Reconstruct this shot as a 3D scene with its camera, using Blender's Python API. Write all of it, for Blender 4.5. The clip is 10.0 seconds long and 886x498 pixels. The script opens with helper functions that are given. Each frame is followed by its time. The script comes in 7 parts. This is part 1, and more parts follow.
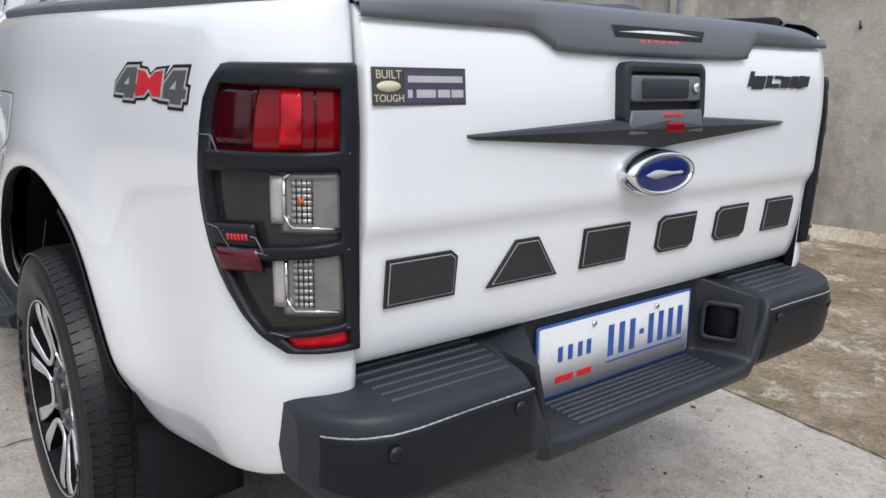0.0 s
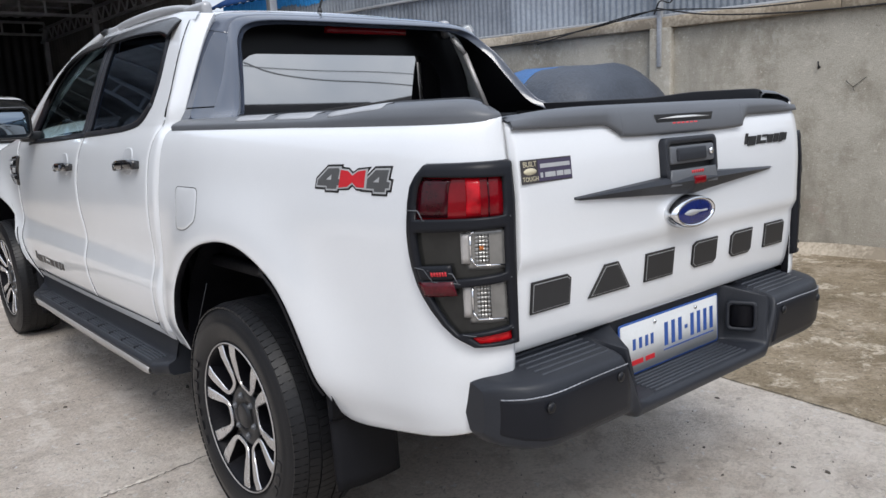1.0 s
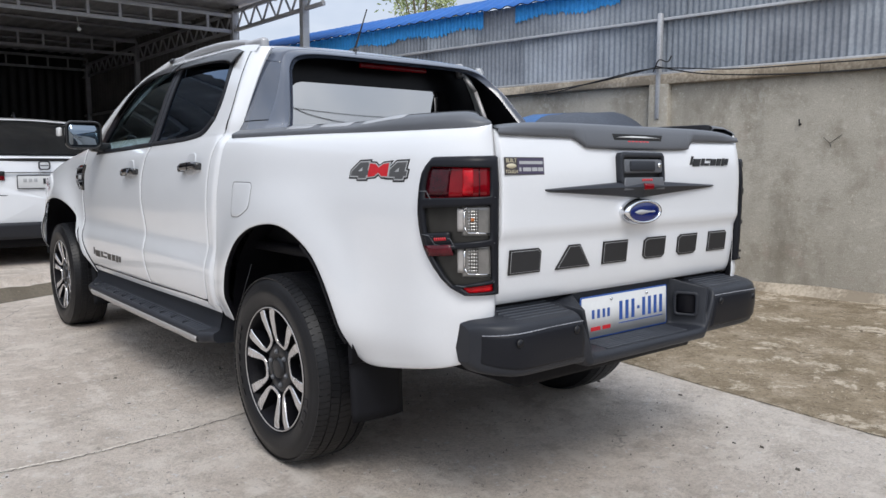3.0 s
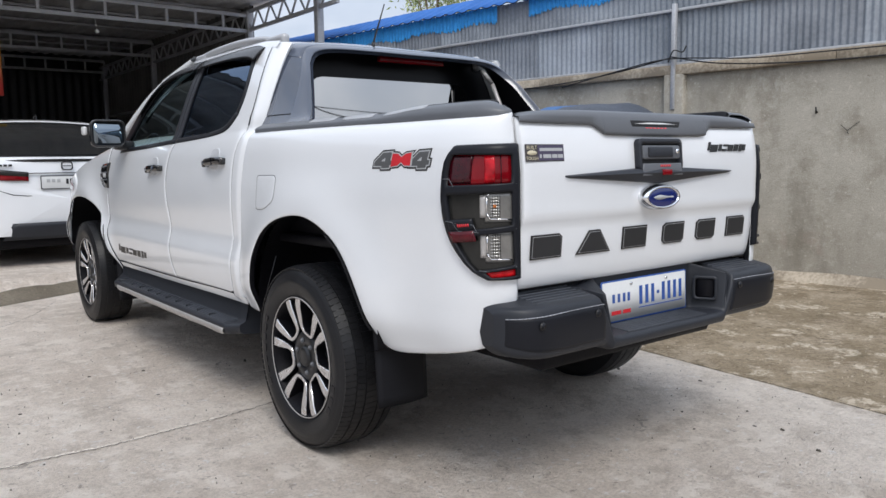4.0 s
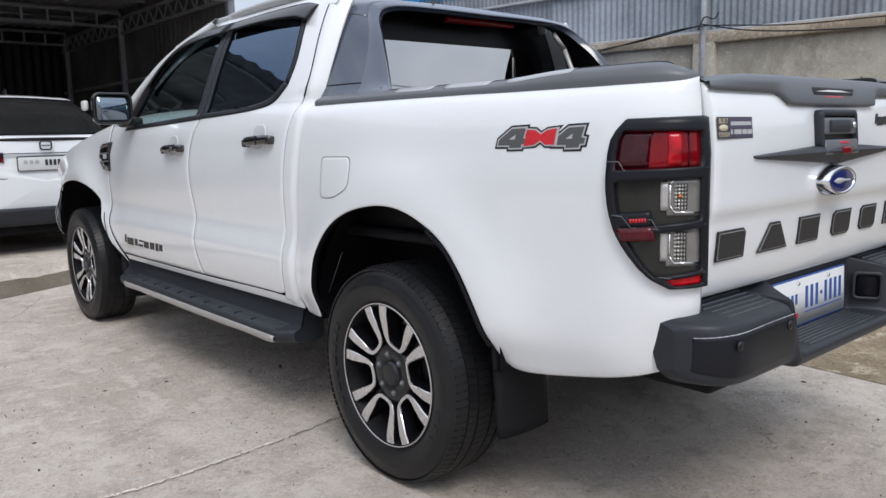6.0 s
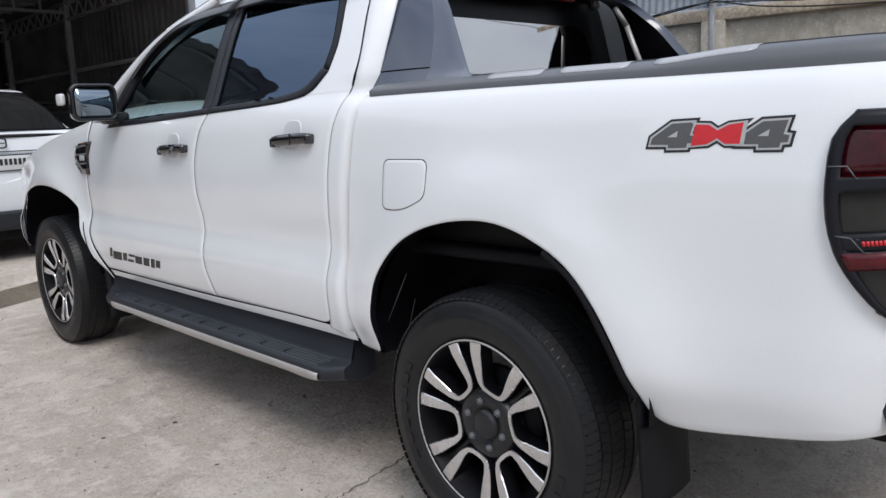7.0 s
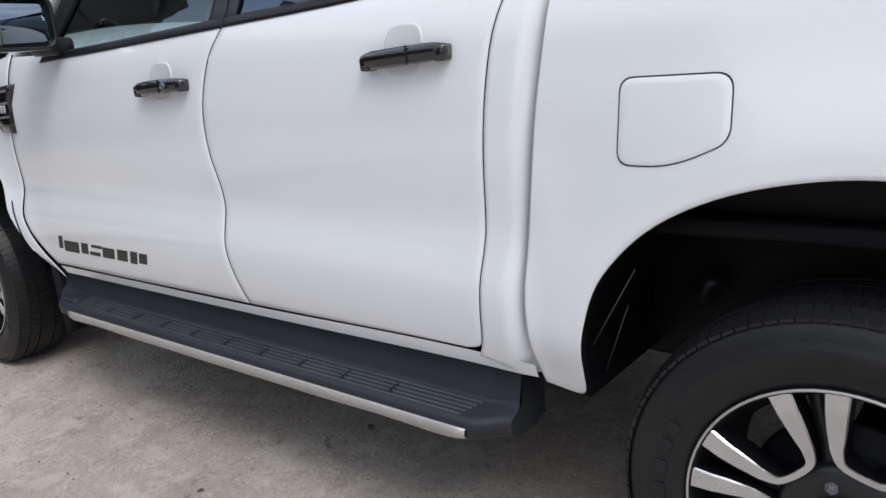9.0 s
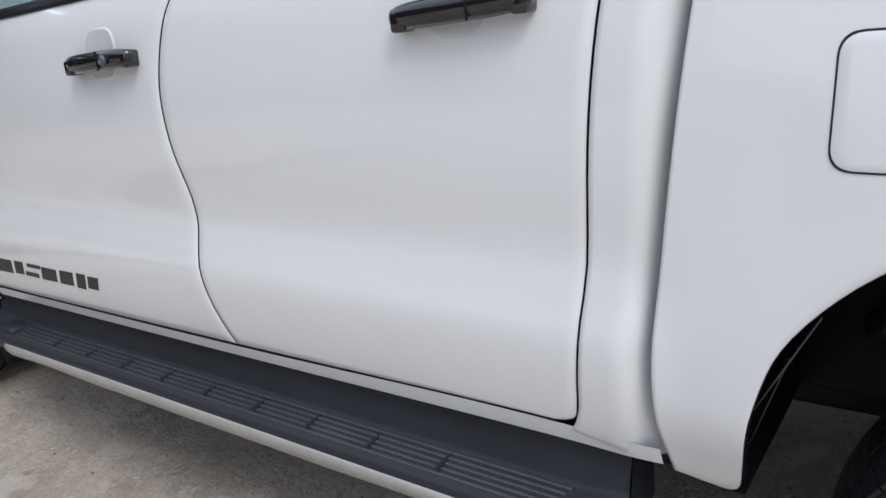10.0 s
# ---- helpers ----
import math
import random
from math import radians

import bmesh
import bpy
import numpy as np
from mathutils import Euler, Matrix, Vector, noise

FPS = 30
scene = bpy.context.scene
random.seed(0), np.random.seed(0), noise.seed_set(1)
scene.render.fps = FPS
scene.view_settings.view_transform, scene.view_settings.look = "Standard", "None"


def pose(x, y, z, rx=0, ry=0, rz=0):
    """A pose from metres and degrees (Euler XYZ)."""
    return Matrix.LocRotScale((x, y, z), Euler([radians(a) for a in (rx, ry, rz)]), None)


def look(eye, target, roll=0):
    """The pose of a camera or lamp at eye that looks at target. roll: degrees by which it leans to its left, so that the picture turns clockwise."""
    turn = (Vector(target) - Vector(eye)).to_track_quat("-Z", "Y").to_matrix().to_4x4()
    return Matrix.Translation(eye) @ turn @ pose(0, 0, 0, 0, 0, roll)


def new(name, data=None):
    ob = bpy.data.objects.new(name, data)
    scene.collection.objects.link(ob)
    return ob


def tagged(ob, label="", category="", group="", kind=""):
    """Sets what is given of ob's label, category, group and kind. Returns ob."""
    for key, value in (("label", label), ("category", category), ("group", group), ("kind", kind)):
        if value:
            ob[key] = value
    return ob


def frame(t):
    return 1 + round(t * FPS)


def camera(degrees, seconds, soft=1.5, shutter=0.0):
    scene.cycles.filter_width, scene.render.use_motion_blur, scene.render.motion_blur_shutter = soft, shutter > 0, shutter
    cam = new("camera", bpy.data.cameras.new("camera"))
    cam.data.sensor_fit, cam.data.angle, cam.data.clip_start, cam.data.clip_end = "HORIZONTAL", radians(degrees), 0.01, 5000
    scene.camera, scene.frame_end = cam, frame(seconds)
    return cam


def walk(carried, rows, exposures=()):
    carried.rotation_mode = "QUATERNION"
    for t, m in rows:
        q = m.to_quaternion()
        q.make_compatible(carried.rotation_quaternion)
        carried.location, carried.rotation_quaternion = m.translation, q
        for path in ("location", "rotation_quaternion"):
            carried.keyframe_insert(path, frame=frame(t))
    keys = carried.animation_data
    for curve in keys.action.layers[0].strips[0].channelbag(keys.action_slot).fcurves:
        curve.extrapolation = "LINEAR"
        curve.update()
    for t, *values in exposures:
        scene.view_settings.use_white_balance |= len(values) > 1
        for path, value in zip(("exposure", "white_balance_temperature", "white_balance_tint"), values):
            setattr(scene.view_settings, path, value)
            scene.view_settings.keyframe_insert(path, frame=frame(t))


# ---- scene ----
cam = camera(59.9, 10.0)
PATH = [
    (0, (-1.217, -1.898, 1.188), (0.004, -0.387, 0.713), 1.8),
    (0.5, (-1.554, -2.004, 1.257), (-0.296, -0.506, 0.84), -0.8),
    (1, (-1.826, -2.161, 1.291), (-0.559, -0.655, 0.936), -2.5),
    (1.5, (-1.963, -2.355, 1.303), (-0.702, -0.831, 1.012), -2.9),
    (2, (-2.038, -2.457, 1.289), (-0.784, -0.916, 1.058), -1.7),
    (2.5, (-2.121, -2.566, 1.215), (-0.854, -1.034, 0.997), 0.2),
    (4, (-2.235, -2.659, 1.135), (-1.01, -1.095, 0.905), -0.8),
    (4.5, (-2.247, -2.623, 1.144), (-1.023, -1.058, 0.914), -1.2),
    (5, (-2.241, -2.501, 1.14), (-1.005, -0.948, 0.895), -1.2),
    (5.5, (-2.273, -2.243, 1.134), (-1.014, -0.711, 0.868), -1.2),
    (6, (-2.305, -1.964, 1.15), (-1.013, -0.467, 0.856), -1.2),
    (6.2, (-2.351, -1.836, 1.151), (-1.037, -0.358, 0.847), -1.2),
    (7.3, (-2.262, -1.144, 1.201), (-0.835, 0.214, 0.852), -2.9),
    (7.5, (-2.302, -1.015, 1.194), (-0.817, 0.278, 0.847), -2.8),
    (8, (-2.281, -0.704, 1.203), (-0.754, 0.53, 0.821), -3.5),
    (8.5, (-2.199, -0.462, 1.179), (-0.674, 0.755, 0.738), -4.3),
    (9, (-2.029, -0.209, 1.152), (-0.531, 1.016, 0.646), -4.7),
    (9.5, (-1.886, 0.009, 1.139), (-0.399, 1.22, 0.572), -5.3),
    (10, (-1.733, 0.213, 1.153), (-0.216, 1.363, 0.541), -6.3),
]
walk(cam, [(t, look(eye, target, roll)) for t, eye, target, roll in PATH], [(0, 0.12), (1, 0.06), (2.5, 0.05), (5, 0.04), (7.5, -0.02), (9, 0.0), (10, -0.03)])


# ==== world and light ====
world = bpy.data.worlds.new("sky")
scene.world = world
world.use_nodes = True
wn, wl = world.node_tree.nodes, world.node_tree.links
wn.clear()
sky = wn.new("ShaderNodeTexSky")
sky.sky_type = "NISHITA"
sky.sun_disc = False
sky.sun_elevation, sky.sun_rotation = radians(53), radians(210)
sky.air_density, sky.dust_density, sky.ozone_density = 1.0, 4.0, 1.0
# overcast: soft bright cloud laid over the clear sky
wtc = wn.new("ShaderNodeTexCoord")
wmp = wn.new("ShaderNodeMapping")
wmp.inputs["Scale"].default_value = (1.0, 1.0, 2.6)
wns = wn.new("ShaderNodeTexNoise")
wns.inputs["Scale"].default_value = 2.2
wns.inputs["Detail"].default_value = 5
wns.inputs["Roughness"].default_value = 0.55
wrp = wn.new("ShaderNodeValToRGB")
wrp.color_ramp.elements[0].position, wrp.color_ramp.elements[0].color = 0.34, (5.2, 6.05, 7.55, 1)
wrp.color_ramp.elements[1].position, wrp.color_ramp.elements[1].color = 0.66, (8.95, 9.45, 10.4, 1)
wmx = wn.new("ShaderNodeMix")
wmx.data_type = "RGBA"
wmx.inputs[0].default_value = 0.85
wbg = wn.new("ShaderNodeBackground")
wbg.inputs["Strength"].default_value = 0.135
wout = wn.new("ShaderNodeOutputWorld")
wl.new(wtc.outputs["Generated"], wmp.inputs["Vector"])
wl.new(wmp.outputs["Vector"], wns.inputs["Vector"])
wl.new(wns.outputs["Fac"], wrp.inputs["Fac"])
wl.new(sky.outputs["Color"], wmx.inputs["A"])
# an overcast sky is dimmer towards the horizon than overhead
wsp = wn.new("ShaderNodeSeparateXYZ")
wmr = wn.new("ShaderNodeMapRange")
wmr.inputs["From Min"].default_value, wmr.inputs["From Max"].default_value = 0.05, 0.85
wmr.inputs["To Min"].default_value, wmr.inputs["To Max"].default_value = 0.72, 1.18
wsc = wn.new("ShaderNodeVectorMath")
wsc.operation = "SCALE"
wl.new(wtc.outputs["Generated"], wsp.inputs[0])
wl.new(wsp.outputs[2], wmr.inputs["Value"])
wl.new(wrp.outputs["Color"], wsc.inputs[0])
wl.new(wmr.outputs["Result"], wsc.inputs["Scale"])
wl.new(wsc.outputs["Vector"], wmx.inputs["B"])
wl.new(wmx.outputs["Result"], wbg.inputs["Color"])
wl.new(wbg.outputs["Background"], wout.inputs["Surface"])

sun_data = bpy.data.lights.new("sun", "SUN")
sun_data.energy, sun_data.angle, sun_data.color = 1.7, radians(25), (1.0, 0.97, 0.93)
sun = new("sun", sun_data)
sun.matrix_world = look((-5.5, -10, 15), (0.5, 0.5, 0))


# ==== materials ====
def material(name, color, rough=0.5, metal=0.0, vary=0.08, scale=8.0, fine=90.0, bump=0.0, coat=0.0, spec=0.5, rvar=0.0, second=None, mix=(0.45, 0.62), grain=0.5):
    """Principled surface whose colour and gloss vary at two scales, with fine relief."""
    m = bpy.data.materials.new(name)
    m.use_nodes = True
    n, l = m.node_tree.nodes, m.node_tree.links
    b = n["Principled BSDF"]
    tc = n.new("ShaderNodeTexCoord")
    big, small = n.new("ShaderNodeTexNoise"), n.new("ShaderNodeTexNoise")
    for tex, s, d in ((big, scale, 6), (small, fine, 4)):
        tex.inputs["Scale"].default_value, tex.inputs["Detail"].default_value = s, d
        l.new(tc.outputs["Object"], tex.inputs["Vector"])
    add = n.new("ShaderNodeMath")
    add.operation = "MULTIPLY_ADD"
    add.inputs[1].default_value = grain
    l.new(small.outputs["Fac"], add.inputs[0])
    half = n.new("ShaderNodeMath")
    half.operation = "MULTIPLY"
    half.inputs[1].default_value = 1 - grain
    l.new(big.outputs["Fac"], half.inputs[0])
    l.new(half.outputs[0], add.inputs[2])
    ramp = n.new("ShaderNodeValToRGB")
    lo = tuple(max(0, c * (1 - vary)) for c in color)
    hi = tuple(min(1, c * (1 + vary)) for c in (second or color))
    e = ramp.color_ramp.elements
    e[0].position, e[0].color = (mix[0] if second else 0.35), (*lo, 1)
    e[1].position, e[1].color = (mix[1] if second else 0.65), (*hi, 1)
    l.new(add.outputs[0], ramp.inputs["Fac"])
    l.new(ramp.outputs["Color"], b.inputs["Base Color"])
    b.inputs["Metallic"].default_value = metal
    b.inputs["Specular IOR Level"].default_value = spec
    b.inputs["Coat Weight"].default_value = coat
    b.inputs["Coat Roughness"].default_value = 0.06
    mr = n.new("ShaderNodeMapRange")
    mr.inputs["To Min"].default_value, mr.inputs["To Max"].default_value = max(0.02, rough - rvar), min(1, rough + rvar)
    l.new(big.outputs["Fac"], mr.inputs["Value"])
    l.new(mr.outputs["Result"], b.inputs["Roughness"])
    if bump:
        bp = n.new("ShaderNodeBump")
        bp.inputs["Strength"].default_value, bp.inputs["Distance"].default_value = 1.0, bump
        l.new(small.outputs["Fac"], bp.inputs["Height"])
        l.new(bp.outputs["Normal"], b.inputs["Normal"])
    return m


def glass(name, color, rough=0.02, film=0.0, sheen=(1.0, 1.0, 1.0)):
    """Tinted pane: what passes takes its colour, the rest mirrors."""
    m = bpy.data.materials.new(name)
    m.use_nodes = True
    n, l = m.node_tree.nodes, m.node_tree.links
    n.clear()
    out, mixer, clear, gloss, fres = (n.new("ShaderNode" + k) for k in ("OutputMaterial", "MixShader", "BsdfTransparent", "BsdfGlossy", "Fresnel"))
    clear.inputs["Color"].default_value = (*color, 1)
    gloss.inputs["Roughness"].default_value = rough
    gloss.inputs["Color"].default_value = (*sheen, 1)
    fres.inputs["IOR"].default_value = 1.55
    lift = n.new("ShaderNodeMath")
    lift.operation = "MULTIPLY_ADD"
    lift.inputs[1].default_value, lift.inputs[2].default_value = 1 - film, film
    l.new(fres.outputs[0], lift.inputs[0])
    l.new(lift.outputs[0], mixer.inputs[0])
    l.new(clear.outputs[0], mixer.inputs[1])
    l.new(gloss.outputs[0], mixer.inputs[2])
    l.new(mixer.outputs[0], out.inputs["Surface"])
    return m


WHITE = material("white_paint", (0.735, 0.755, 0.780), 0.22, vary=0.015, scale=3, fine=240, coat=0.9, rvar=0.03)
BLACK_PLASTIC = material("black_plastic", (0.021, 0.0235, 0.030), 0.44, spec=0.34, vary=0.15, scale=6, fine=420, bump=0.0003, rvar=0.06)
# paler than the bumper: sky sheen on the rib tops is put into the colour
RIB = material("rib_sheen", (0.050, 0.055, 0.066), 0.34, vary=0.25, scale=12, fine=200)
PAD = material("step_pad", (0.046, 0.052, 0.064), 0.45, vary=0.25, scale=9, fine=200, bump=0.0003)
# colour of the highlight drawn as a line along the bumper inserts
EDGE_SHEEN = material("edge_highlight", (0.30, 0.31, 0.34), 0.25, vary=0.3, scale=9, fine=60)
# white paint greyed to stand in for the shade in the handle hollows
HOLLOW_SHADE = material("hollow_shade", (0.60, 0.615, 0.64), 0.25, vary=0.02, scale=3, fine=240, coat=0.5)
GREY_PLASTIC = material("grey_plastic", (0.105, 0.112, 0.125), 0.42, vary=0.08, scale=5, fine=400, bump=0.0002, rvar=0.05)
SHADE_BLACK = material("black_lining_and_shade", (0.006, 0.006, 0.008), 0.35, spec=0.25, vary=0.1)
HOOP_GLOSS = material("hoop_gloss", (0.030, 0.041, 0.068), 0.10, vary=0.08, scale=4, fine=200, coat=0.8, rvar=0.03)
HOOP_GREY = material("hoop_grey", (0.060, 0.073, 0.104), 0.16, vary=0.06, scale=5, fine=300, rvar=0.04, coat=0.6)
GUARD = material("satin_black_guard", (0.011, 0.012, 0.016), 0.36, spec=0.2, vary=0.1, scale=6, fine=300, rvar=0.06)
VISOR = material("smoked_visor", (0.010, 0.010, 0.012), 0.22, spec=0.2, vary=0.1)
GLOSS_BLACK = material("gloss_black", (0.012, 0.012, 0.014), 0.10, vary=0.1, coat=0.5)
RUBBER = material("tyre_rubber", (0.0105, 0.0108, 0.0125), 0.42, spec=0.32, vary=0.25, scale=9, fine=160, bump=0.0006, rvar=0.12)
TYRE_MARK = material("tyre_mark", (0.0115, 0.0115, 0.0135), 0.42, spec=0.3, vary=0.2)
FLAP = material("flap_rubber", (0.0045, 0.0050, 0.0078), 0.6, spec=0.25, vary=0.2, scale=7, fine=200, rvar=0.08)
DARK = material("dark_underbody_and_gap_shade", (0.0045, 0.0045, 0.0065), 0.5, spec=0.15, vary=0.3, scale=6, fine=90, bump=0.001)
ALLOY = material("machined_alloy", (0.66, 0.66, 0.675), 0.26, metal=0.9, vary=0.05, scale=14, fine=260, rvar=0.06)
RIM_DARK = material("dark_rim_paint", (0.024, 0.025, 0.028), 0.32, metal=0.4, vary=0.12, scale=10, fine=200)
CHROME = material("chrome", (0.80, 0.81, 0.83), 0.08, metal=1.0, vary=0.03)
SILVER = material("silver_strip", (0.42, 0.405, 0.395), 0.42, metal=0.35, vary=0.10, scale=12, fine=120, rvar=0.08)
RED_LENS = material("red_lens", (0.17, 0.002, 0.006), 0.12, spec=0.25, vary=0.3, scale=9, fine=60, grain=0.15, coat=0.15)
RED_DEEP = material("deep_red_lens", (0.035, 0.001, 0.004), 0.10, spec=0.3, vary=0.4, scale=12, fine=60, coat=0.2)
RED_BRIGHT = material("bright_red_lens", (0.62, 0.006, 0.012), 0.2, spec=0.25, vary=0.3, scale=16, fine=60, coat=0.1)
RED_GLOW = material("glowing_red_lens", (0.36, 0.004, 0.010), 0.16, spec=0.25, vary=0.45, scale=26, fine=70, grain=0.2, coat=0.2)
RED_SIDE = material("dark_red_reflector", (0.075, 0.003, 0.008), 0.2, spec=0.3, vary=0.3, scale=30, fine=120, coat=0.2)
RED_MARK = material("red_mark", (0.55, 0.02, 0.03), 0.4, vary=0.1)
SMOKE = material("smoked_lens", (0.020, 0.020, 0.019), 0.16, spec=0.28, vary=0.2, scale=14, fine=80, grain=0.2, coat=0.12)
CLEAR_LAMP = material("clear_lamp_reflector", (0.20, 0.197, 0.19), 0.18, metal=0.4, vary=0.15, scale=22, fine=120, grain=0.2, coat=0.6)
BLUE_BADGE = material("blue_enamel", (0.008, 0.018, 0.12), 0.15, vary=0.1, coat=0.6)
PLATE_WHITE = material("plate_white", (0.60, 0.61, 0.61), 0.35, vary=0.04, scale=9, fine=140)
PLATE_BLUE = material("plate_blue", (0.03, 0.09, 0.33), 0.4, vary=0.08)
DECAL_GREY = material("decal_grey", (0.019, 0.020, 0.023), 0.42, vary=0.08)
BADGE_GREY = material("badge_grey", (0.085, 0.087, 0.090), 0.4, vary=0.08)
DECAL_BLACK = material("decal_black", (0.010, 0.010, 0.011), 0.4, vary=0.1)
DECAL_SILVER = material("decal_silver", (0.40, 0.41, 0.42), 0.35, vary=0.05)
STICKER = material("sticker_brown", (0.045, 0.040, 0.040), 0.3, vary=0.12)
STICKER_VIOLET = material("sticker_violet", (0.055, 0.045, 0.085), 0.3, vary=0.1)
CREAM = material("cream_print", (0.55, 0.50, 0.36), 0.4, vary=0.05)
SEAT = material("dark_seat", (0.085, 0.088, 0.092), 0.7, vary=0.15, scale=8, fine=150)
TINT = glass("tinted_glass", (0.36, 0.47, 0.48), film=0.06, sheen=(0.72, 0.90, 1.0))
DARK_TINT = glass("dark_tinted_glass", (0.03, 0.035, 0.045), film=0.13, sheen=(0.50, 0.66, 0.90))
CLEAR_GLASS = glass("clear_glass", (0.72, 0.78, 0.77))
FILM_GLASS = glass("mirror_film_glass", (0.02, 0.025, 0.03), film=0.52)
# darkened tint: a dimmer reflection is put into the colour
MIRROR = material("mirror_glass", (0.20, 0.24, 0.28), 0.02, metal=1.0, vary=0.01)


# ==== tools ====
def part(name, bm, mat, parent=None, label="", smooth=True):
    """Link a bmesh as one mesh object, under a thing or a part."""
    if smooth:
        for f in bm.faces:
            f.smooth = True
    me = bpy.data.meshes.new(name)
    bm.to_mesh(me)
    bm.free()
    me.materials.append(mat)
    if any(p.material_index for p in me.polygons):
        me.materials.append(DARK)
    ob = new(name, me)
    ob.parent = parent
    if label:
        ob["label"] = label
    return ob


def thing(name, label, category, group="", kind="", at=(0, 0, 0)):
    ob = new(name)
    ob.location = at
    ob.empty_display_size = 0.1
    return tagged(ob, label, category, group, kind)


def box(bm, lo, hi, bevel=0.0, seg=2):
    """A box between two corners, with rounded edges."""
    r = bmesh.ops.create_cube(bm, size=1)
    c = [(a + b) / 2 for a, b in zip(lo, hi)]
    d = [max(1e-4, abs(b - a)) for a, b in zip(lo, hi)]
    bmesh.ops.scale(bm, vec=d, verts=r["verts"])
    bmesh.ops.translate(bm, vec=c, verts=r["verts"])
    if bevel:
        es = list({e for v in r["verts"] for e in v.link_edges})
        bmesh.ops.bevel(bm, geom=es, offset=min(bevel, min(d) * 0.45), segments=seg, affect="EDGES", profile=0.5)
    return bm


def boxed(lo, hi, bevel=0.0, seg=2):
    return box(bmesh.new(), lo, hi, bevel, seg)


def rod(bm, a, b, r, n=12, r2=None):
    """A round bar from a to b."""
    a, b = Vector(a), Vector(b)
    m = Matrix.Translation((a + b) / 2) @ (b - a).to_track_quat("Z", "Y").to_matrix().to_4x4()
    bmesh.ops.create_cone(bm, cap_ends=True, segments=n, radius1=r, radius2=r if r2 is None else r2, depth=(b - a).length, matrix=m)
    return bm


def spline(pts, n=None, t=None):
    """Smooth curve through points (any dimension), sampled evenly or at t."""
    p = np.array(pts, float)
    k = len(p) - 1
    t = np.linspace(0, 1, n) if t is None else np.asarray(t, float)
    x = np.clip(t * k, 0, k - 1e-9)
    i = x.astype(int)
    f = (x - i)[:, None]
    q = np.vstack([2 * p[0] - p[1], p, 2 * p[-1] - p[-2]])
    a, b, c, d = q[i], q[i + 1], q[i + 2], q[i + 3]
    return 0.5 * (2 * b + (c - a) * f + (2 * a - 5 * b + 4 * c - d) * f ** 2 + (3 * b - a - 3 * c + d) * f ** 3)


def steps(n, edge=0.006):
    """Even steps with a narrow step at either end."""
    return np.concatenate([[0, edge], np.linspace(0, 1, n)[1:-1], [1 - edge, 1]])


def coons(bottom, top, left, right, u, v):
    """Points of a patch between four curves (each a list of knots)."""
    b, t = spline(bottom, t=u), spline(top, t=u)
    l, r = spline(left, t=v), spline(right, t=v)
    U, V = u[:, None, None], v[None, :, None]
    lin = (1 - V) * b[:, None] + V * t[:, None] + (1 - U) * l[None] + U * r[None]
    return lin - ((1 - U) * (1 - V) * b[0] + U * (1 - V) * b[-1] + (1 - U) * V * t[0] + U * V * t[-1])


def sheet(points, out, flange=0.022, soft=0.0025, inward=None):
    """A grid of 3D points as a skin with a turned-in rim; out: the side that faces the viewer."""
    nu, nv = points.shape[:2]
    pts = points.copy()
    if inward is None:
        inward = np.broadcast_to(-np.asarray(out, float), pts.shape)
    edge = np.zeros((nu, nv), bool)
    edge[0] = edge[-1] = True
    edge[:, 0] = edge[:, -1] = True
    if flange:
        pts[edge] += inward[edge] * soft
    bm = bmesh.new()
    vs = [[bm.verts.new(pts[i, j]) for j in range(nv)] for i in range(nu)]
    for i in range(nu - 1):
        for j in range(nv - 1):
            bm.faces.new((vs[i][j], vs[i + 1][j], vs[i + 1][j + 1], vs[i][j + 1]))
    if flange:
        loop = [(i, 0) for i in range(nu)] + [(nu - 1, j) for j in range(1, nv)] + [(i, nv - 1) for i in range(nu - 2, -1, -1)] + [(0, j) for j in range(nv - 2, 0, -1)]
        low = [bm.verts.new(pts[i, j] + inward[i, j] * flange) for i, j in loop]
        for k in range(len(loop)):
            k2 = (k + 1) % len(loop)
            (i, j), (a, b) = loop[k], loop[k2]
            # rim faces take the dark colour, standing in for shade in panel gaps
            bm.faces.new((vs[a][b], vs[i][j], low[k], low[k2])).material_index = 1
    bm.normal_update()
    f = list(bm.faces)
    mid = f[(nu - 1) * (nv - 1) // 2]
    if mid.normal.dot(Vector(out)) < 0:
        bmesh.ops.reverse_faces(bm, faces=f)
    return bm


def mirrored(bm):
    """The same shape on the other side of the truck."""
    c = bm.copy()
    for v in c.verts:
        v.co.x = -v.co.x
    bmesh.ops.reverse_faces(c, faces=list(c.faces))
    return c


def both(name, bm, mat, parent, label=""):
    r = part(name, mirrored(bm), mat, parent, label)
    return part(name, bm, mat, parent, label), r


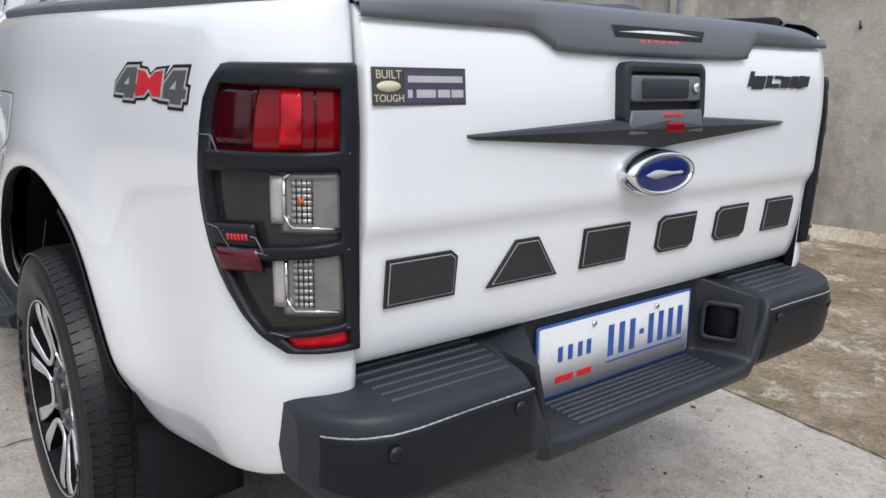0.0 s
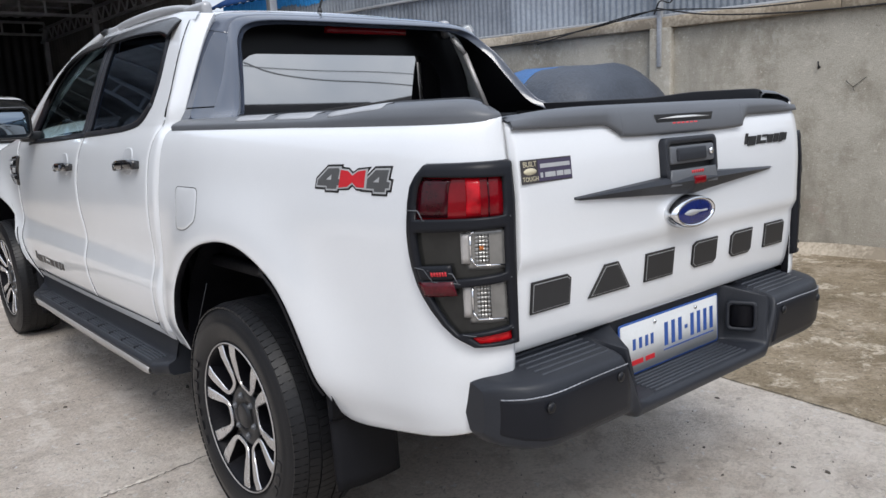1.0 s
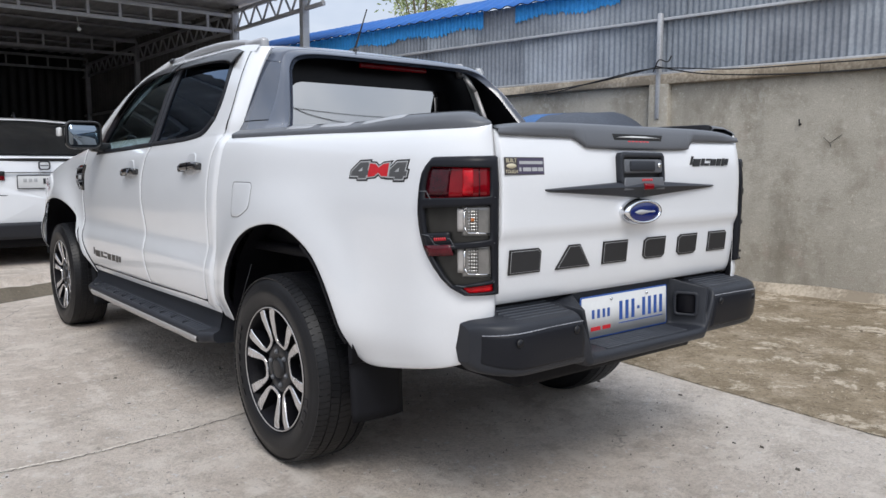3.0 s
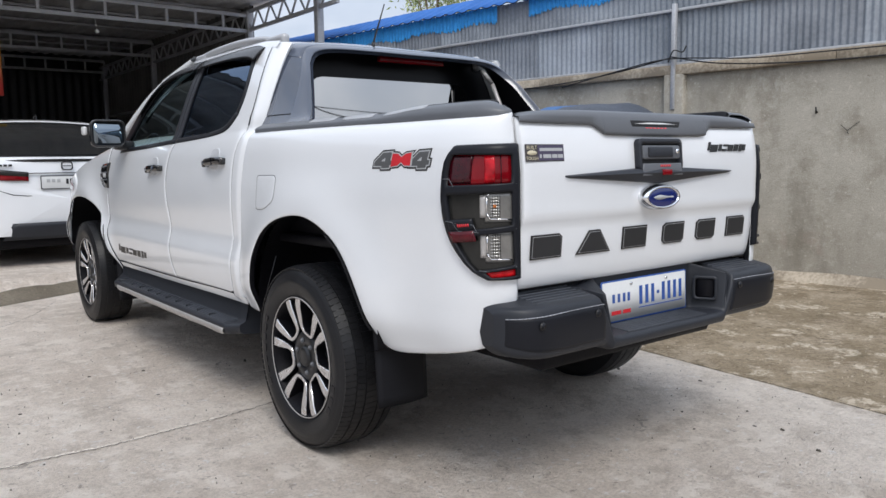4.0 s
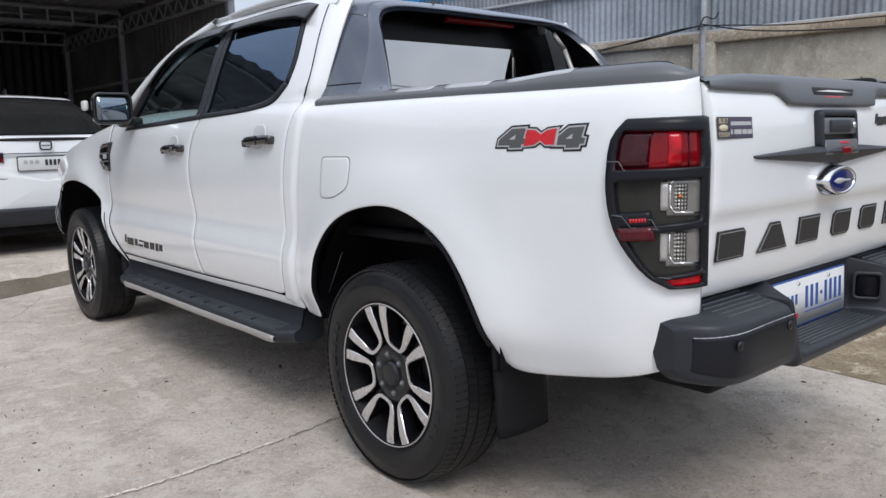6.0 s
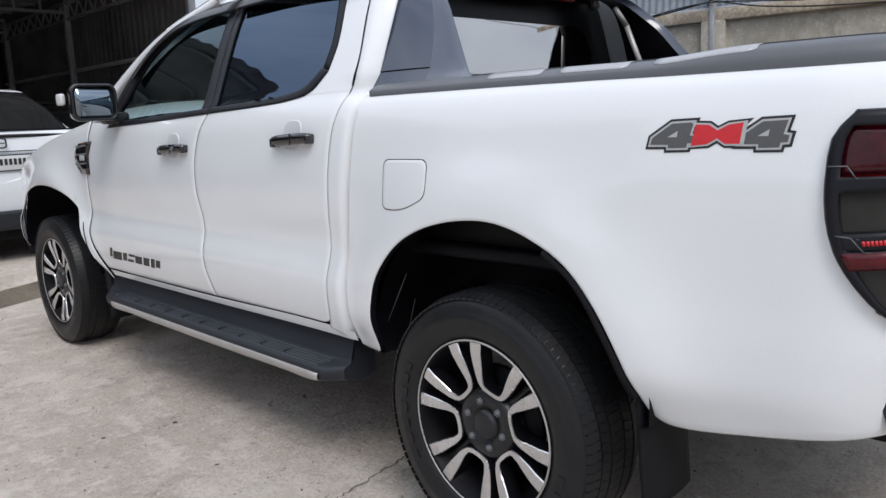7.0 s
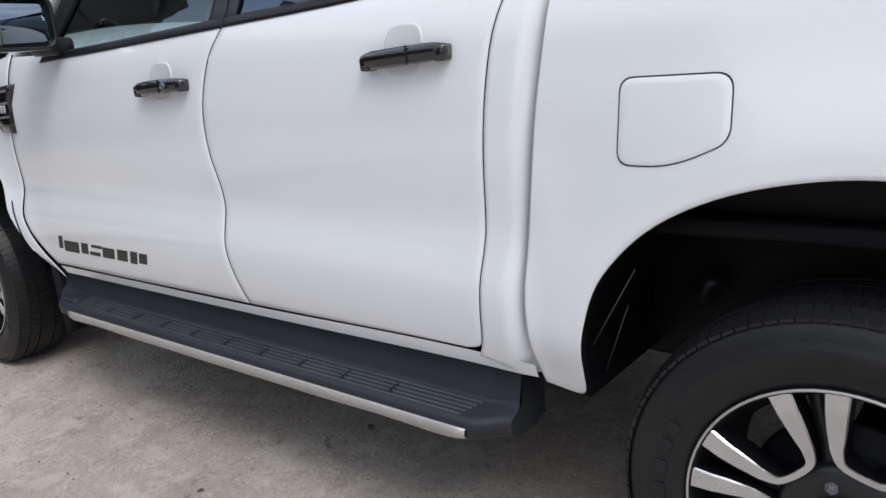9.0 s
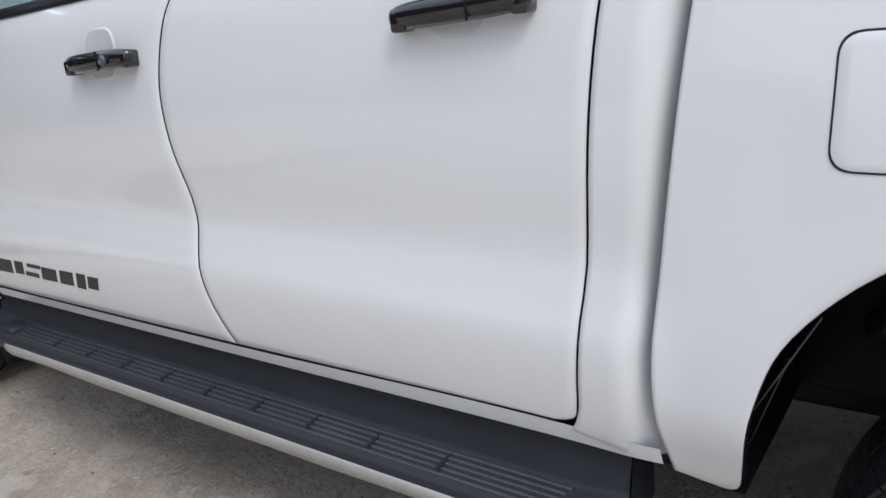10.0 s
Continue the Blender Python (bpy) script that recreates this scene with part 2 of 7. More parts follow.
def prism(outline, depth, frame_m, bevel=0.0):
    """A flat outline (x, y) given depth and set up by a matrix; its face looks along the matrix's z."""
    bm = bmesh.new()
    face = bm.faces.new([bm.verts.new((x, y, 0)) for x, y in outline])
    bm.normal_update()
    if face.normal.z < 0:
        bmesh.ops.reverse_faces(bm, faces=[face])
    r = bmesh.ops.extrude_face_region(bm, geom=[face])
    top = [v for v in r["geom"] if isinstance(v, bmesh.types.BMVert)]
    bmesh.ops.translate(bm, vec=(0, 0, depth), verts=top)
    bmesh.ops.reverse_faces(bm, faces=[face])
    if bevel:
        es = [e for e in bm.edges if all(v in top for v in e.verts)]
        bmesh.ops.bevel(bm, geom=es, offset=bevel, segments=2, affect="EDGES", profile=0.5)
    bmesh.ops.triangulate(bm, faces=[f for f in bm.faces if len(f.verts) > 4])
    bmesh.ops.transform(bm, matrix=frame_m, verts=bm.verts)
    return bm


def lettering(name, text, size, mat, m, parent=None, depth=0.001, label=""):
    """Raised words in the built-in font, turned into a mesh."""
    cu = bpy.data.curves.new(name, "FONT")
    cu.body, cu.size, cu.extrude, cu.align_x, cu.align_y = text, size, depth, "CENTER", "CENTER"
    tmp = bpy.data.objects.new(name, cu)
    me = bpy.data.meshes.new_from_object(tmp)
    bpy.data.objects.remove(tmp)
    me.name = name
    me.transform(m)
    me.materials.clear()
    me.materials.append(mat)
    ob = new(name, me)
    ob.parent = parent
    if label:
        ob["label"] = label
    return ob


# ==== the yard ====
def concrete(name, dark, pale, stain, big, mid, fine, bump, stain_at, speck, band=None, flake=(0.0, 3.0, (0.5, 0.5, 0.5)), pit=0.0):
    """Weathered cement: cloudy tone, stains, fine grit and specks; band: a paler strip between two x; flake: amount,
    size and colour of worn patches; pit: amount of dark pits.
    """
    m = bpy.data.materials.new(name)
    m.use_nodes = True
    n, l = m.node_tree.nodes, m.node_tree.links
    b = n["Principled BSDF"]
    tc = n.new("ShaderNodeTexCoord")

    def tex(scale, detail, rough=0.6, warp=0.0):
        t = n.new("ShaderNodeTexNoise")
        t.inputs["Scale"].default_value, t.inputs["Detail"].default_value, t.inputs["Roughness"].default_value, t.inputs["Distortion"].default_value = scale, detail, rough, warp
        l.new(tc.outputs["Object"], t.inputs["Vector"])
        return t.outputs["Fac"]

    def span(fac, lo, hi, to0=0.0, to1=1.0):
        r = n.new("ShaderNodeMapRange")
        r.inputs["From Min"].default_value, r.inputs["From Max"].default_value = lo, hi
        r.inputs["To Min"].default_value, r.inputs["To Max"].default_value = to0, to1
        l.new(fac, r.inputs["Value"])
        return r.outputs["Result"]

    def blend(fac, a, c):
        x = n.new("ShaderNodeMix")
        x.data_type = "RGBA"
        l.new(fac, x.inputs[0])
        for socket, v in (("A", a), ("B", c)):
            if isinstance(v, tuple):
                x.inputs[socket].default_value = (*v, 1)
            else:
                l.new(v, x.inputs[socket])
        return x.outputs["Result"]

    cloudy = blend(span(tex(big, 10, 0.66, 0.1), 0.36, 0.64), dark, pale)
    if band:
        sep = n.new("ShaderNodeSeparateXYZ")
        l.new(tc.outputs["Object"], sep.inputs[0])
        ad = n.new("ShaderNodeMath")
        ad.operation = "MULTIPLY_ADD"
        ad.inputs[1].default_value = 1.2
        l.new(tex(0.9, 4), ad.inputs[0])
        l.new(sep.outputs[0], ad.inputs[2])
        cloudy = blend(span(ad.outputs[0], band[0], band[1], 0.0, 0.75), cloudy, band[2])
    streaky = blend(span(tex(mid, 9, 0.72, 0.15), stain_at[0], stain_at[1], 0.0, 0.7), cloudy, stain)
    grit = blend(span(tex(fine, 4, 0.75), 0.44, 0.66, 0.0, 0.42), streaky, tuple(c * 0.42 for c in dark))
    specks = blend(span(tex(speck, 3, 0.6), 0.62, 0.70, 0.0, 0.55), grit, tuple(min(0.8, c * 1.35) for c in pale))
    if flake[0]:
        specks = blend(span(tex(flake[1], 9, 0.74, 0.35), 0.555, 0.60, 0.0, flake[0]), specks, flake[2])
        specks = blend(span(tex(flake[1] * 3.3, 7, 0.72, 0.2), 0.60, 0.645, 0.0, flake[0] * 0.8), specks, flake[2])
    if pit:
        specks = blend(span(tex(9, 6, 0.66, 0.6), 0.645, 0.68, 0.0, pit), specks, tuple(c * 0.36 for c in dark))
        specks = blend(span(tex(24, 4, 0.62, 0.4), 0.645, 0.68, 0.0, pit), specks, tuple(c * 0.4 for c in dark))
    l.new(specks, b.inputs["Base Color"])
    b.inputs["Roughness"].default_value, b.inputs["Specular IOR Level"].default_value = 0.88, 0.25
    bp = n.new("ShaderNodeBump")
    bp.inputs["Distance"].default_value = bump
    l.new(tex(fine * 0.6, 6, 0.75), bp.inputs["Height"])
    coarse = n.new("ShaderNodeBump")
    coarse.inputs["Distance"].default_value = bump * 1.6
    l.new(tex(fine * 0.16, 8, 0.7, 0.3), coarse.inputs["Height"])
    l.new(coarse.outputs["Normal"], bp.inputs["Normal"])
    l.new(bp.outputs["Normal"], b.inputs["Normal"])
    return m


GROUND = concrete("yard_concrete", (0.600, 0.520, 0.446), (0.785, 0.702, 0.622), (0.43, 0.370, 0.312), 0.9, 3.2, 85, 0.015, (0.50, 0.66), 30, (0.75, 1.55, (0.75, 0.685, 0.615)), (0.50, 2.4, (0.79, 0.72, 0.64)), 0.55)
APRON = concrete("weathered_concrete", (0.225, 0.176, 0.114), (0.385, 0.311, 0.218), (0.52, 0.43, 0.325), 1.6, 2.2, 60, 0.014, (0.50, 0.60), 34, None, (0.75, 2.6, (0.68, 0.59, 0.47)), 0.75)
WALLC = concrete("cement_render", (0.345, 0.320, 0.270), (0.50, 0.468, 0.405), (0.235, 0.208, 0.160), 0.8, 1.7, 150, 0.002, (0.48, 0.64), 46)
COPING = material("tan_coping", (0.35, 0.295, 0.225), 0.9, vary=0.2, scale=2.5, fine=40, bump=0.003, second=(0.45, 0.39, 0.31), grain=0.3, spec=0.2)
TIN = material("weathered_tin", (0.185, 0.212, 0.245), 0.6, metal=0.15, vary=0.12, scale=1.6, fine=34, second=(0.285, 0.315, 0.355), mix=(0.34, 0.66), rvar=0.1, grain=0.3)
BLUE_TIN = material("blue_tin", (0.040, 0.14, 0.42), 0.7, spec=0.15, vary=0.15, scale=3, fine=40)
BLUE_FLAKE = material("blue_paint_flake", (0.045, 0.32, 0.74), 0.6, spec=0.25, vary=0.15, scale=3, fine=40)
STEEL = material("grey_steel", (0.43, 0.44, 0.46), 0.5, metal=0.3, vary=0.15, scale=4, fine=60)
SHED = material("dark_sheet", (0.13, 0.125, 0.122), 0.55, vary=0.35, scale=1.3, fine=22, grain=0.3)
# shaded copy of the shed sheet: the interior's shade is put into its colour
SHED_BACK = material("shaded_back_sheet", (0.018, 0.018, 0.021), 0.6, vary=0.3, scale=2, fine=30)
SHED_ROOF = material("shed_roof_sheet", (0.46, 0.46, 0.47), 0.6, vary=0.25, scale=2, fine=30)
CABLE = material("cable", (0.012, 0.012, 0.013), 0.6)


def weathered(m, colour, scale, tall, lo, hi, amount):
    """Lay blotches of another colour over a surface; tall: how far they run upright."""
    n, l = m.node_tree.nodes, m.node_tree.links
    b = n["Principled BSDF"]
    under = b.inputs["Base Color"].links[0].from_socket
    tc, mp, tx, mr, mx = (n.new("ShaderNode" + k) for k in ("TexCoord", "Mapping", "TexNoise", "MapRange", "Mix"))
    mp.inputs["Scale"].default_value = (1, 1, tall)
    tx.inputs["Scale"].default_value, tx.inputs["Detail"].default_value, tx.inputs["Roughness"].default_value = scale, 7, 0.68
    mr.inputs["From Min"].default_value, mr.inputs["From Max"].default_value, mr.inputs["To Max"].default_value = lo, hi, amount
    mx.data_type = "RGBA"
    mx.inputs["B"].default_value = (*colour, 1)
    l.new(tc.outputs["Object"], mp.inputs["Vector"])
    l.new(mp.outputs["Vector"], tx.inputs["Vector"])
    l.new(tx.outputs["Fac"], mr.inputs["Value"])
    l.new(mr.outputs["Result"], mx.inputs[0])
    l.new(under, mx.inputs["A"])
    l.new(mx.outputs["Result"], b.inputs["Base Color"])
    return m


weathered(WALLC, (0.20, 0.182, 0.148), 2.4, 0.30, 0.52, 0.68, 0.55)
weathered(WALLC, (0.56, 0.54, 0.49), 3.1, 0.8, 0.60, 0.66, 0.45)
weathered(WALLC, (0.39, 0.315, 0.27), 2.7, 1.1, 0.60, 0.70, 0.40)
weathered(WALLC, (0.55, 0.52, 0.46), 6.0, 1.9, 0.58, 0.66, 0.40)
weathered(WALLC, (0.19, 0.175, 0.145), 15.0, 0.05, 0.66, 0.72, 0.50)
weathered(WALLC, (0.11, 0.10, 0.085), 13.0, 1.6, 0.695, 0.72, 0.75)
weathered(APRON, (0.115, 0.090, 0.058), 26.0, 1.0, 0.52, 0.64, 0.50)
weathered(APRON, (0.66, 0.57, 0.45), 13.0, 1.0, 0.63, 0.67, 0.60)
weathered(GROUND, (0.50, 0.425, 0.355), 8.0, 1.0, 0.54, 0.66, 0.30)
weathered(GROUND, (0.80, 0.73, 0.655), 5.5, 1.0, 0.53, 0.60, 0.60)
weathered(GROUND, (0.26, 0.22, 0.185), 34.0, 1.0, 0.67, 0.71, 0.50)
weathered(TIN, (0.075, 0.060, 0.055), 9.0, 0.55, 0.66, 0.72, 0.8)
weathered(COPING, (0.20, 0.165, 0.125), 3.5, 0.6, 0.54, 0.66, 0.6)
WALL_X = 4.2
# the boundary wall runs seven degrees off the yard's line: its offset in x grows with y
WALL_TURN = Matrix(((1, -0.13, 0, 0.173), (0, 1, 0, 0), (0, 0, 1, 0), (0, 0, 0, 1)))
GROUND_Z = 0.018
SEAM = [(1.50, 14), (1.46, 3), (1.40, 0.5), (1.32, -0.4), (1.27, -0.9), (1.20, -1.6), (1.1, -9)]


def seam_x(y):
    """Where the joint between the two concrete strips runs."""
    return float(np.interp(y, [p_[1] for p_ in SEAM[::-1]], [p_[0] for p_ in SEAM[::-1]])) + 0.006 * noise.noise((y * 3, 0, 5)) + 0.004 * noise.noise((y * 13, 0, 9))


def ground_sheet(name, x0, x1, z_in, z_out, mat, label):
    """Ground between two lines that run along the yard (x as functions of y)."""
    g = []
    for y in np.linspace(-9, 14, 300):
        a, b = x0(y), x1(y)
        g.append([(a + (b - a) * f, y, z_in + (z_out - z_in) * f + 0.0012 * noise.noise(((a + (b - a) * f) * 0.9, y * 0.9, 0))) for f in np.linspace(0, 1, 24)])
    return tagged(part(name, sheet(np.array(g), (0, 0, 1), flange=0), mat), label, "ground", kind="structure")


gb = bmesh.new()
bmesh.ops.create_grid(gb, x_segments=4, y_segments=4, size=400, matrix=Matrix.Translation((0, 0, -0.03)))
tagged(part("ground", gb, GROUND), "pale worn concrete ground reaching far beyond the yard", "ground", kind="structure")
ground_sheet("pavement", lambda y: -9.0, seam_x, GROUND_Z, GROUND_Z, GROUND, "pale grey concrete yard slab with hairline cracks")
ground_sheet("pavement", lambda y: seam_x(y) + 0.009 + 0.005 * noise.noise((y * 5, 2, 2)), lambda y: WALL_X + 0.273 - 0.13 * y, GROUND_Z - 0.006, GROUND_Z + 0.03, APRON, "darker weathered and moss-stained concrete strip beside the wall")
shed_slab = bmesh.new()
pts = [(-9, 3.2), (-2.6, 4.05), (-1.3, 4.62), (-0.4, 5.05), (0.4, 5.35), (3.3, 5.9), (3.3, 18.2), (-9, 18.2)]
shed_slab.faces.new([shed_slab.verts.new((x, y, 0.17)) for x, y in pts])
r_ = bmesh.ops.extrude_face_region(shed_slab, geom=list(shed_slab.faces))
lowv = [v for v in r_["geom"] if isinstance(v, bmesh.types.BMVert)]
bmesh.ops.translate(shed_slab, vec=(0, 0, -0.17), verts=lowv)
for v in lowv:
    if v.co.y < 7:
        v.co.y -= 0.30
bmesh.ops.recalc_face_normals(shed_slab, faces=list(shed_slab.faces))
tagged(part("floor", shed_slab, GROUND, smooth=False), "raised concrete slab under the shed, with a sloping edge", "floor", kind="structure")


# damp, dark foot of the slab's sloping edge
DAMP = concrete("damp_concrete", (0.13, 0.110, 0.083), (0.22, 0.190, 0.148), (0.09, 0.078, 0.060), 1.5, 4.0, 60, 0.004, (0.5, 0.68), 30)
damp = []
for x_ in np.linspace(-4.5, 0.3, 70):
    ye = float(np.interp(x_, [p_[0] for p_ in pts[:6]], [p_[1] for p_ in pts[:6]]))
    reach = 0.56 + 0.16 * noise.noise((x_ * 2.3, 0, 4)) + 0.05 * noise.noise((x_ * 9, 0, 1))
    damp.append([(x_, ye - 0.30 + 0.30 * f * reach - 0.03 * (1 - f) - 0.003, 0.0195 + max(0.0, 0.17 * f * reach - 0.012)) for f in np.linspace(0, 1, 6)])
tagged(part("ground_stain", sheet(np.array(damp), (0, -0.5, 1), flange=0), DAMP), "dark damp stain along the slab's sloping edge", "stain", kind="structure")


# hairline cracks in the slab
def crack(pts, width, seed, wander=0.012, n=60, lift=0.0028):
    rnd = random.Random(seed)
    c = spline(pts, n)
    d = np.gradient(c, axis=0)
    bm = bmesh.new()
    prev = None
    for p, t in zip(c, d):
        n_ = np.array((-t[1], t[0])) / (np.hypot(*t) + 1e-9)
        p = p + n_ * rnd.uniform(-wander, wander)
        w = width * rnd.uniform(0.3, 1.0)
        q = [bm.verts.new((*(p + n_ * w), GROUND_Z + lift)), bm.verts.new((*(p - n_ * w), GROUND_Z + lift))]
        if prev:
            bm.faces.new((prev[0], prev[1], q[1], q[0]))
        prev = q
    bm.normal_update()
    for f in bm.faces:
        if f.normal.z < 0:
            f.normal_flip()
    return bm


CRACK = material("crack_dirt", (0.17, 0.152, 0.130), 0.95, vary=0.3)
CRACK_PALE = material("crack_filler", (0.66, 0.60, 0.53), 0.95, vary=0.2)
tagged(part("ground_crack", crack([(-2.7, 0.46), (-1.87, 0.515), (-1.5, 0.50), (-1.22, 0.52), (-0.92, 0.55), (-0.5, 0.63)], 0.0050, 1, 0.007, 130), CRACK), "thin dark crack across the concrete yard", "crack", kind="structure")
tagged(part("ground_crack", crack([(-2.7, 0.47), (-1.87, 0.523), (-1.5, 0.508), (-1.22, 0.528), (-0.92, 0.558)], 0.010, 4, 0.012, 200, 0.0020), CRACK_PALE), "pale filled edge of a crack in the yard", "crack", kind="structure")
GRIT = material("pale_grit", (0.44, 0.37, 0.29), 0.95, vary=0.35)
JOINT = material("joint_dirt", (0.06, 0.055, 0.048), 0.95, vary=0.35, scale=6, fine=80, bump=0.003)
jt = np.array([(seam_x(y_), y_) for y_ in np.linspace(-9, 14, 200)])
tagged(part("ground_joint", sheet(np.array([[(x - 0.03, y, GROUND_Z - 0.012), (x + 0.05, y, GROUND_Z - 0.012)] for x, y in jt]), (0, 0, 1), flange=0), JOINT), "dirt-filled joint between the two concrete strips", "joint", kind="structure")
SEAM_DIRT = material("seam_dirt", (0.055, 0.049, 0.040), 0.95, vary=0.4, scale=9, fine=90)
tagged(part("ground_crack", crack([(seam_x(y_) + 0.004, y_) for y_ in np.linspace(-4, 6, 40)], 0.0065, 9, 0.004, 400), SEAM_DIRT), "dark dirt line along the joint of the concrete", "crack", kind="structure")
tagged(part("ground_crack", crack([(-3.4, 2.6), (-2.2, 2.9), (-1.4, 3.4), (-0.9, 4.2)], 0.003, 6), CRACK), "thin dark crack across the concrete yard", "crack", kind="structure")

# pebbles and crumbs on the ground
def crumbs(x0, x1, y0, y1, n, seed, big):
    rnd = random.Random(seed)
    vsx, fsx = [], []
    for _ in range(n):
        x, y = rnd.uniform(x0, x1), rnd.uniform(y0, y1)
        r = rnd.uniform(0.0015, big)
        k = len(vsx)
        for a in range(5):
            an = a * 1.2566 + rnd.uniform(-0.3, 0.3)
            vsx.append((x + r * math.cos(an) * rnd.uniform(0.7, 1.4), y + r * math.sin(an), GROUND_Z - 0.004))
        vsx.append((x, y, GROUND_Z + 0.004 + r * 0.6))
        for a in range(5):
            fsx.append((k + a, k + (a + 1) % 5, k + 5))
    me = bpy.data.meshes.new("pebbles")
    me.from_pydata(vsx, [], fsx)
    return me


for args, mat, lab in (((-3.2, 1.2, -2.2, 4.2, 900, 5, 0.006), CRACK, "small dark crumbs and grit on the concrete"), ((1.5, 4.0, -1.5, 3.0, 1100, 8, 0.0055), GRIT, "pale grit scattered on the weathered concrete")):
    me = crumbs(*args)
    me.materials.append(mat)
    tagged(new("pebbles", me), lab, "grit", kind="stuff")


CHIP = material("stone_chip", (0.085, 0.075, 0.062), 0.9, vary=0.35, scale=20, fine=160, bump=0.002)


def stone_chip(x, y, r, seed):
    """A flat broken flake lying on the slab."""
    rnd = random.Random(seed)
    n = rnd.randint(6, 9)
    turn, thin, high = rnd.uniform(0, 3), rnd.uniform(0.35, 0.7), r * rnd.uniform(0.25, 0.5)
    ring = [(math.cos(a) * rnd.uniform(0.75, 1.1), thin * math.sin(a) * rnd.uniform(0.75, 1.1)) for a in np.linspace(0, 2 * math.pi, n, endpoint=False)]
    ring = [(r * (u * math.cos(turn) - v * math.sin(turn)), r * (u * math.sin(turn) + v * math.cos(turn))) for u, v in ring]
    bm = bmesh.new()
    low = [bm.verts.new((x + u, y + v, GROUND_Z - 0.002)) for u, v in ring]
    top = [bm.verts.new((x + u * 0.72, y + v * 0.72, GROUND_Z + high * rnd.uniform(0.7, 1.1))) for u, v in ring]
    for i in range(n):
        bm.faces.new((low[i], low[(i + 1) % n], top[(i + 1) % n], top[i]))
    bm.faces.new(top)
    tagged(part("stone_chip", bm, CHIP, smooth=False), "small dark stone chip lying on the concrete", "stone chip", "chips on the yard")


for k, (x, y, r) in enumerate(((1.08, -0.5, 0.014), (0.61, -1.32, 0.014), (0.46, -0.88, 0.011), (0.95, -0.09, 0.016), (0.68, -1.02, 0.012), (0.77, -0.55, 0.008), (0.72, -1.12, 0.015), (0.83, -0.9, 0.011),
                              (0.61, -0.72, 0.011), (-1.71, 0.46, 0.009), (-1.01, 1.56, 0.013), (-1.09, 1.07, 0.010), (-1.67, 1.18, 0.010), (-1.72, 0.9, 0.010), (-0.5, 1.39, 0.022), (-1.27, 1.63, 0.0097), (-1.0, 0.68, 0.008))):
    stone_chip(x, y, r, 40 + k)


# ==== boundary wall with its sheet-metal fence ====
Y0, Y1 = -2.6, 8.6
before_wall = set(bpy.data.objects)
gg = np.array([[(WALL_X + 0.006 * noise.noise((y * 0.8, z * 1.3, 3)), y, z) for z in np.linspace(-0.05, 1.92, 30)] for y in np.linspace(Y0, Y1, 160)])
wall = tagged(part("wall_east", sheet(gg, (-1, 0, 0), flange=0.15, soft=0.0), WALLC), "stained grey cement-rendered boundary wall", "wall", kind="structure")
skirt = np.array([[(WALL_X - 0.07 * (1 - f) - 0.002, y, GROUND_Z + 0.02 + 0.09 * f + 0.015 * noise.noise((y * 1.7, f, 0))) for f in np.linspace(0, 1, 6)] for y in np.linspace(Y0, Y1, 140)])
tagged(part("trim", sheet(skirt, (-1, 0, 0.5), flange=0), COPING), "tan mortar fillet along the wall's foot", "wall foot", kind="structure")
ya = Y0
while ya < Y1:
    yb = min(Y1, ya + 3.0)
    piece = boxed((WALL_X - 0.055, ya + 0.002, 1.905), (WALL_X + 0.17, yb - 0.002, 1.995 + random.uniform(-0.006, 0.006)), 0.008)
    part("coping_beam", piece, COPING, wall, "tan concrete coping beam")
    ya = yb
part("pillar", boxed((WALL_X - 0.06, 1.725, 0.0), (WALL_X + 0.02, 1.925, 1.91), 0.012), WALLC, wall, "concrete pillar in the wall")
for yp in (7.9,):
    part("pillar", boxed((WALL_X - 0.06, yp, 0.0), (WALL_X + 0.02, yp + 0.2, 1.91), 0.012), WALLC, wall, "concrete pillar in the wall")
fence = thing("tin_fence", "weathered grey corrugated tin fence on top of the wall", "fence", at=(0, 0, 0))


def corrugated(y0, y1, z0, z1, x, pitch=0.058, amp=0.008, jag=0.0, seed=0):
    rnd = random.Random(seed)
    n = max(8, int((y1 - y0) / pitch * 6))
    g_ = []
    for i in range(n + 1):
        y = y0 + (y1 - y0) * i / n
        lo = z0 + (rnd.uniform(-jag, jag) if jag else 0) + jag * 0.8 * math.sin(y * 7 + seed)
        g_.append([(x + amp * math.sin(2 * math.pi * y / pitch), y, lo + (z1 - lo) * f) for f in np.linspace(0, 1, 4)])
    return sheet(np.array(g_), (-1, 0, 0), flange=0)


rnd = random.Random(12)
TINS = [TIN, material("weathered_tin_pale", (0.215, 0.24, 0.275), 0.6, metal=0.15, vary=0.12, scale=2.2, fine=36, second=(0.32, 0.35, 0.39), mix=(0.34, 0.66), grain=0.3), material("weathered_tin_dull", (0.165, 0.185, 0.215), 0.6, metal=0.15, vary=0.14, scale=1.9, fine=32, second=(0.25, 0.272, 0.305), mix=(0.34, 0.66), grain=0.3)]
for tin_ in TINS[1:]:
    weathered(tin_, (0.085, 0.070, 0.065), 9.0, 0.55, 0.68, 0.74, 0.7)
y = -0.6
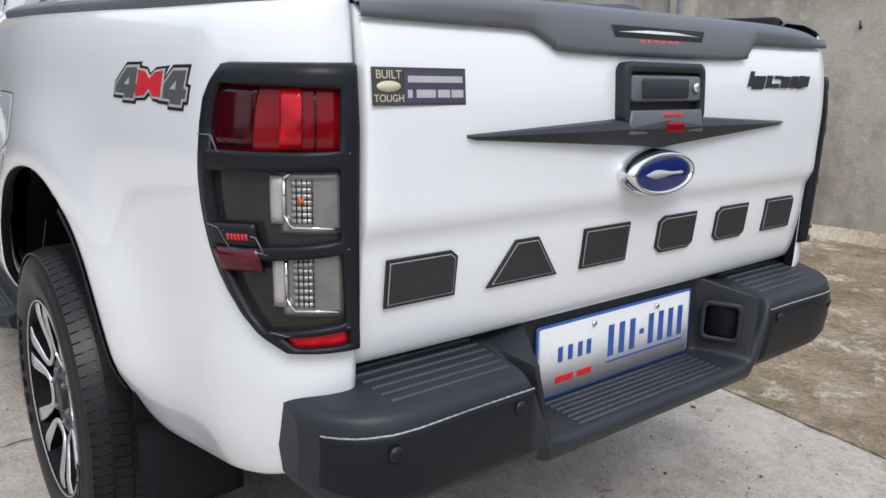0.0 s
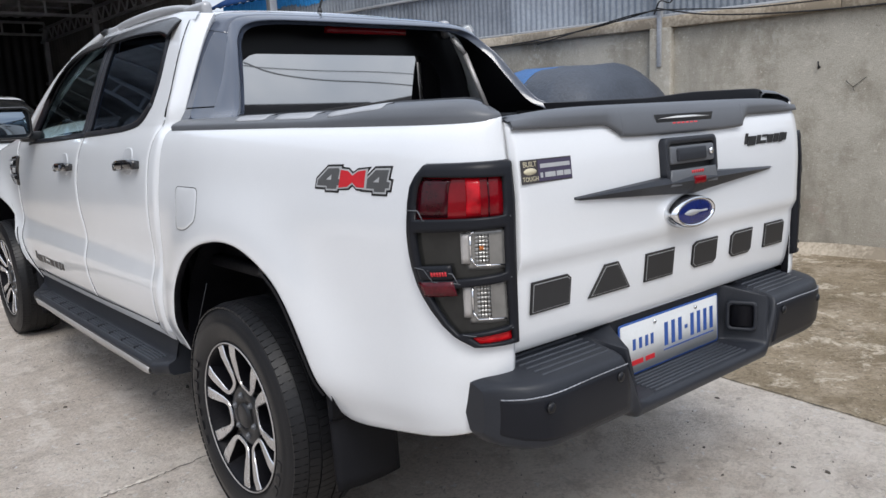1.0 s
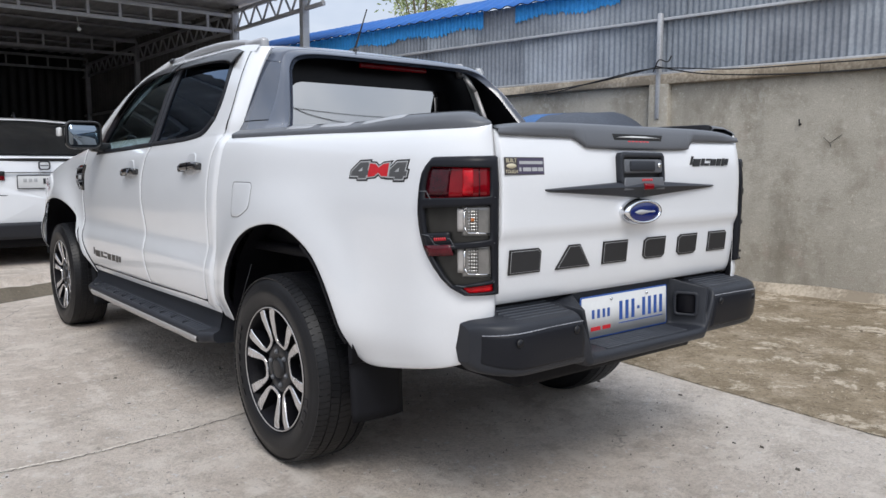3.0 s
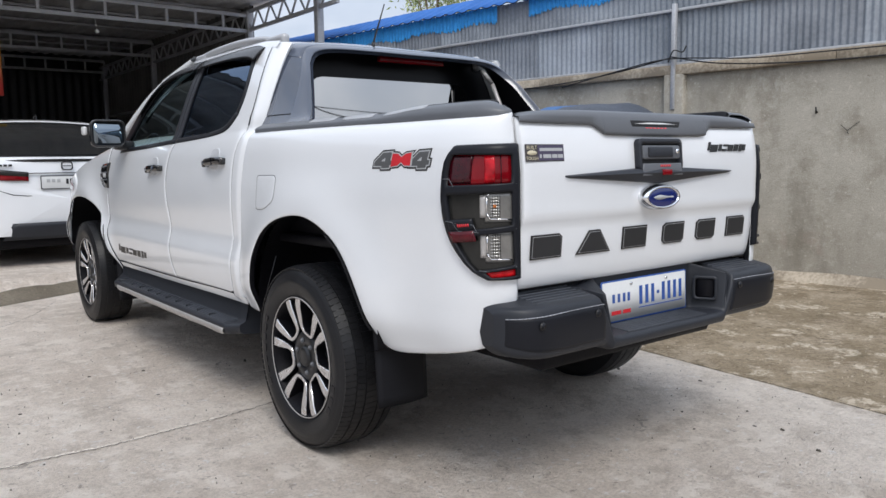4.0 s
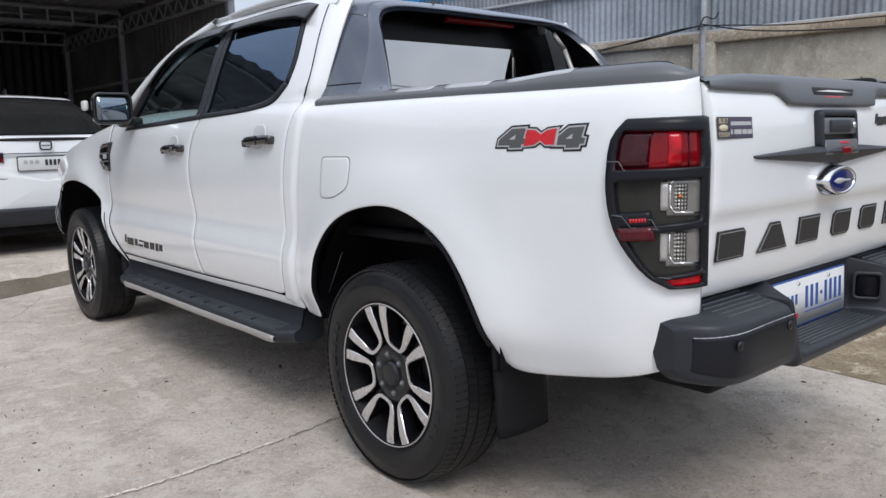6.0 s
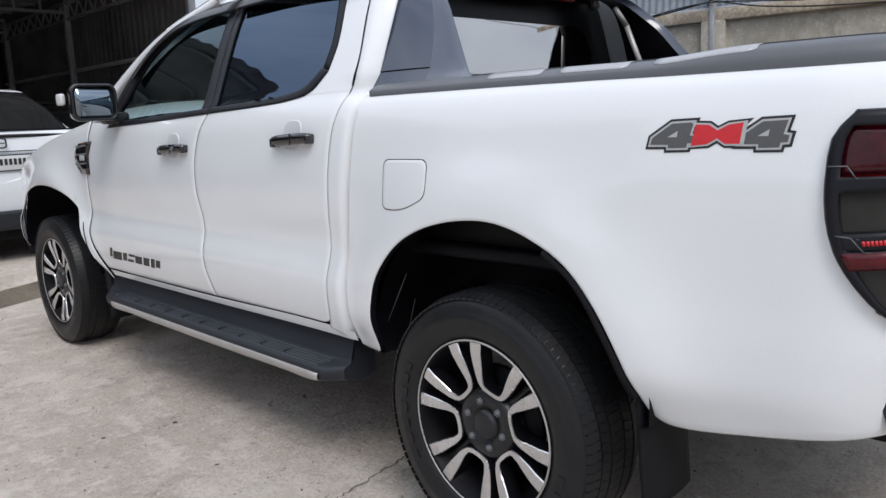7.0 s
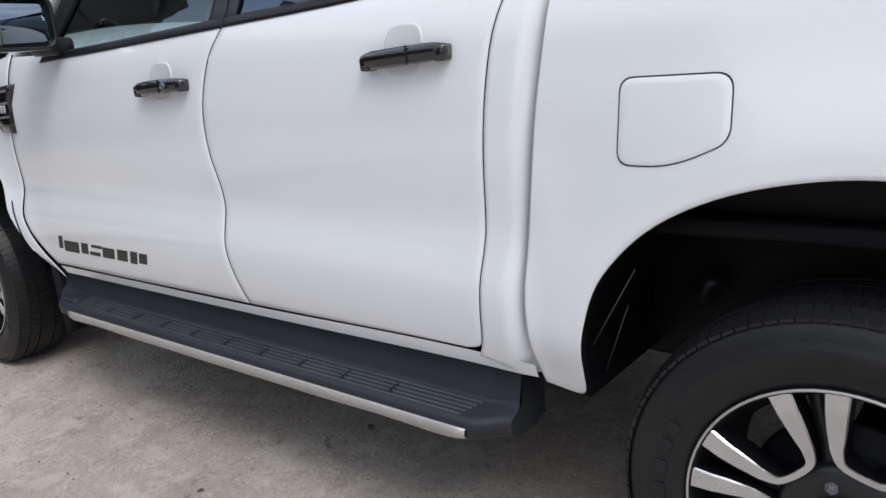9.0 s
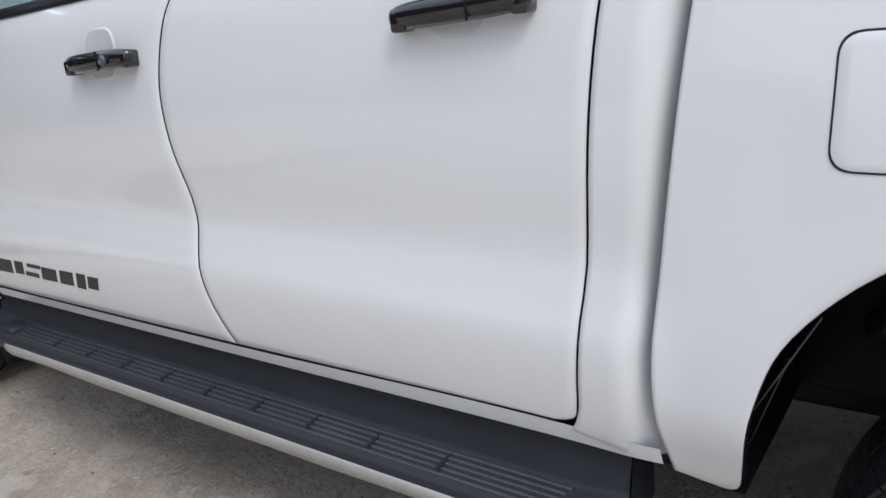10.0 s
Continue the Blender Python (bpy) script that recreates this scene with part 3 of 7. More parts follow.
while y < Y1:
    wdt = rnd.uniform(0.72, 0.95)
    part("tin_sheet", corrugated(y, min(Y1, y + wdt + 0.03), 1.985 + rnd.uniform(-0.015, 0.01), 2.53, WALL_X + 0.02 + rnd.uniform(-0.006, 0.006), 0.058 + rnd.choice((0, 0.004)), 0.008), rnd.choice(TINS), fence)
    part("tin_sheet", corrugated(y - 0.2, min(Y1, y + wdt - 0.17), 2.50, 2.88, WALL_X + 0.045 + rnd.uniform(-0.005, 0.005), 0.058, 0.008), rnd.choice(TINS), fence)
    y += wdt
part("fence_rail", boxed((WALL_X - 0.025, -0.8, 2.495), (WALL_X + 0.012, Y1, 2.522), 0.004), STEEL, fence, "grey steel rail")
part("fence_rail", boxed((WALL_X - 0.03, -0.8, 1.998), (WALL_X + 0.0, Y1, 2.020), 0.004), STEEL, fence, "grey steel rail")
part("fence_post", boxed((WALL_X - 0.075, 1.805, 1.58), (WALL_X - 0.035, 1.845, 2.56), 0.006), STEEL, fence, "thin steel post on the pillar")
for y0_, y1_, z0_ in ((2.3, 3.62, 2.72), (4.08, 8.6, 2.70), (0.65, 1.65, 2.79)):
    part("paint_patch", corrugated(y0_, y1_, z0_, 2.885, WALL_X + 0.030, 0.058, 0.008, 0.025, int(y0_ * 10)), BLUE_FLAKE, fence, "bright blue paint on the tin, ragged below")
n_roof = 260
g_ = np.array([[(WALL_X - 0.06 + 0.62 * f, yy, 2.868 + 0.27 * math.sin(f * 1.3) + 0.012 * math.sin(2 * math.pi * yy / 0.19)) for f in np.linspace(0, 1, 7)] for yy in np.linspace(1.6, 8.85, n_roof)])
tagged(part("tin_roof", sheet(g_, (-0.3, 0, 1), flange=0.01, soft=0.0), BLUE_TIN), "blue corrugated tin roof edge behind the fence", "roof")


def cable_mesh(pts, r):
    """One unbroken round tube along a curve."""
    bm = bmesh.new()
    c = spline(pts, 40)
    d = np.gradient(c, axis=0)
    prev = None
    for p, t in zip(c, d):
        t = Vector(t).normalized()
        u = t.cross(Vector((0, 0, 1))).normalized()
        w = u.cross(t)
        ring = [bm.verts.new(Vector(p) + (u * math.cos(a) + w * math.sin(a)) * r) for a in np.linspace(0, 2 * math.pi, 6, endpoint=False)]
        if prev:
            for j in range(6):
                bm.faces.new((prev[j], prev[(j + 1) % 6], ring[(j + 1) % 6], ring[j]))
        prev = ring
    bmesh.ops.recalc_face_normals(bm, faces=list(bm.faces))
    return bm


for k, pts in enumerate(([(4.14, 4.6, 1.90), (4.12, 3.4, 1.91), (4.11, 2.6, 1.97), (4.10, 1.95, 2.06)], [(4.12, 3.2, 1.88), (4.10, 2.5, 1.99), (4.09, 1.95, 2.05), (4.09, 1.2, 1.985), (4.10, 0.5, 1.975), (4.12, -0.4, 1.97), (4.12, -2.5, 1.96)], [(4.10, 1.95, 2.07), (4.08, 1.5, 1.97), (4.09, 0.9, 1.915), (4.10, 0.1, 1.90), (4.11, -1.2, 1.945)], [(4.08, 1.96, 2.02), (4.07, 1.90, 2.12), (4.08, 1.82, 2.10), (4.08, 1.78, 2.15)])):
    tagged(part("cable", cable_mesh([(a_, b_ - 0.12, c_) for a_, b_, c_ in pts], 0.007 - 0.001 * (k % 2)), CABLE), "thin black cable sagging along the wall's top", "cable", group="cables on the wall")
for y_, z_, h_ in ((0.55, 1.49, 0.075),):
    stub = rod(bmesh.new(), (WALL_X + 0.01, y_, z_), (WALL_X - 0.025, y_, z_ + 0.008), 0.007, 8)
    rod(stub, (WALL_X - 0.020, y_, z_ - 0.012), (WALL_X - 0.022, y_ + 0.004, z_ + h_ * 0.6), 0.006, 8)
    part("wall_stub", stub, CABLE, wall, "rusty iron stub in the wall")
tw = bmesh.new()
for a, b in (((-0.05, 0.03), (0.0, -0.02)), ((0.0, -0.02), (0.09, 0.05)), ((0.0, -0.02), (0.01, -0.05))):
    rod(tw, (WALL_X - 0.008, 0.31 - a[0], 1.35 + a[1]), (WALL_X - 0.008, 0.31 - b[0], 1.35 + b[1]), 0.0024, 6)
part("wall_twig", tw, CABLE, wall)
for ob_ in set(bpy.data.objects) - before_wall:
    if ob_.type == "MESH":
        ob_.data.transform(WALL_TURN)
# unseen plain walls added to close the yard; the dark ones shape window reflections
tagged(part("wall_south", boxed((-14, -16.2, -0.02), (12, -16, 2.3), 0.01), SHED_BACK), "plain dark wall added out of view for the window's reflection", "wall", kind="structure")
tagged(part("wall_west", boxed((-14.2, -16, -0.02), (-14, 16, 1.5), 0.01), WALLC), "plain cement wall added out of view to close the yard", "wall", kind="structure")
tagged(part("wall_east", boxed((4.75, -16, -0.02), (4.95, -2.65, 1.7), 0.01), SHED_BACK), "plain dark wall added out of view for the window's reflection", "wall", kind="structure")


# ==== open shed ====
shed = thing("open_shed", "dark open steel shed with lattice trusses and sheet walls", "shed")
SX = 3.1


def truss(y, x0, x1, z0, z1, n, name="roof_truss"):
    bm = bmesh.new()
    for z in (z0, z1):
        box(bm, (x0, y - 0.025, z - 0.028), (x1, y + 0.025, z + 0.028), 0.004)
    for k in range(n + 1):
        x = x0 + (x1 - x0) * k / n
        box(bm, (x - 0.02, y - 0.018, z0), (x + 0.02, y + 0.018, z1), 0.003)
    return part(name, bm, STEEL, shed, "grey steel lattice truss")


truss(9.05, -9.0, SX, 3.20, 3.44, 28)
truss(13.75, -9.0, SX, 3.34, 3.60, 28)
truss(17.4, -9.0, SX, 3.36, 3.62, 28)
side_truss = bmesh.new()
for z in (3.22, 3.50):
    box(side_truss, (SX - 0.025, 6.3, z - 0.025), (SX + 0.025, 17.8, z + 0.025), 0.004)
for k in range(26):
    ya = 6.3 + k * 0.44
    rod(side_truss, (SX, ya, 3.22), (SX, ya + 0.22, 3.50), 0.016, 6)
    rod(side_truss, (SX, ya + 0.22, 3.50), (SX, ya + 0.44, 3.22), 0.016, 6)
part("side_truss", side_truss, STEEL, shed, "grey zigzag truss under the roof's edge")
for x, y in ((SX, 6.82), (SX, 9.05), (SX, 13.75), (SX, 17.4), (-2.6, 13.75), (0.3, 17.4), (-4.0, 9.05)):
    part("shed_post", boxed((x - 0.05, y - 0.05, 0.0), (x + 0.05, y + 0.05, 3.5), 0.006), STEEL, shed, "grey steel post")
roof_g = np.array([[(x, y_, 3.56 + 0.02 * (y_ - 6.1) + 0.016 * math.sin(2 * math.pi * x / 0.25)) for y_ in np.linspace(6.1, 18.2, 8)] for x in np.linspace(-9.2, SX + 0.25, 300)])
part("shed_roof", sheet(roof_g, (0, 0, 1), flange=0.012, soft=0), SHED_ROOF, shed, "grey corrugated roof sheets")
for k in range(8):
    y_ = 6.5 + 1.5 * k
    part("purlin", boxed((-9.0, y_ - 0.03, 3.50 + 0.02 * (y_ - 6.1)), (SX + 0.2, y_ + 0.03, 3.535 + 0.02 * (y_ - 6.1)), 0.004), STEEL, shed)


def shed_wall(a, b, out, n):
    (xa, ya), (xb, yb) = a, b
    L = math.hypot(xb - xa, yb - ya)
    nx, ny = out
    g_ = []
    for i in range(n + 1):
        f = i / n
        w_ = 0.02 * math.sin(2 * math.pi * f * L / 0.20) + 0.03 * noise.noise((f * L * 0.8, 0, 7))
        g_.append([(xa + (xb - xa) * f + nx * w_, ya + (yb - ya) * f + ny * w_, z) for z in np.linspace(0.1, 3.9, 6)])
    return sheet(np.array(g_), (*out, 0), flange=0.02, soft=0)


part("shed_wall", shed_wall((SX + 0.06, 9.05), (SX + 0.06, 18.2), (-1, 0), 260), SHED, shed, "dark folded sheet-metal wall")
part("shed_wall", shed_wall((-9.2, 18.0), (SX + 0.1, 18.0), (0, -1), 300), SHED_BACK, shed, "sheet-metal back wall, the shed's shade put into its colour")
part("shed_wall", shed_wall((-9.1, 3.0), (-9.1, 18.0), (1, 0), 260), SHED_BACK, shed, "sheet-metal side wall, the shed's shade put into its colour")
for z in (1.2, 2.3):
    part("wall_girt", boxed((SX - 0.0, 9.1, z - 0.03), (SX + 0.035, 17.9, z + 0.03), 0.004), SHED_ROOF, shed)
ban = bmesh.new()
bn = np.array([[(-1.50 + 1.02 * u, 8.6 + 0.03 * math.sin(u * 5), 2.02 + 0.98 * v) for v in np.linspace(0, 1, 10)] for u in np.linspace(0, 1, 10)])
BANNER = bpy.data.materials.new("printed_banner")
BANNER.use_nodes = True
bn_n, bn_l = BANNER.node_tree.nodes, BANNER.node_tree.links
tcn, sep, rmp = bn_n.new("ShaderNodeTexCoord"), bn_n.new("ShaderNodeSeparateXYZ"), bn_n.new("ShaderNodeValToRGB")
rmp.color_ramp.elements[0].color, rmp.color_ramp.elements[1].color = (0.42, 0.03, 0.02, 1), (0.55, 0.36, 0.06, 1)
rmp.color_ramp.elements[0].position, rmp.color_ramp.elements[1].position = 0.15, 0.75
bn_l.new(tcn.outputs["Generated"], sep.inputs[0])
bn_l.new(sep.outputs["Z"], rmp.inputs[0])
bn_l.new(rmp.outputs[0], bn_n["Principled BSDF"].inputs["Base Color"])
ban.free()
tagged(part("banner", sheet(bn, (0, -1, 0), flange=0.004, soft=0), BANNER), "yellow and red printed banner hanging in the shed", "banner")
bulb = rod(bmesh.new(), (0.78, 9.0, 3.17), (0.80, 9.0, 3.02), 0.004, 6)
bmesh.ops.create_uvsphere(bulb, u_segments=10, v_segments=8, radius=0.03, matrix=Matrix.Translation((0.80, 9.0, 2.99)))
tagged(part("hanging_bulb", bulb, PLATE_WHITE), "small unlit bulb hanging from the shed truss", "bulb")


# ==== parked cars ====
CAR_GLASS = material("car_glass", (0.012, 0.013, 0.014), 0.06, vary=0.1, coat=0.4)
CAR_DARK_PAINT = material("dark_car_paint", (0.02, 0.021, 0.024), 0.2, vary=0.05, coat=0.6)


def sedan(at, paint, label, scale=1.0):
    """A parked saloon seen from behind; its rear at y = 0, nose towards +y."""
    car = thing("sedan_car", label, "car", at=at)
    rows_ = [(0.00, 0.70, 0.30, 0.98), (0.03, 0.76, 0.27, 1.035), (0.10, 0.82, 0.24, 1.05), (0.35, 0.855, 0.22, 1.045), (0.8, 0.87, 0.21, 1.00), (1.6, 0.875, 0.20, 0.96), (2.8, 0.87, 0.20, 0.94), (3.4, 0.86, 0.20, 0.92), (4.0, 0.82, 0.22, 0.83), (4.35, 0.70, 0.28, 0.68)]
    sec = spline(rows_, 44)
    g_ = []
    for y_, w_, zb, zt in sec:
        prof = spline([(-w_ * 0.90, zb), (-w_ * 0.98, zb + 0.12), (-w_, zb + (zt - zb) * 0.45), (-w_ * 0.985, zb + (zt - zb) * 0.72), (-w_ * 0.90, zt - 0.03), (-w_ * 0.72, zt), (0, zt + 0.018), (w_ * 0.72, zt), (w_ * 0.90, zt - 0.03), (w_ * 0.985, zb + (zt - zb) * 0.72), (w_, zb + (zt - zb) * 0.45), (w_ * 0.98, zb + 0.12), (w_ * 0.90, zb)], 49)
        g_.append([(x, y_, z) for x, z in prof])
    g_ = np.array(g_)
    part("body", sheet(g_, (0, 0, 1), flange=0), paint, car)
    # rear face, slightly hollow at the plate
    loop_ = list(g_[0]) + [g_[0][-1] * (1 - f) + g_[0][0] * f for f in np.linspace(0, 1, 12)[1:]]
    rf = np.array([[((1 - v) * a[0] + v * 0.0, a[1] - 0.045 * math.sin(v * 1.57) * (1 if abs(a[2] - 0.9) > 0.1 else 0.8), (1 - v) * a[2] + v * 0.64) for v in np.linspace(0, 1, 10)] for a in loop_])
    part("rear_panel", sheet(rf, (0, -1, 0), flange=0), paint, car)
    # cabin
    cab_rows = [(0.42, 0.66, 1.03, 1.045), (0.70, 0.64, 1.0, 1.24), (0.98, 0.60, 1.0, 1.36), (1.30, 0.58, 1.0, 1.425), (1.9, 0.58, 0.96, 1.43), (2.4, 0.58, 0.95, 1.37), (2.9, 0.62, 0.94, 1.15), (3.25, 0.66, 0.92, 0.94)]
    cs_ = spline(cab_rows, 36)
    gl = []
    for y_, w_, zb, zt in cs_:
        prof = spline([(-w_ * 1.17, zb - 0.03), (-w_ * 1.08, zb + (zt - zb) * 0.5), (-w_ * 0.98, zt - 0.02), (-w_ * 0.7, zt + 0.01), (0, zt + 0.025), (w_ * 0.7, zt + 0.01), (w_ * 0.98, zt - 0.02), (w_ * 1.08, zb + (zt - zb) * 0.5), (w_ * 1.17, zb - 0.03)], 33)
        gl.append([(x, y_, z) for x, z in prof])
    gl = np.array(gl)
    part("greenhouse", sheet(gl, (0, 0, 1), flange=0), CAR_GLASS, car, "dark car windows")
    k0, k1 = 12, 27
    rp = gl[k0:k1, 7:26] + np.array((0, 0, 0.010))
    part("roof", sheet(rp, (0, 0, 1), flange=0.008, soft=0.002), paint, car)
    for s_ in (slice(1, 7), slice(26, 32)):
        strip_ = gl[0:k1, s_][:, (3, 5) if s_.start == 1 else (0, 2)] + np.array((0.0, -0.004, 0.008))
        part("pillar", sheet(strip_, (0, 0, 1), flange=0.004, soft=0), paint, car)
    fin = prism([(0, 0), (0.16, 0), (0.02, 0.06)], 0.02, pose(-0.01, 1.25, 1.455, 90, 0, 90), 0.004)
    part("roof_fin", fin, GLOSS_BLACK, car)
    lip = np.array([[(x, 0.005 + 0.06 * (x / 0.75) ** 2 + 0.05 * f, 1.052 + 0.018 * (1 - f) - 0.035 * (x / 0.75) ** 4) for f in np.linspace(0, 1, 4)] for x in np.linspace(-0.72, 0.72, 26)])
    part("boot_spoiler", sheet(lip, (0, -0.3, 1), flange=0.018, soft=0.003), paint, car, "body-coloured lip on the boot")
    edge_ = np.array([[(x, -0.016 + 0.07 * (x / 0.75) ** 2 - 0.006 * f, 0.998 + 0.026 * f * (1 - 0.5 * (x / 0.75) ** 2) - 0.02 * (x / 0.75) ** 4) for f in np.linspace(0, 1, 3)] for x in np.linspace(-0.70, 0.70, 26)])
    part("boot_spoiler", sheet(edge_, (0, -1, 0.2), flange=0.012, soft=0.002), DECAL_BLACK, car, "thin black spoiler under the boot lip")
    shut = bmesh.new()
    line_ = [(-0.70, 0.022, 0.80), (-0.60, -0.006, 0.735), (-0.48, -0.022, 0.690), (-0.36, -0.030, 0.676), (0.36, -0.030, 0.676), (0.48, -0.022, 0.690), (0.60, -0.006, 0.735), (0.70, 0.022, 0.80)]
    for a_, b_ in zip(line_, line_[1:]):
        rod(shut, a_, b_, 0.0042, 6)
    part("boot_seam", shut, DECAL_BLACK, car, "dark shut line of the boot lid")
    for sx in (-1, 1):
        lg = np.array([[(sx * (0.34 + 0.44 * u), -0.042 + 0.14 * u ** 3, 0.815 + 0.085 * v + 0.02 * u + (0.03 * u * v)) for v in np.linspace(0, 1, 5)] for u in np.linspace(0, 1, 14)])
        tl = part("tail_lamp", sheet(lg, (0, -1, 0), flange=0.01, soft=0.003), RED_LENS, car, "red wrap-round tail lamp")
        lg2 = lg[:, 2:] + np.array((0, -0.004, 0))
        part("lamp_glass", sheet(lg2, (0, -1, 0), flange=0.002, soft=0), SMOKE, tl)
    part("boot_crease", boxed((-0.34, -0.047, 0.885), (0.34, -0.030, 0.893), 0.002), GLOSS_BLACK, car)
    em_ = ring_prism(rounded(0.105, 0.085, 0.025), rounded(0.080, 0.062, 0.018), 0.006, pose(0, -0.036, 0.955, 90), 0.002)
    part("badge", em_, GLOSS_BLACK, car, "dark square badge")
    part("badge_bar", boxed((-0.036, -0.044, 0.951), (0.036, -0.036, 0.959), 0.002), GLOSS_BLACK, car)
    pl_ = part("number_plate", prism(rounded(0.48, 0.125, 0.008), 0.004, pose(0, -0.046, 0.800, 90), 0.001), PLATE_WHITE, car, "white number plate with plain bars")
    part("plate_rim", ring_prism(rounded(0.486, 0.131, 0.010), rounded(0.470, 0.115, 0.008), 0.006, pose(0, -0.0465, 0.800, 90), 0.001), DECAL_GREY, pl_)
    for k in range(7):
        part("plate_bar", boxed((-0.02 + 0.034 * k, -0.0535, 0.782), (0.002 + 0.034 * k, -0.0495, 0.832), 0.0005), DECAL_GREY, pl_)
    for k in range(3):
        part("plate_bar", boxed((-0.19 + 0.045 * k, -0.0535, 0.80), (-0.16 + 0.045 * k, -0.0495, 0.832), 0.0005), DECAL_SILVER, pl_)
    for k in range(4):
        part("name_mark", boxed((-0.62 + 0.040 * k, -0.030, 0.955), (-0.59 + 0.040 * k, -0.020, 0.975), 0.001), DECAL_BLACK, car)
    part("diffuser", sheet(np.array([[(x * (1.06 - 0.16 * v), -0.058 + 0.10 * (x / 0.75) ** 4 + 0.05 * (1 - v), 0.26 + 0.16 * v) for v in np.linspace(0, 1, 5)] for x in np.linspace(-0.55, 0.55, 24)]), (0, -1, 0), flange=0.02, soft=0.004), BLACK_PLASTIC, car, "black bumper diffuser")
    part("underbody", boxed((-0.74, 0.1, 0.17), (0.74, 4.2, 0.30), 0.03), DARK, car)
    for x in (-0.76, 0.76):
        for y_ in (0.88, 3.45):
            wh = new("wheel")
            wh.parent = car
            part("tyre", lathe([(-0.095, 0.20), (-0.10, 0.24), (-0.09, 0.29), (-0.06, 0.305), (0.06, 0.305), (0.09, 0.29), (0.10, 0.24), (0.095, 0.20)], 40), RUBBER, wh)
            part("rim", lathe([(-0.08, 0.205), (-0.05, 0.19), (-0.06, 0.05), (-0.065, 0.0)] if x < 0 else [(0.08, 0.205), (0.05, 0.19), (0.06, 0.05), (0.065, 0.0)], 30), ALLOY, wh)
            wh.location = (x, y_, 0.305)
    return car


# overhead wires on concrete poles, which the truck's windows mirror
for px_, h_ in ((-16, 5.6), (16, 4.6)):
    pb = rod(bmesh.new(), (px_, -10.2, 0), (px_, -10.2, h_), 0.14, 12, 0.09)
    box(pb, (px_ - 0.05, -11.6, h_ - 0.6), (px_ + 0.05, -8.9, h_ - 0.48), 0.01)
    tagged(part("utility_pole", pb, COPING), "concrete pole with a cross arm carrying wires", "pole")
for k, pts in enumerate(([(-16, -9, 4.8), (1, -10, 3.0), (6, -10.3, 2.45), (16, -11, 2.3)], [(-16, -10, 3.7), (1, -10, 2.75), (6, -10.2, 2.6), (16, -10.5, 2.6)], [(-16, -11, 5.0), (1, -11, 4.4), (6, -11.2, 4.2), (16, -11.5, 4.1)])):
    tagged(part("overhead_wire", cable_mesh(pts, 0.014 - 0.004 * (k > 0)), CABLE), "black overhead wire hanging across the yard", "wire", group="overhead wires")


# ==== the pickup: body shape ====
truck = thing("pickup_truck", "white double-cab pickup truck with black trim, parked on a concrete yard", "pickup truck")

PROFILE = np.array([(0.40, 0.80), (0.47, 0.818), (0.52, 0.836), (0.57, 0.850), (0.64, 0.861), (0.70, 0.864), (0.745, 0.855), (0.80, 0.846), (0.92, 0.856), (1.02, 0.858), (1.10, 0.853), (1.18, 0.843),
                    (1.24, 0.824), (1.28, 0.803), (1.34, 0.782), (1.45, 0.744), (1.55, 0.706), (1.63, 0.668), (1.68, 0.632), (1.72, 0.57), (1.76, 0.50)])
_fine = spline(PROFILE, 400)
BED_PROFILE = spline([(0.40, 0.79), (0.52, 0.822), (0.60, 0.845), (0.70, 0.852), (0.80, 0.853), (0.92, 0.856), (1.02, 0.858), (1.10, 0.852), (1.18, 0.842), (1.235, 0.826), (1.262, 0.806), (1.272, 0.785)], 300)


def sstep(a, b, x):
    t = min(1, max(0, (x - a) / (b - a)))
    return t * t * (3 - 2 * t)


def half_width(y, z):
    """Half the truck's width at a place along it and a height."""
    cab = float(np.interp(z, _fine[:, 0], _fine[:, 1]))
    bed = float(np.interp(z, BED_PROFILE[:, 0], BED_PROFILE[:, 1]))
    bed = min(bed, cab) if z > 1.27 else bed
    k = sstep(0.62, 0.50, y)
    w = cab * (1 - k) + bed * k
    w -= 0.070 * sstep(0.30, -1.05, y)
    for cy, amp in ((0.0, 0.030), (3.20, 0.045)):
        d = math.hypot(y - cy, (z - 0.47) * 1.0)
        w += amp * math.exp(-((d - 0.46) / 0.13) ** 2) * sstep(0.40, 0.62, z)
    w -= 0.16 * max(0, (y - 3.50) / 0.60) ** 2.4
    return w


REAR_Y, CORNER, GATE_X = -0.76, 0.27, 0.645


def side(s, z):
    """A point of the left flank: s runs along it, and round the rear corner."""
    if s >= REAR_Y:
        return (-half_width(s, z), s, z)
    a = min(1.0, (REAR_Y - s) / CORNER) * math.pi / 2
    w = half_width(REAR_Y - 0.12 * math.sin(a), z)
    back = 0.235 - 0.05 * max(0, (0.72 - z) / 0.2) - 0.02 * max(0, (z - 1.1) / 0.17)
    return (-GATE_X - (w - GATE_X) * math.cos(a) ** 0.9, REAR_Y - back * math.sin(a), z)


def on_side(p, lift=0.0):
    out = np.zeros((*p.shape[:2], 3))
    for i in range(p.shape[0]):
        for j in range(p.shape[1]):
            out[i, j] = side(*p[i, j])
    if lift:
        out += lift * normals(out)
    return out


def normals(g):
    n = np.cross(np.gradient(g, axis=0), np.gradient(g, axis=1))
    n /= np.linalg.norm(n, axis=2, keepdims=True) + 1e-9
    mid = n[n.shape[0] // 2, n.shape[1] // 2]
    return -n if mid[0] > 0 else n


def panel(bottom, top, left, right, nu, nv, lift=0.0, flange=0.022):
    g = on_side(coons(bottom, top, left, right, steps(nu), steps(nv)), lift)
    return sheet(g, (-1, 0, 0), flange=flange, inward=-normals(g))


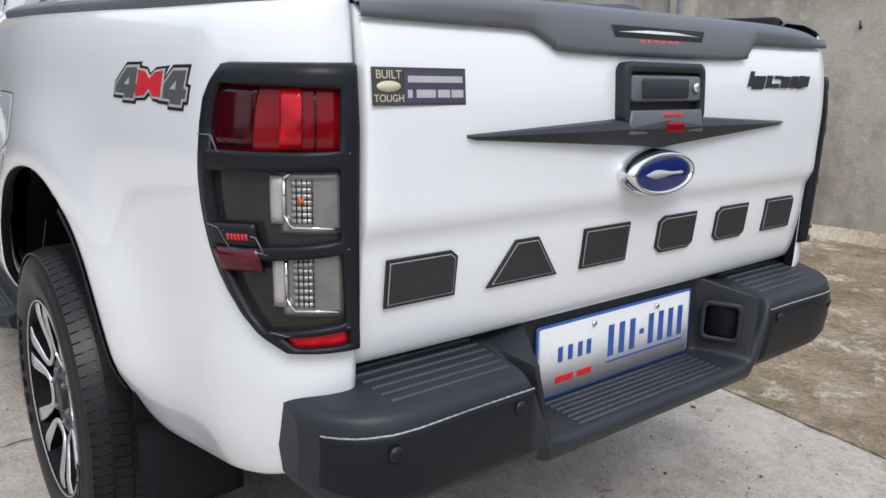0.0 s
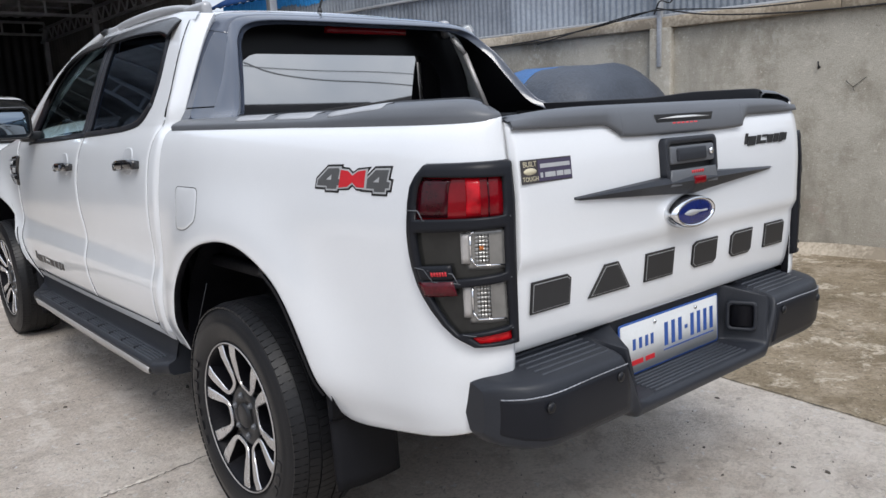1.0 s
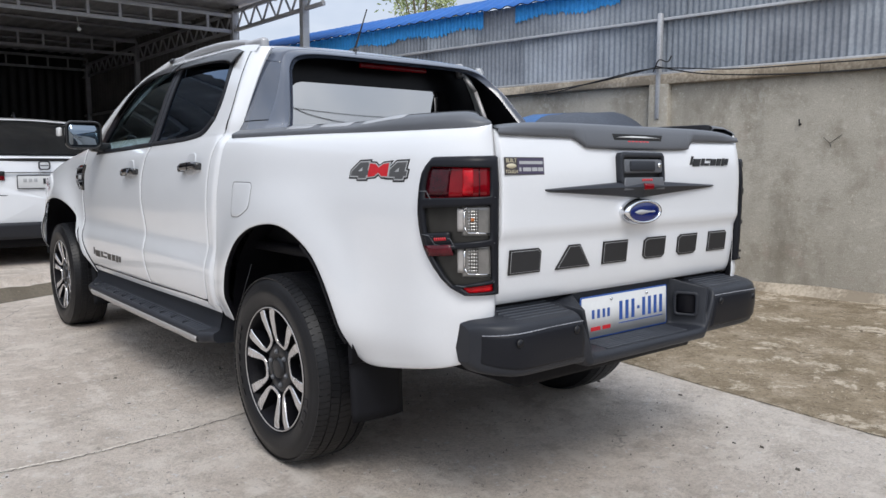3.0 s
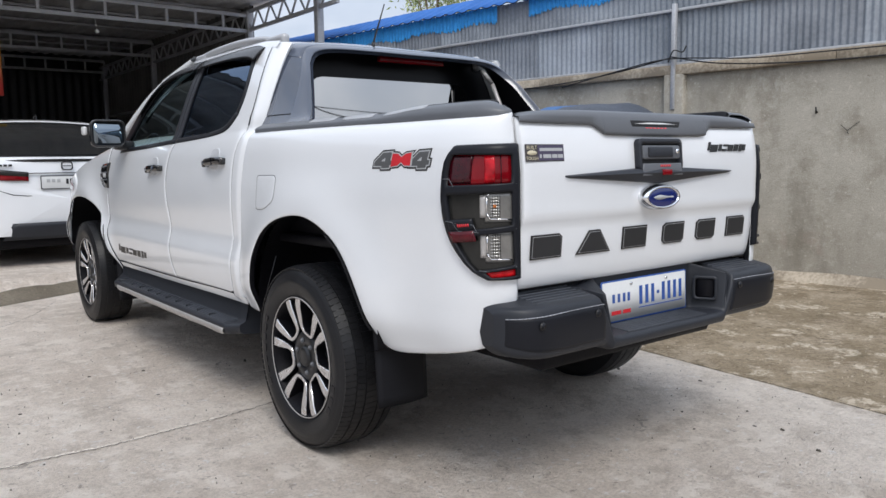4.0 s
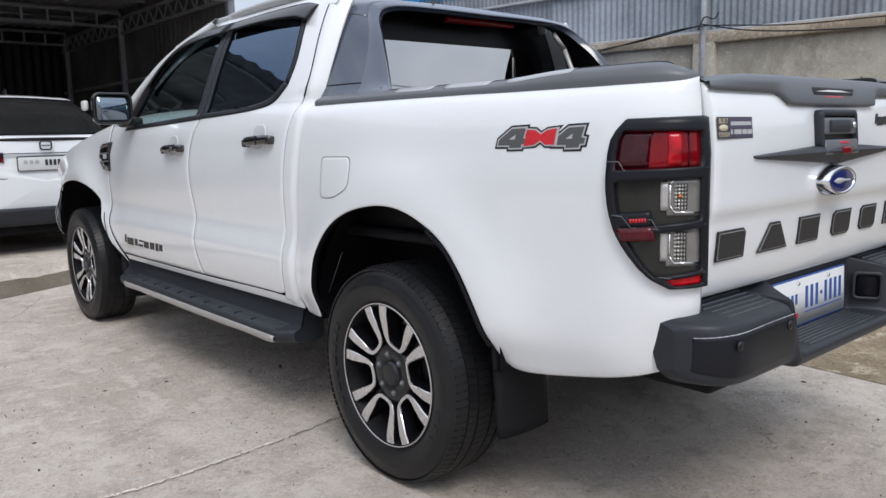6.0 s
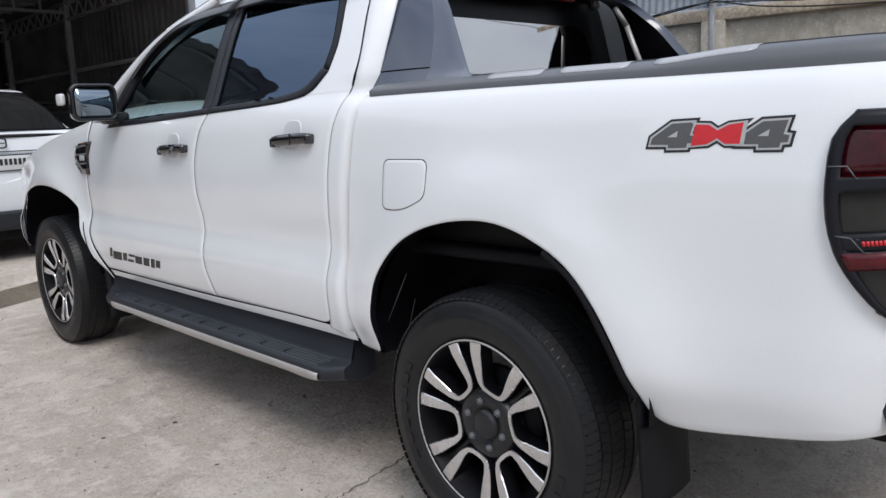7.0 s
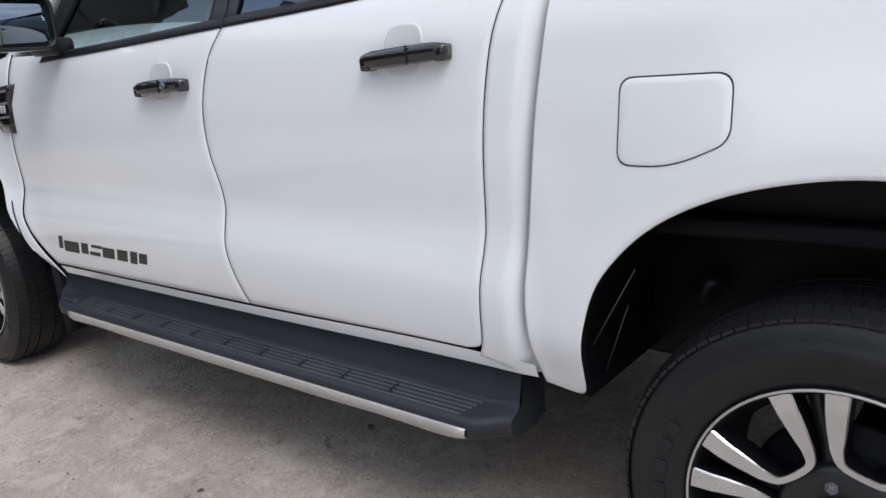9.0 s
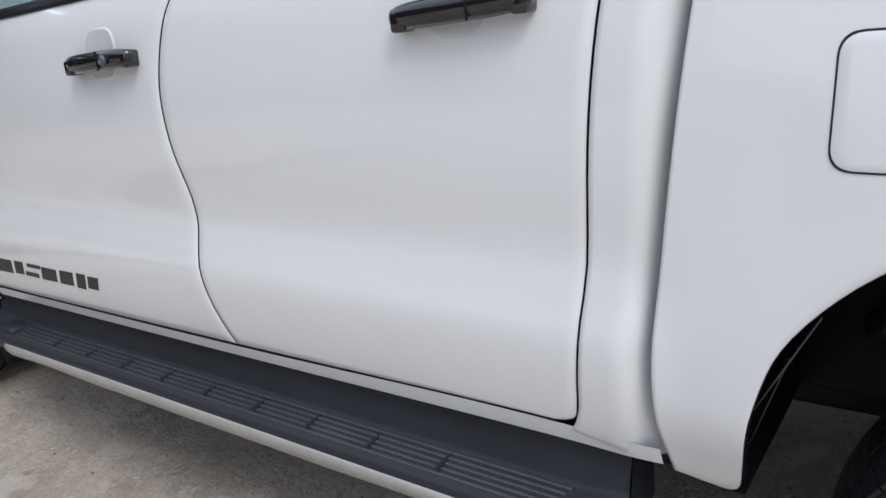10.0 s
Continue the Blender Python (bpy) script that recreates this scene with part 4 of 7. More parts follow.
# ---- bed sides ----
bed_bottom = [(0.548, 0.495), (0.49, 0.486), (0.455, 0.490), (0.442, 0.545), (0.425, 0.645), (0.386, 0.745), (0.292, 0.842), (0.16, 0.905), (0.0, 0.932), (-0.13, 0.915), (-0.26, 0.85), (-0.345, 0.755), (-0.402, 0.655), (-0.445, 0.562),
              (-0.476, 0.500), (-0.545, 0.486), (-0.70, 0.508), (-0.85, 0.540), (-0.96, 0.57), (-1.03, 0.59)]
bed_top = [(s, 1.272) for s in (0.495, 0.475, 0.45, 0.42, 0.39, 0.34, 0.26, 0.15, 0.03, -0.09, -0.20, -0.29, -0.37, -0.45, -0.53, -0.62, -0.73, -0.85, -0.95, -1.03)]
bed_front = [(0.548, 0.495), (0.561, 0.62), (0.559, 0.73), (0.541, 0.90), (0.520, 1.06), (0.502, 1.20), (0.495, 1.272)]
bed_back = [(-1.03, 0.59), (-1.03, 0.95), (-1.03, 1.272)]
bed_front = [(s - 0.008, z) for s, z in bed_front]
bed_bottom[0], bed_top[0] = bed_front[0], bed_front[-1]
bg = on_side(coons(bed_bottom, bed_top, bed_front, bed_back, steps(110), steps(36)))
bed_in = np.broadcast_to(np.array((1.0, 0, 0)), bg.shape).copy()
bed_in[-1] = (0.1, 1.0, 0)
both("bed_side", sheet(bg, (-1, 0, 0), flange=0.022, inward=bed_in), WHITE, truck, "white painted bed side with a flared wheel arch")

# ---- doors, cab corner, fender ----
split = [(1.448, 0.528), (1.480, 0.64), (1.486, 0.74), (1.484, 0.84), (1.503, 0.95), (1.50, 1.06), (1.465, 1.17), (1.415, 1.250)]
split_r = [(s - 0.0038, z) for s, z in split]
rear_edge = [(0.711, 0.543), (0.681, 0.553), (0.672, 0.582), (0.667, 0.63), (0.657, 0.72), (0.644, 0.86), (0.632, 1.00), (0.616, 1.13), (0.597, 1.21), (0.573, 1.27), (0.552, 1.32), (0.547, 1.40), (0.557, 1.52), (0.567, 1.64)]
front_edge = [(2.53, 0.52), (2.62, 0.66), (2.635, 0.80), (2.63, 0.95), (2.60, 1.10), (2.575, 1.235)]
front_door = part("front_door", panel([(2.53, 0.52), (2.2, 0.520), (1.8, 0.524), split[0]], [(2.575, 1.235), (2.2, 1.229), (1.8, 1.240), split[-1]], front_edge, split, 40, 36), WHITE, truck)
front_door_r = part("front_door", mirrored(panel([(2.53, 0.52), (2.2, 0.520), (1.8, 0.524), split[0]], [(2.575, 1.235), (2.2, 1.229), (1.8, 1.240), split[-1]], front_edge, split, 40, 36)), WHITE, truck)
rd = panel([split_r[0], (1.2, 0.533), (0.9, 0.540), (0.711, 0.543)], [split_r[-1], (1.1, 1.260), (0.82, 1.283), (0.561, 1.30)], split_r,
           [p for p in rear_edge if p[1] < 1.28] + [(0.561, 1.30)], 36, 36)
rear_door_r = part("rear_door", mirrored(rd), WHITE, truck)
rear_door = part("rear_door", rd, WHITE, truck)
# door frame above the belt, behind the rear window
both("door_frame", panel([(0.79, 1.281), (0.68, 1.284), (0.566, 1.284)], [(0.70, 1.655), (0.64, 1.655), (0.569, 1.655)], [(0.79, 1.281), (0.715, 1.33), (0.670, 1.42), (0.676, 1.54), (0.70, 1.655)], [(0.566, 1.284), (0.549, 1.38), (0.557, 1.50), (0.569, 1.655)], 8, 24, 0.0008, 0), WHITE, truck)
# cab corner behind the rear door, up to the roof
corner_edge = [(0.690, 0.527)] + [(s - 0.0035, z - 0.002) for s, z in rear_edge[1:]] + [(0.567, 1.665)]
corner_back = [(0.548, 0.503), (0.559, 0.62), (0.557, 0.73), (0.539, 0.90), (0.518, 1.06), (0.500, 1.20), (0.486, 1.29), (0.478, 1.42), (0.475, 1.54), (0.480, 1.662)]
cg = on_side(coons([(0.690, 0.527), (0.62, 0.512), (0.548, 0.503)], [(0.567, 1.665), (0.53, 1.667), (0.480, 1.662)], corner_edge, corner_back, np.array([0, 0.01, 0.1, 0.2, 0.3, 0.4, 0.5, 0.6, 0.68, 0.76, 0.82, 0.88, 0.92, 0.96, 0.985, 1.0]), steps(50)))
for i_, u_ in enumerate([0, 0.01, 0.1, 0.2, 0.3, 0.4, 0.5, 0.6, 0.68, 0.76, 0.82, 0.88, 0.92, 0.96, 0.985, 1.0]):
    for j_ in range(cg.shape[1]):
        cg[i_, j_, 0] += 0.036 * max(0, (u_ - 0.5) / 0.5) ** 2.6 * sstep(1.32, 1.22, cg[i_, j_, 2])
        cg[i_, j_, 0] += 0.044 * max(0, (u_ - 0.35) / 0.65) ** 2.0 * min(1, max(0, (cg[i_, j_, 2] - 1.235) / 0.07))
corner_skin = sheet(cg, (-1, 0, 0), flange=0.022, inward=-normals(cg))
for f_ in corner_skin.faces:
    if f_.calc_center_median().z > 1.27:
        f_.material_index = 0
both("cab_corner", corner_skin, WHITE, truck)
both("rocker", panel([(2.50, 0.486), (1.5, 0.494), (0.9, 0.502), (0.553, 0.504)], [(2.52, 0.513), (1.5, 0.522), (0.9, 0.536), (0.553, 0.536)], [(2.50, 0.486), (2.52, 0.513)], [(0.553, 0.504), (0.553, 0.536)], 40, 8, -0.0012, 0), WHITE, truck)
fender_bottom = [(2.535, 0.46), (2.60, 0.52), (2.645, 0.60), (2.69, 0.74), (2.80, 0.84), (2.95, 0.895), (3.15, 0.915), (3.35, 0.90), (3.52, 0.84), (3.64, 0.72), (3.70, 0.58), (3.74, 0.50)]
fender_top = [(2.585, 1.245), (2.66, 1.235), (2.74, 1.222), (2.83, 1.208), (2.93, 1.19), (3.04, 1.170), (3.17, 1.145), (3.30, 1.115), (3.45, 1.075), (3.60, 1.02), (3.74, 0.95), (3.85, 0.87)]
both("front_fender", panel(fender_bottom, fender_top, [(2.535, 0.46), (2.63, 0.66), (2.642, 0.80), (2.637, 0.95), (2.607, 1.10), (2.585, 1.245)], [(3.74, 0.50), (3.84, 0.7), (3.85, 0.87)], 60, 26, 0.0, 0.006), WHITE, truck)


def across(rows, nx=31, crown=1.0):
    """A skin over the cab: rows of (y, half width, z at the edge, rise in the middle)."""
    r = spline(rows, 40)
    g = np.zeros((40, nx, 3))
    for i, (y, w, z, rise) in enumerate(r):
        for j, f in enumerate(np.linspace(-1, 1, nx)):
            g[i, j] = (w * f, y, z + rise * (1 - abs(f) ** 2.6))
    return g


roof_rows = [(0.56, 0.575, 1.664, 0.018), (0.70, 0.595, 1.688, 0.026), (1.10, 0.60, 1.704, 0.032), (1.50, 0.595, 1.708, 0.040), (1.85, 0.575, 1.69, 0.045)]
part("roof", sheet(across(roof_rows), (0, 0, 1), flange=0.015), WHITE, truck, "white painted cab roof")
shield_rows = [(1.86, 0.57, 1.685, 0.045), (2.15, 0.60, 1.56, 0.05), (2.45, 0.655, 1.39, 0.055), (2.75, 0.70, 1.225, 0.06)]
wind = part("windscreen", sheet(across(shield_rows), (0, 1, 1), flange=0), CLEAR_GLASS, truck, "tinted windscreen glass")
wind.visible_shadow = False
hood_rows = [(2.70, 0.76, 1.205, 0.055), (3.1, 0.75, 1.140, 0.06), (3.5, 0.72, 1.045, 0.07), (3.75, 0.66, 0.95, 0.07), (3.86, 0.60, 0.86, 0.06)]
part("bonnet", sheet(across(hood_rows), (0, 0, 1), flange=0.02), WHITE, truck, "white bonnet seen edge-on")
# front end
part("front_end", boxed((-0.66, 3.72, 0.42), (0.66, 3.88, 0.86), 0.07, 4), WHITE, truck, "white front end of the truck")
# A pillars
for sx in (-1, 1):
    bm = bmesh.new()
    path = spline([(0.60, 1.62, 1.705), (0.632, 1.90, 1.638), (0.668, 2.15, 1.55), (0.715, 2.42, 1.405), (0.765, 2.66, 1.24)], 20)
    prev = None
    for p in path:
        ring = [bm.verts.new((sx * (p[0] + dx), p[1] + dy, p[2] + dz)) for dx, dy, dz in ((0.035, -0.035, -0.02), (0.038, 0.01, 0.0), (0.01, 0.03, 0.022), (-0.035, 0.03, 0.022), (-0.04, -0.02, -0.02))]
        if prev:
            for k in range(5):
                q = (prev[k], prev[(k + 1) % 5], ring[(k + 1) % 5], ring[k])
                bm.faces.new(q if sx > 0 else q[::-1])
        prev = ring
    bmesh.ops.recalc_face_normals(bm, faces=list(bm.faces))
    part("a_pillar", bm, WHITE, truck)

# ---- dark inner shell: wheel housings, floor, cab and bed linings ----
def arch_liner(cy, r, x0, x1, sx):
    bm = bmesh.new()
    n = 28
    rows = []
    for i in range(n + 1):
        a = math.radians(-20) + math.radians(220) * i / n
        y, z = cy + r * math.cos(a), 0.52 + (r - 0.03) * math.sin(a)
        rows.append([bm.verts.new((sx * x, y, max(0.48, z))) for x in (x0, (x0 + x1) / 2, x1)])
    for a, b in zip(rows, rows[1:]):
        for k in range(2):
            bm.faces.new((a[k], a[k + 1], b[k + 1], b[k]))
    bm.faces.new([r_[0] for r_ in rows])
    bmesh.ops.recalc_face_normals(bm, faces=list(bm.faces))
    return bm


for sx in (-1, 1):
    part("wheel_housing", arch_liner(0.0, 0.475, 0.42, 0.815, sx), DARK, truck, "black inner wheel arch")
    part("wheel_housing", arch_liner(3.17, 0.56, 0.42, 0.852, sx), DARK, truck, "black inner wheel arch")
part("chassis", boxed((-0.48, -0.93, 0.44), (0.48, 3.5, 0.54), 0.02), DARK, truck)
part("cab_floor", boxed((-0.775, 0.56, 0.46), (0.775, 2.62, 0.56), 0.01), DARK, truck)
for sx in (-1, 1):
    part("door_lining", boxed((sx * 0.765 - 0.012, 0.62, 0.50), (sx * 0.765 + 0.012, 2.60, 1.20), 0.004), DARK, truck)
part("cab_back", boxed((-0.76, 0.535, 0.46), (0.76, 0.575, 1.27), 0.01), DARK, truck)
part("bed_lining", boxed((-0.74, 0.44, 0.80), (0.74, 0.475, 1.255), 0.01), DARK, truck)
part("bed_floor", boxed((-0.76, -0.92, 0.80), (0.76, 0.47, 0.84), 0.01), DARK, truck)
for sx in (-1, 1):
    part("bed_lining", boxed((sx * 0.715 - 0.012, -0.85, 0.84), (sx * 0.715 + 0.012, 0.44, 1.255), 0.004), DARK, truck)
part("bed_cover", boxed((-0.70, -0.93, 1.215), (0.70, 0.43, 1.235), 0.006), DARK, truck, "black roller cover over the load bed")


# ---- wheels ----
def lathe(profile, n, axis_x=True):
    """Turn (x, radius) round the wheel's axle."""
    bm = bmesh.new()
    rings = [[bm.verts.new((x, r * math.cos(2 * math.pi * k / n), r * math.sin(2 * math.pi * k / n))) for k in range(n)] for x, r in profile]
    for a, b in zip(rings, rings[1:]):
        for k in range(n):
            bm.faces.new((a[k], b[k], b[(k + 1) % n], a[(k + 1) % n]))
    bmesh.ops.recalc_face_normals(bm, faces=list(bm.faces))
    return bm


TYRE_R = 0.362


def tyre_mesh():
    """Worn road tyre, outer face at negative x: sidewall, shoulder lugs and tread ribs."""
    half = 0.118
    prof = [(-half + 0.030, 0.232), (-half + 0.012, 0.243), (-half + 0.006, 0.256), (-half + 0.001, 0.272), (-half - 0.002, 0.292), (-half - 0.001, 0.306), (-half + 0.001, 0.309), (-half + 0.003, 0.320), (-half + 0.009, 0.337),
            (-half + 0.018, 0.350), (-half + 0.030, 0.3565)]
    return lathe(prof + [(0, 0.3570)] + [(-x, r) for x, r in prof[::-1]], 96)


def tread_mesh():
    bm = bmesh.new()
    n = 92
    rows = [(-0.109, -0.072, 0.3505, 0.3610), (-0.066, -0.032, 0.3605, 0.3615), (-0.026, 0.026, 0.362, 0.362), (0.032, 0.066, 0.3615, 0.3605), (0.072, 0.109, 0.3610, 0.3505)]
    for ri, (x0, x1, r0, r1) in enumerate(rows):
        for k in range(n):
            a0 = 2 * math.pi * (k + 0.06 + 0.3 * (ri % 2)) / n
            a1 = a0 + 2 * math.pi * (0.86 if ri in (0, 4) else 0.92) / n
            sk = 0.012 * (1 if ri % 2 else -1)
            q = []
            for rr0, rr1 in ((0.345 if abs(x0) > 0.1 else 0.354, 0.345 if abs(x1) > 0.1 else 0.354), (r0, r1)):
                q.append([bm.verts.new((x, r * math.cos(a), r * math.sin(a))) for x, r, a in ((x0, rr0, a0), (x1, rr1, a0 + sk), (x1, rr1, a1 + sk), (x0, rr0, a1))])
            lo, hi = q
            bm.faces.new(hi)
            for i in range(4):
                bm.faces.new((lo[i], lo[(i + 1) % 4], hi[(i + 1) % 4], hi[i]))
    bmesh.ops.recalc_face_normals(bm, faces=list(bm.faces))
    return bm


def band(path, width, x0, x1, bevel=0.003):
    """A flat bar of the given width that follows a path (y, z) in the wheel's plane, between two depths."""
    p = np.array(path, float)
    d = np.gradient(p, axis=0)
    d /= np.linalg.norm(d, axis=1, keepdims=True)
    nrm = np.stack([-d[:, 1], d[:, 0]], 1)
    w = np.asarray(width)[:, None] if np.ndim(width) else width
    a, b = p + nrm * w / 2, p - nrm * w / 2
    bm = bmesh.new()
    prev = None
    for i in range(len(p)):
        cen = (a[i] + b[i]) / 2
        ia, ib = cen + (a[i] - cen) * 0.86, cen + (b[i] - cen) * 0.86
        ring = [bm.verts.new((x1, *a[i])), bm.verts.new((x0 + bevel, *a[i])), bm.verts.new((x0, *ia)), bm.verts.new((x0, *ib)), bm.verts.new((x0 + bevel, *b[i])), bm.verts.new((x1, *b[i]))]
        if prev:
            for k in range(5):
                bm.faces.new((prev[k], prev[k + 1], ring[k + 1], ring[k])).material_index = int(k in (0, 4))
        prev = ring
    bmesh.ops.recalc_face_normals(bm, faces=list(bm.faces))
    return bm


def wheel(at, sx, spin, label):
    w = new("wheel")
    w.parent = truck
    w["label"] = label
    tyre = part("tyre", tyre_mesh(), RUBBER, w, "worn black rubber tyre")
    tagged(part("tread", tread_mesh(), RUBBER, tyre, smooth=False), kind="stuff")
    barrel = lathe([(-0.098, 0.242), (-0.106, 0.240), (-0.108, 0.234), (-0.100, 0.228), (-0.085, 0.222), (-0.05, 0.205), (0.10, 0.20)], 64)
    part("rim", barrel, DARK, w)
    lip = lathe([(-0.1075, 0.2385), (-0.1100, 0.2370), (-0.1100, 0.2345), (-0.105, 0.2330)], 72)
    part("rim_lip", lip, SILVER, w, "thin bright rim lip")
    part("brake_disc", lathe([(-0.03, 0.0), (-0.03, 0.15), (-0.02, 0.155), (-0.01, 0.15)], 40), DARK, w)
    hub = lathe([(-0.040, 0.105), (-0.074, 0.098), (-0.082, 0.088), (-0.084, 0.045), (-0.080, 0.043), (-0.080, 0.040), (-0.089, 0.038), (-0.092, 0.030), (-0.092, 0.0)], 48)
    part("hub", hub, RIM_DARK, w)
    for k in range(6):
        m = Matrix.Rotation(math.radians(60 * k + spin), 4, "X")
        # one bright loop round each large opening
        pts = [(-0.077, 0.219), (-0.069, 0.192), (-0.061, 0.166), (-0.053, 0.142), (-0.045, 0.120), (-0.026, 0.099), (0.026, 0.099), (0.045, 0.120), (0.053, 0.142), (0.061, 0.166), (0.069, 0.192), (0.077, 0.219)]
        wd = np.interp(np.linspace(0, 1, 45), [0, 0.20, 0.36, 0.46, 0.54, 0.64, 0.80, 1], [0.039, 0.031, 0.020, 0.0125, 0.0125, 0.020, 0.031, 0.039])
        loop = band(spline(pts, 45), wd, -0.104, -0.055)
        for v in loop.verts:
            r = math.hypot(v.co.y, v.co.z)
            v.co.x += 0.016 * max(0, (0.20 - r) / 0.10)
        bmesh.ops.transform(loop, matrix=m, verts=loop.verts)
        part("spoke", loop, ALLOY, w, "machined silver spoke loop", smooth=False)
        # dark web in the narrow slot between two loops
        m2 = Matrix.Rotation(math.radians(60 * k + 30 + spin), 4, "X")
        web = band([(0.0, 0.095), (0.0, 0.15), (0.0, 0.226)], np.array([0.024, 0.020, 0.026]), -0.066, -0.045)
        bmesh.ops.transform(web, matrix=m2, verts=web.verts)
        part("spoke_web", web, RIM_DARK, w)
        nut = bmesh.new()
        a = math.radians(60 * k + 30 + spin)
        c = (0.064 * -math.sin(a), 0.064 * math.cos(a))
        rod(nut, (-0.070, *c), (-0.088, *c), 0.0105, 6)
        rod(nut, (-0.086, *c), (-0.093, *c), 0.008, 10, 0.005)
        part("lug_nut", nut, GREY_PLASTIC, w, smooth=False)
    # raised maker's marks on the sidewall, as plain bars
    for k, (a0, wide) in enumerate(((-34, 8), (-24, 9), (-14, 7), (-5, 9), (5, 8), (14, 8), (23, 6), (190, 8), (200, 9), (210, 8))):
        bm = bmesh.new()
        a1 = a0 + wide * 0.72
        vs = []
        for x in (-0.1185, -0.1215):
            for a, r in ((a0, 0.272), (a1, 0.272), (a1, 0.294), (a0, 0.294)):
                vs.append(bm.verts.new((x, r * math.cos(math.radians(a)), r * math.sin(math.radians(a)))))
        bm.faces.new(vs[4:])
        for i in range(4):
            bm.faces.new((vs[i], vs[(i + 1) % 4], vs[4 + (i + 1) % 4], vs[4 + i]))
        bmesh.ops.recalc_face_normals(bm, faces=list(bm.faces))
        part("sidewall_mark", bm, TYRE_MARK, w, smooth=False)
    w.matrix_basis = pose(*at) @ (Matrix.Identity(4) if sx < 0 else Matrix.Rotation(math.pi, 4, "Z"))
    return w


for y, spin in ((0.0, 17), (3.22, 20)):
    for sx in (-1, 1):
        wheel((sx * 0.764, y, GROUND_Z + TYRE_R - 0.003), sx, spin, "wide road wheel with dark and machined six-spoke alloy rim")
axle = bmesh.new()
rod(axle, (-0.70, 0, 0.385), (0.70, 0, 0.385), 0.045, 16)
bmesh.ops.create_uvsphere(axle, u_segments=16, v_segments=10, radius=0.13, matrix=Matrix.Translation((0, 0, 0.385)))
part("rear_axle", axle, DARK, truck)

# spare wheel slung under the bed, and the exhaust
spare = lathe([(-0.09, 0.20), (-0.10, 0.30), (-0.085, 0.345), (-0.05, 0.362), (0.05, 0.362), (0.085, 0.345), (0.10, 0.30), (0.09, 0.20), (0.05, 0.16), (0.05, 0.0)], 40)
bmesh.ops.transform(spare, matrix=pose(0.0, -0.42, 0.50, 0, 90, 0), verts=spare.verts)
part("spare_wheel", spare, RUBBER, truck, "black spare wheel slung under the bed")
ex = bmesh.new()
for a_, b_ in (((0.50, 1.6, 0.36), (0.50, 0.5, 0.36)), ((0.50, 0.5, 0.36), (0.56, -0.2, 0.46)), ((0.56, -0.2, 0.46), (0.58, -0.70, 0.44))):
    rod(ex, a_, b_, 0.03, 12)
part("exhaust_pipe", ex, DARK, truck)
# brackets, wiring and a drain hole inside the rear wheel housings
for sx in (-1, 1):
    # no hole is cut: a black disc stands in for its dark inside
    hb = bmesh.new()
    bmesh.ops.create_cone(hb, cap_ends=True, segments=24, radius1=0.034, radius2=0.030, depth=0.02, matrix=pose(sx * 0.56, 0.315, 0.645, 0, 90))
    part("housing_hole", hb, SHADE_BLACK, truck)
    inner_wall = boxed((sx * 0.50 - 0.02, -0.35, 0.50), (sx * 0.50 + 0.02, 0.45, 0.80), 0.01)
    part("frame_rail", inner_wall, DARK, truck)
    for a_, b_, r_ in (((0.775, 0.37, 0.735), (0.785, 0.455, 0.575), 0.0014), ((0.70, 0.42, 0.635), (0.70, 0.475, 0.475), 0.0012), ((0.60, -0.30, 0.80), (0.60, 0.05, 0.83), 0.006)):
        wr = rod(bmesh.new(), (sx * a_[0], a_[1], a_[2]), (sx * b_[0], b_[1], b_[2]), r_, 6)
        part("housing_seam", wr, GREY_PLASTIC, truck)
    bk = boxed((sx * 0.62 - 0.02, -0.16, 0.845), (sx * 0.62 + 0.02, -0.10, 0.89), 0.006)
    part("housing_bracket", bk, BLACK_PLASTIC, truck)


# ==== the pickup: tailgate ====
GATE = spline([(0.730, -0.974), (0.77, -0.991), (0.86, -1.003), (0.915, -1.006), (0.932, -1.008), (0.950, -1.018), (0.968, -1.0215), (1.00, -1.021), (1.10, -1.021), (1.18, -1.014), (1.235, -1.000), (1.268, -0.975)], 200)


def gate_y(z):
    return float(np.interp(z, GATE[:, 0], GATE[:, 1]))


def on_gate(x, z, lift=0.0):
    return (x, gate_y(z) - lift + 0.006 * (abs(x) / 0.64) ** 4, z)


def gate_matrix(x, z, lift=0.0):
    """Where a flat thing sits on the tailgate: its x to the truck's right, y up, z to the rear."""
    dz = 0.01
    up = Vector((0, gate_y(z + dz) - gate_y(z - dz), 2 * dz)).normalized()
    right = Vector((1, 0, 0))
    m = Matrix((right, up, right.cross(up))).transposed().to_4x4()
    m.translation = on_gate(x, z, lift)
    return m


us, vs_ = steps(40, 0.004), steps(34, 0.008)
g = np.array([[on_gate(-0.640 + 1.280 * u, 0.737 + 0.523 * v) for v in vs_] for u in us])
gate_skin = sheet(g, (0, -1, 0), flange=0.03)
for f_ in gate_skin.faces:
    f_.material_index = 0
tailgate = part("tailgate", gate_skin, WHITE, truck, "closed white tailgate with black fittings")
# plastic cap along the top edge, dipping in the middle
cap_bottom = [(-0.643, 1.243), (-0.50, 1.241), (-0.36, 1.240), (-0.325, 1.236), (-0.29, 1.218), (-0.25, 1.208), (0.0, 1.206), (0.25, 1.208), (0.28, 1.218), (0.31, 1.236), (0.345, 1.240), (0.50, 1.241), (0.643, 1.243)]
cb = spline(cap_bottom, 90)
rows_ = []
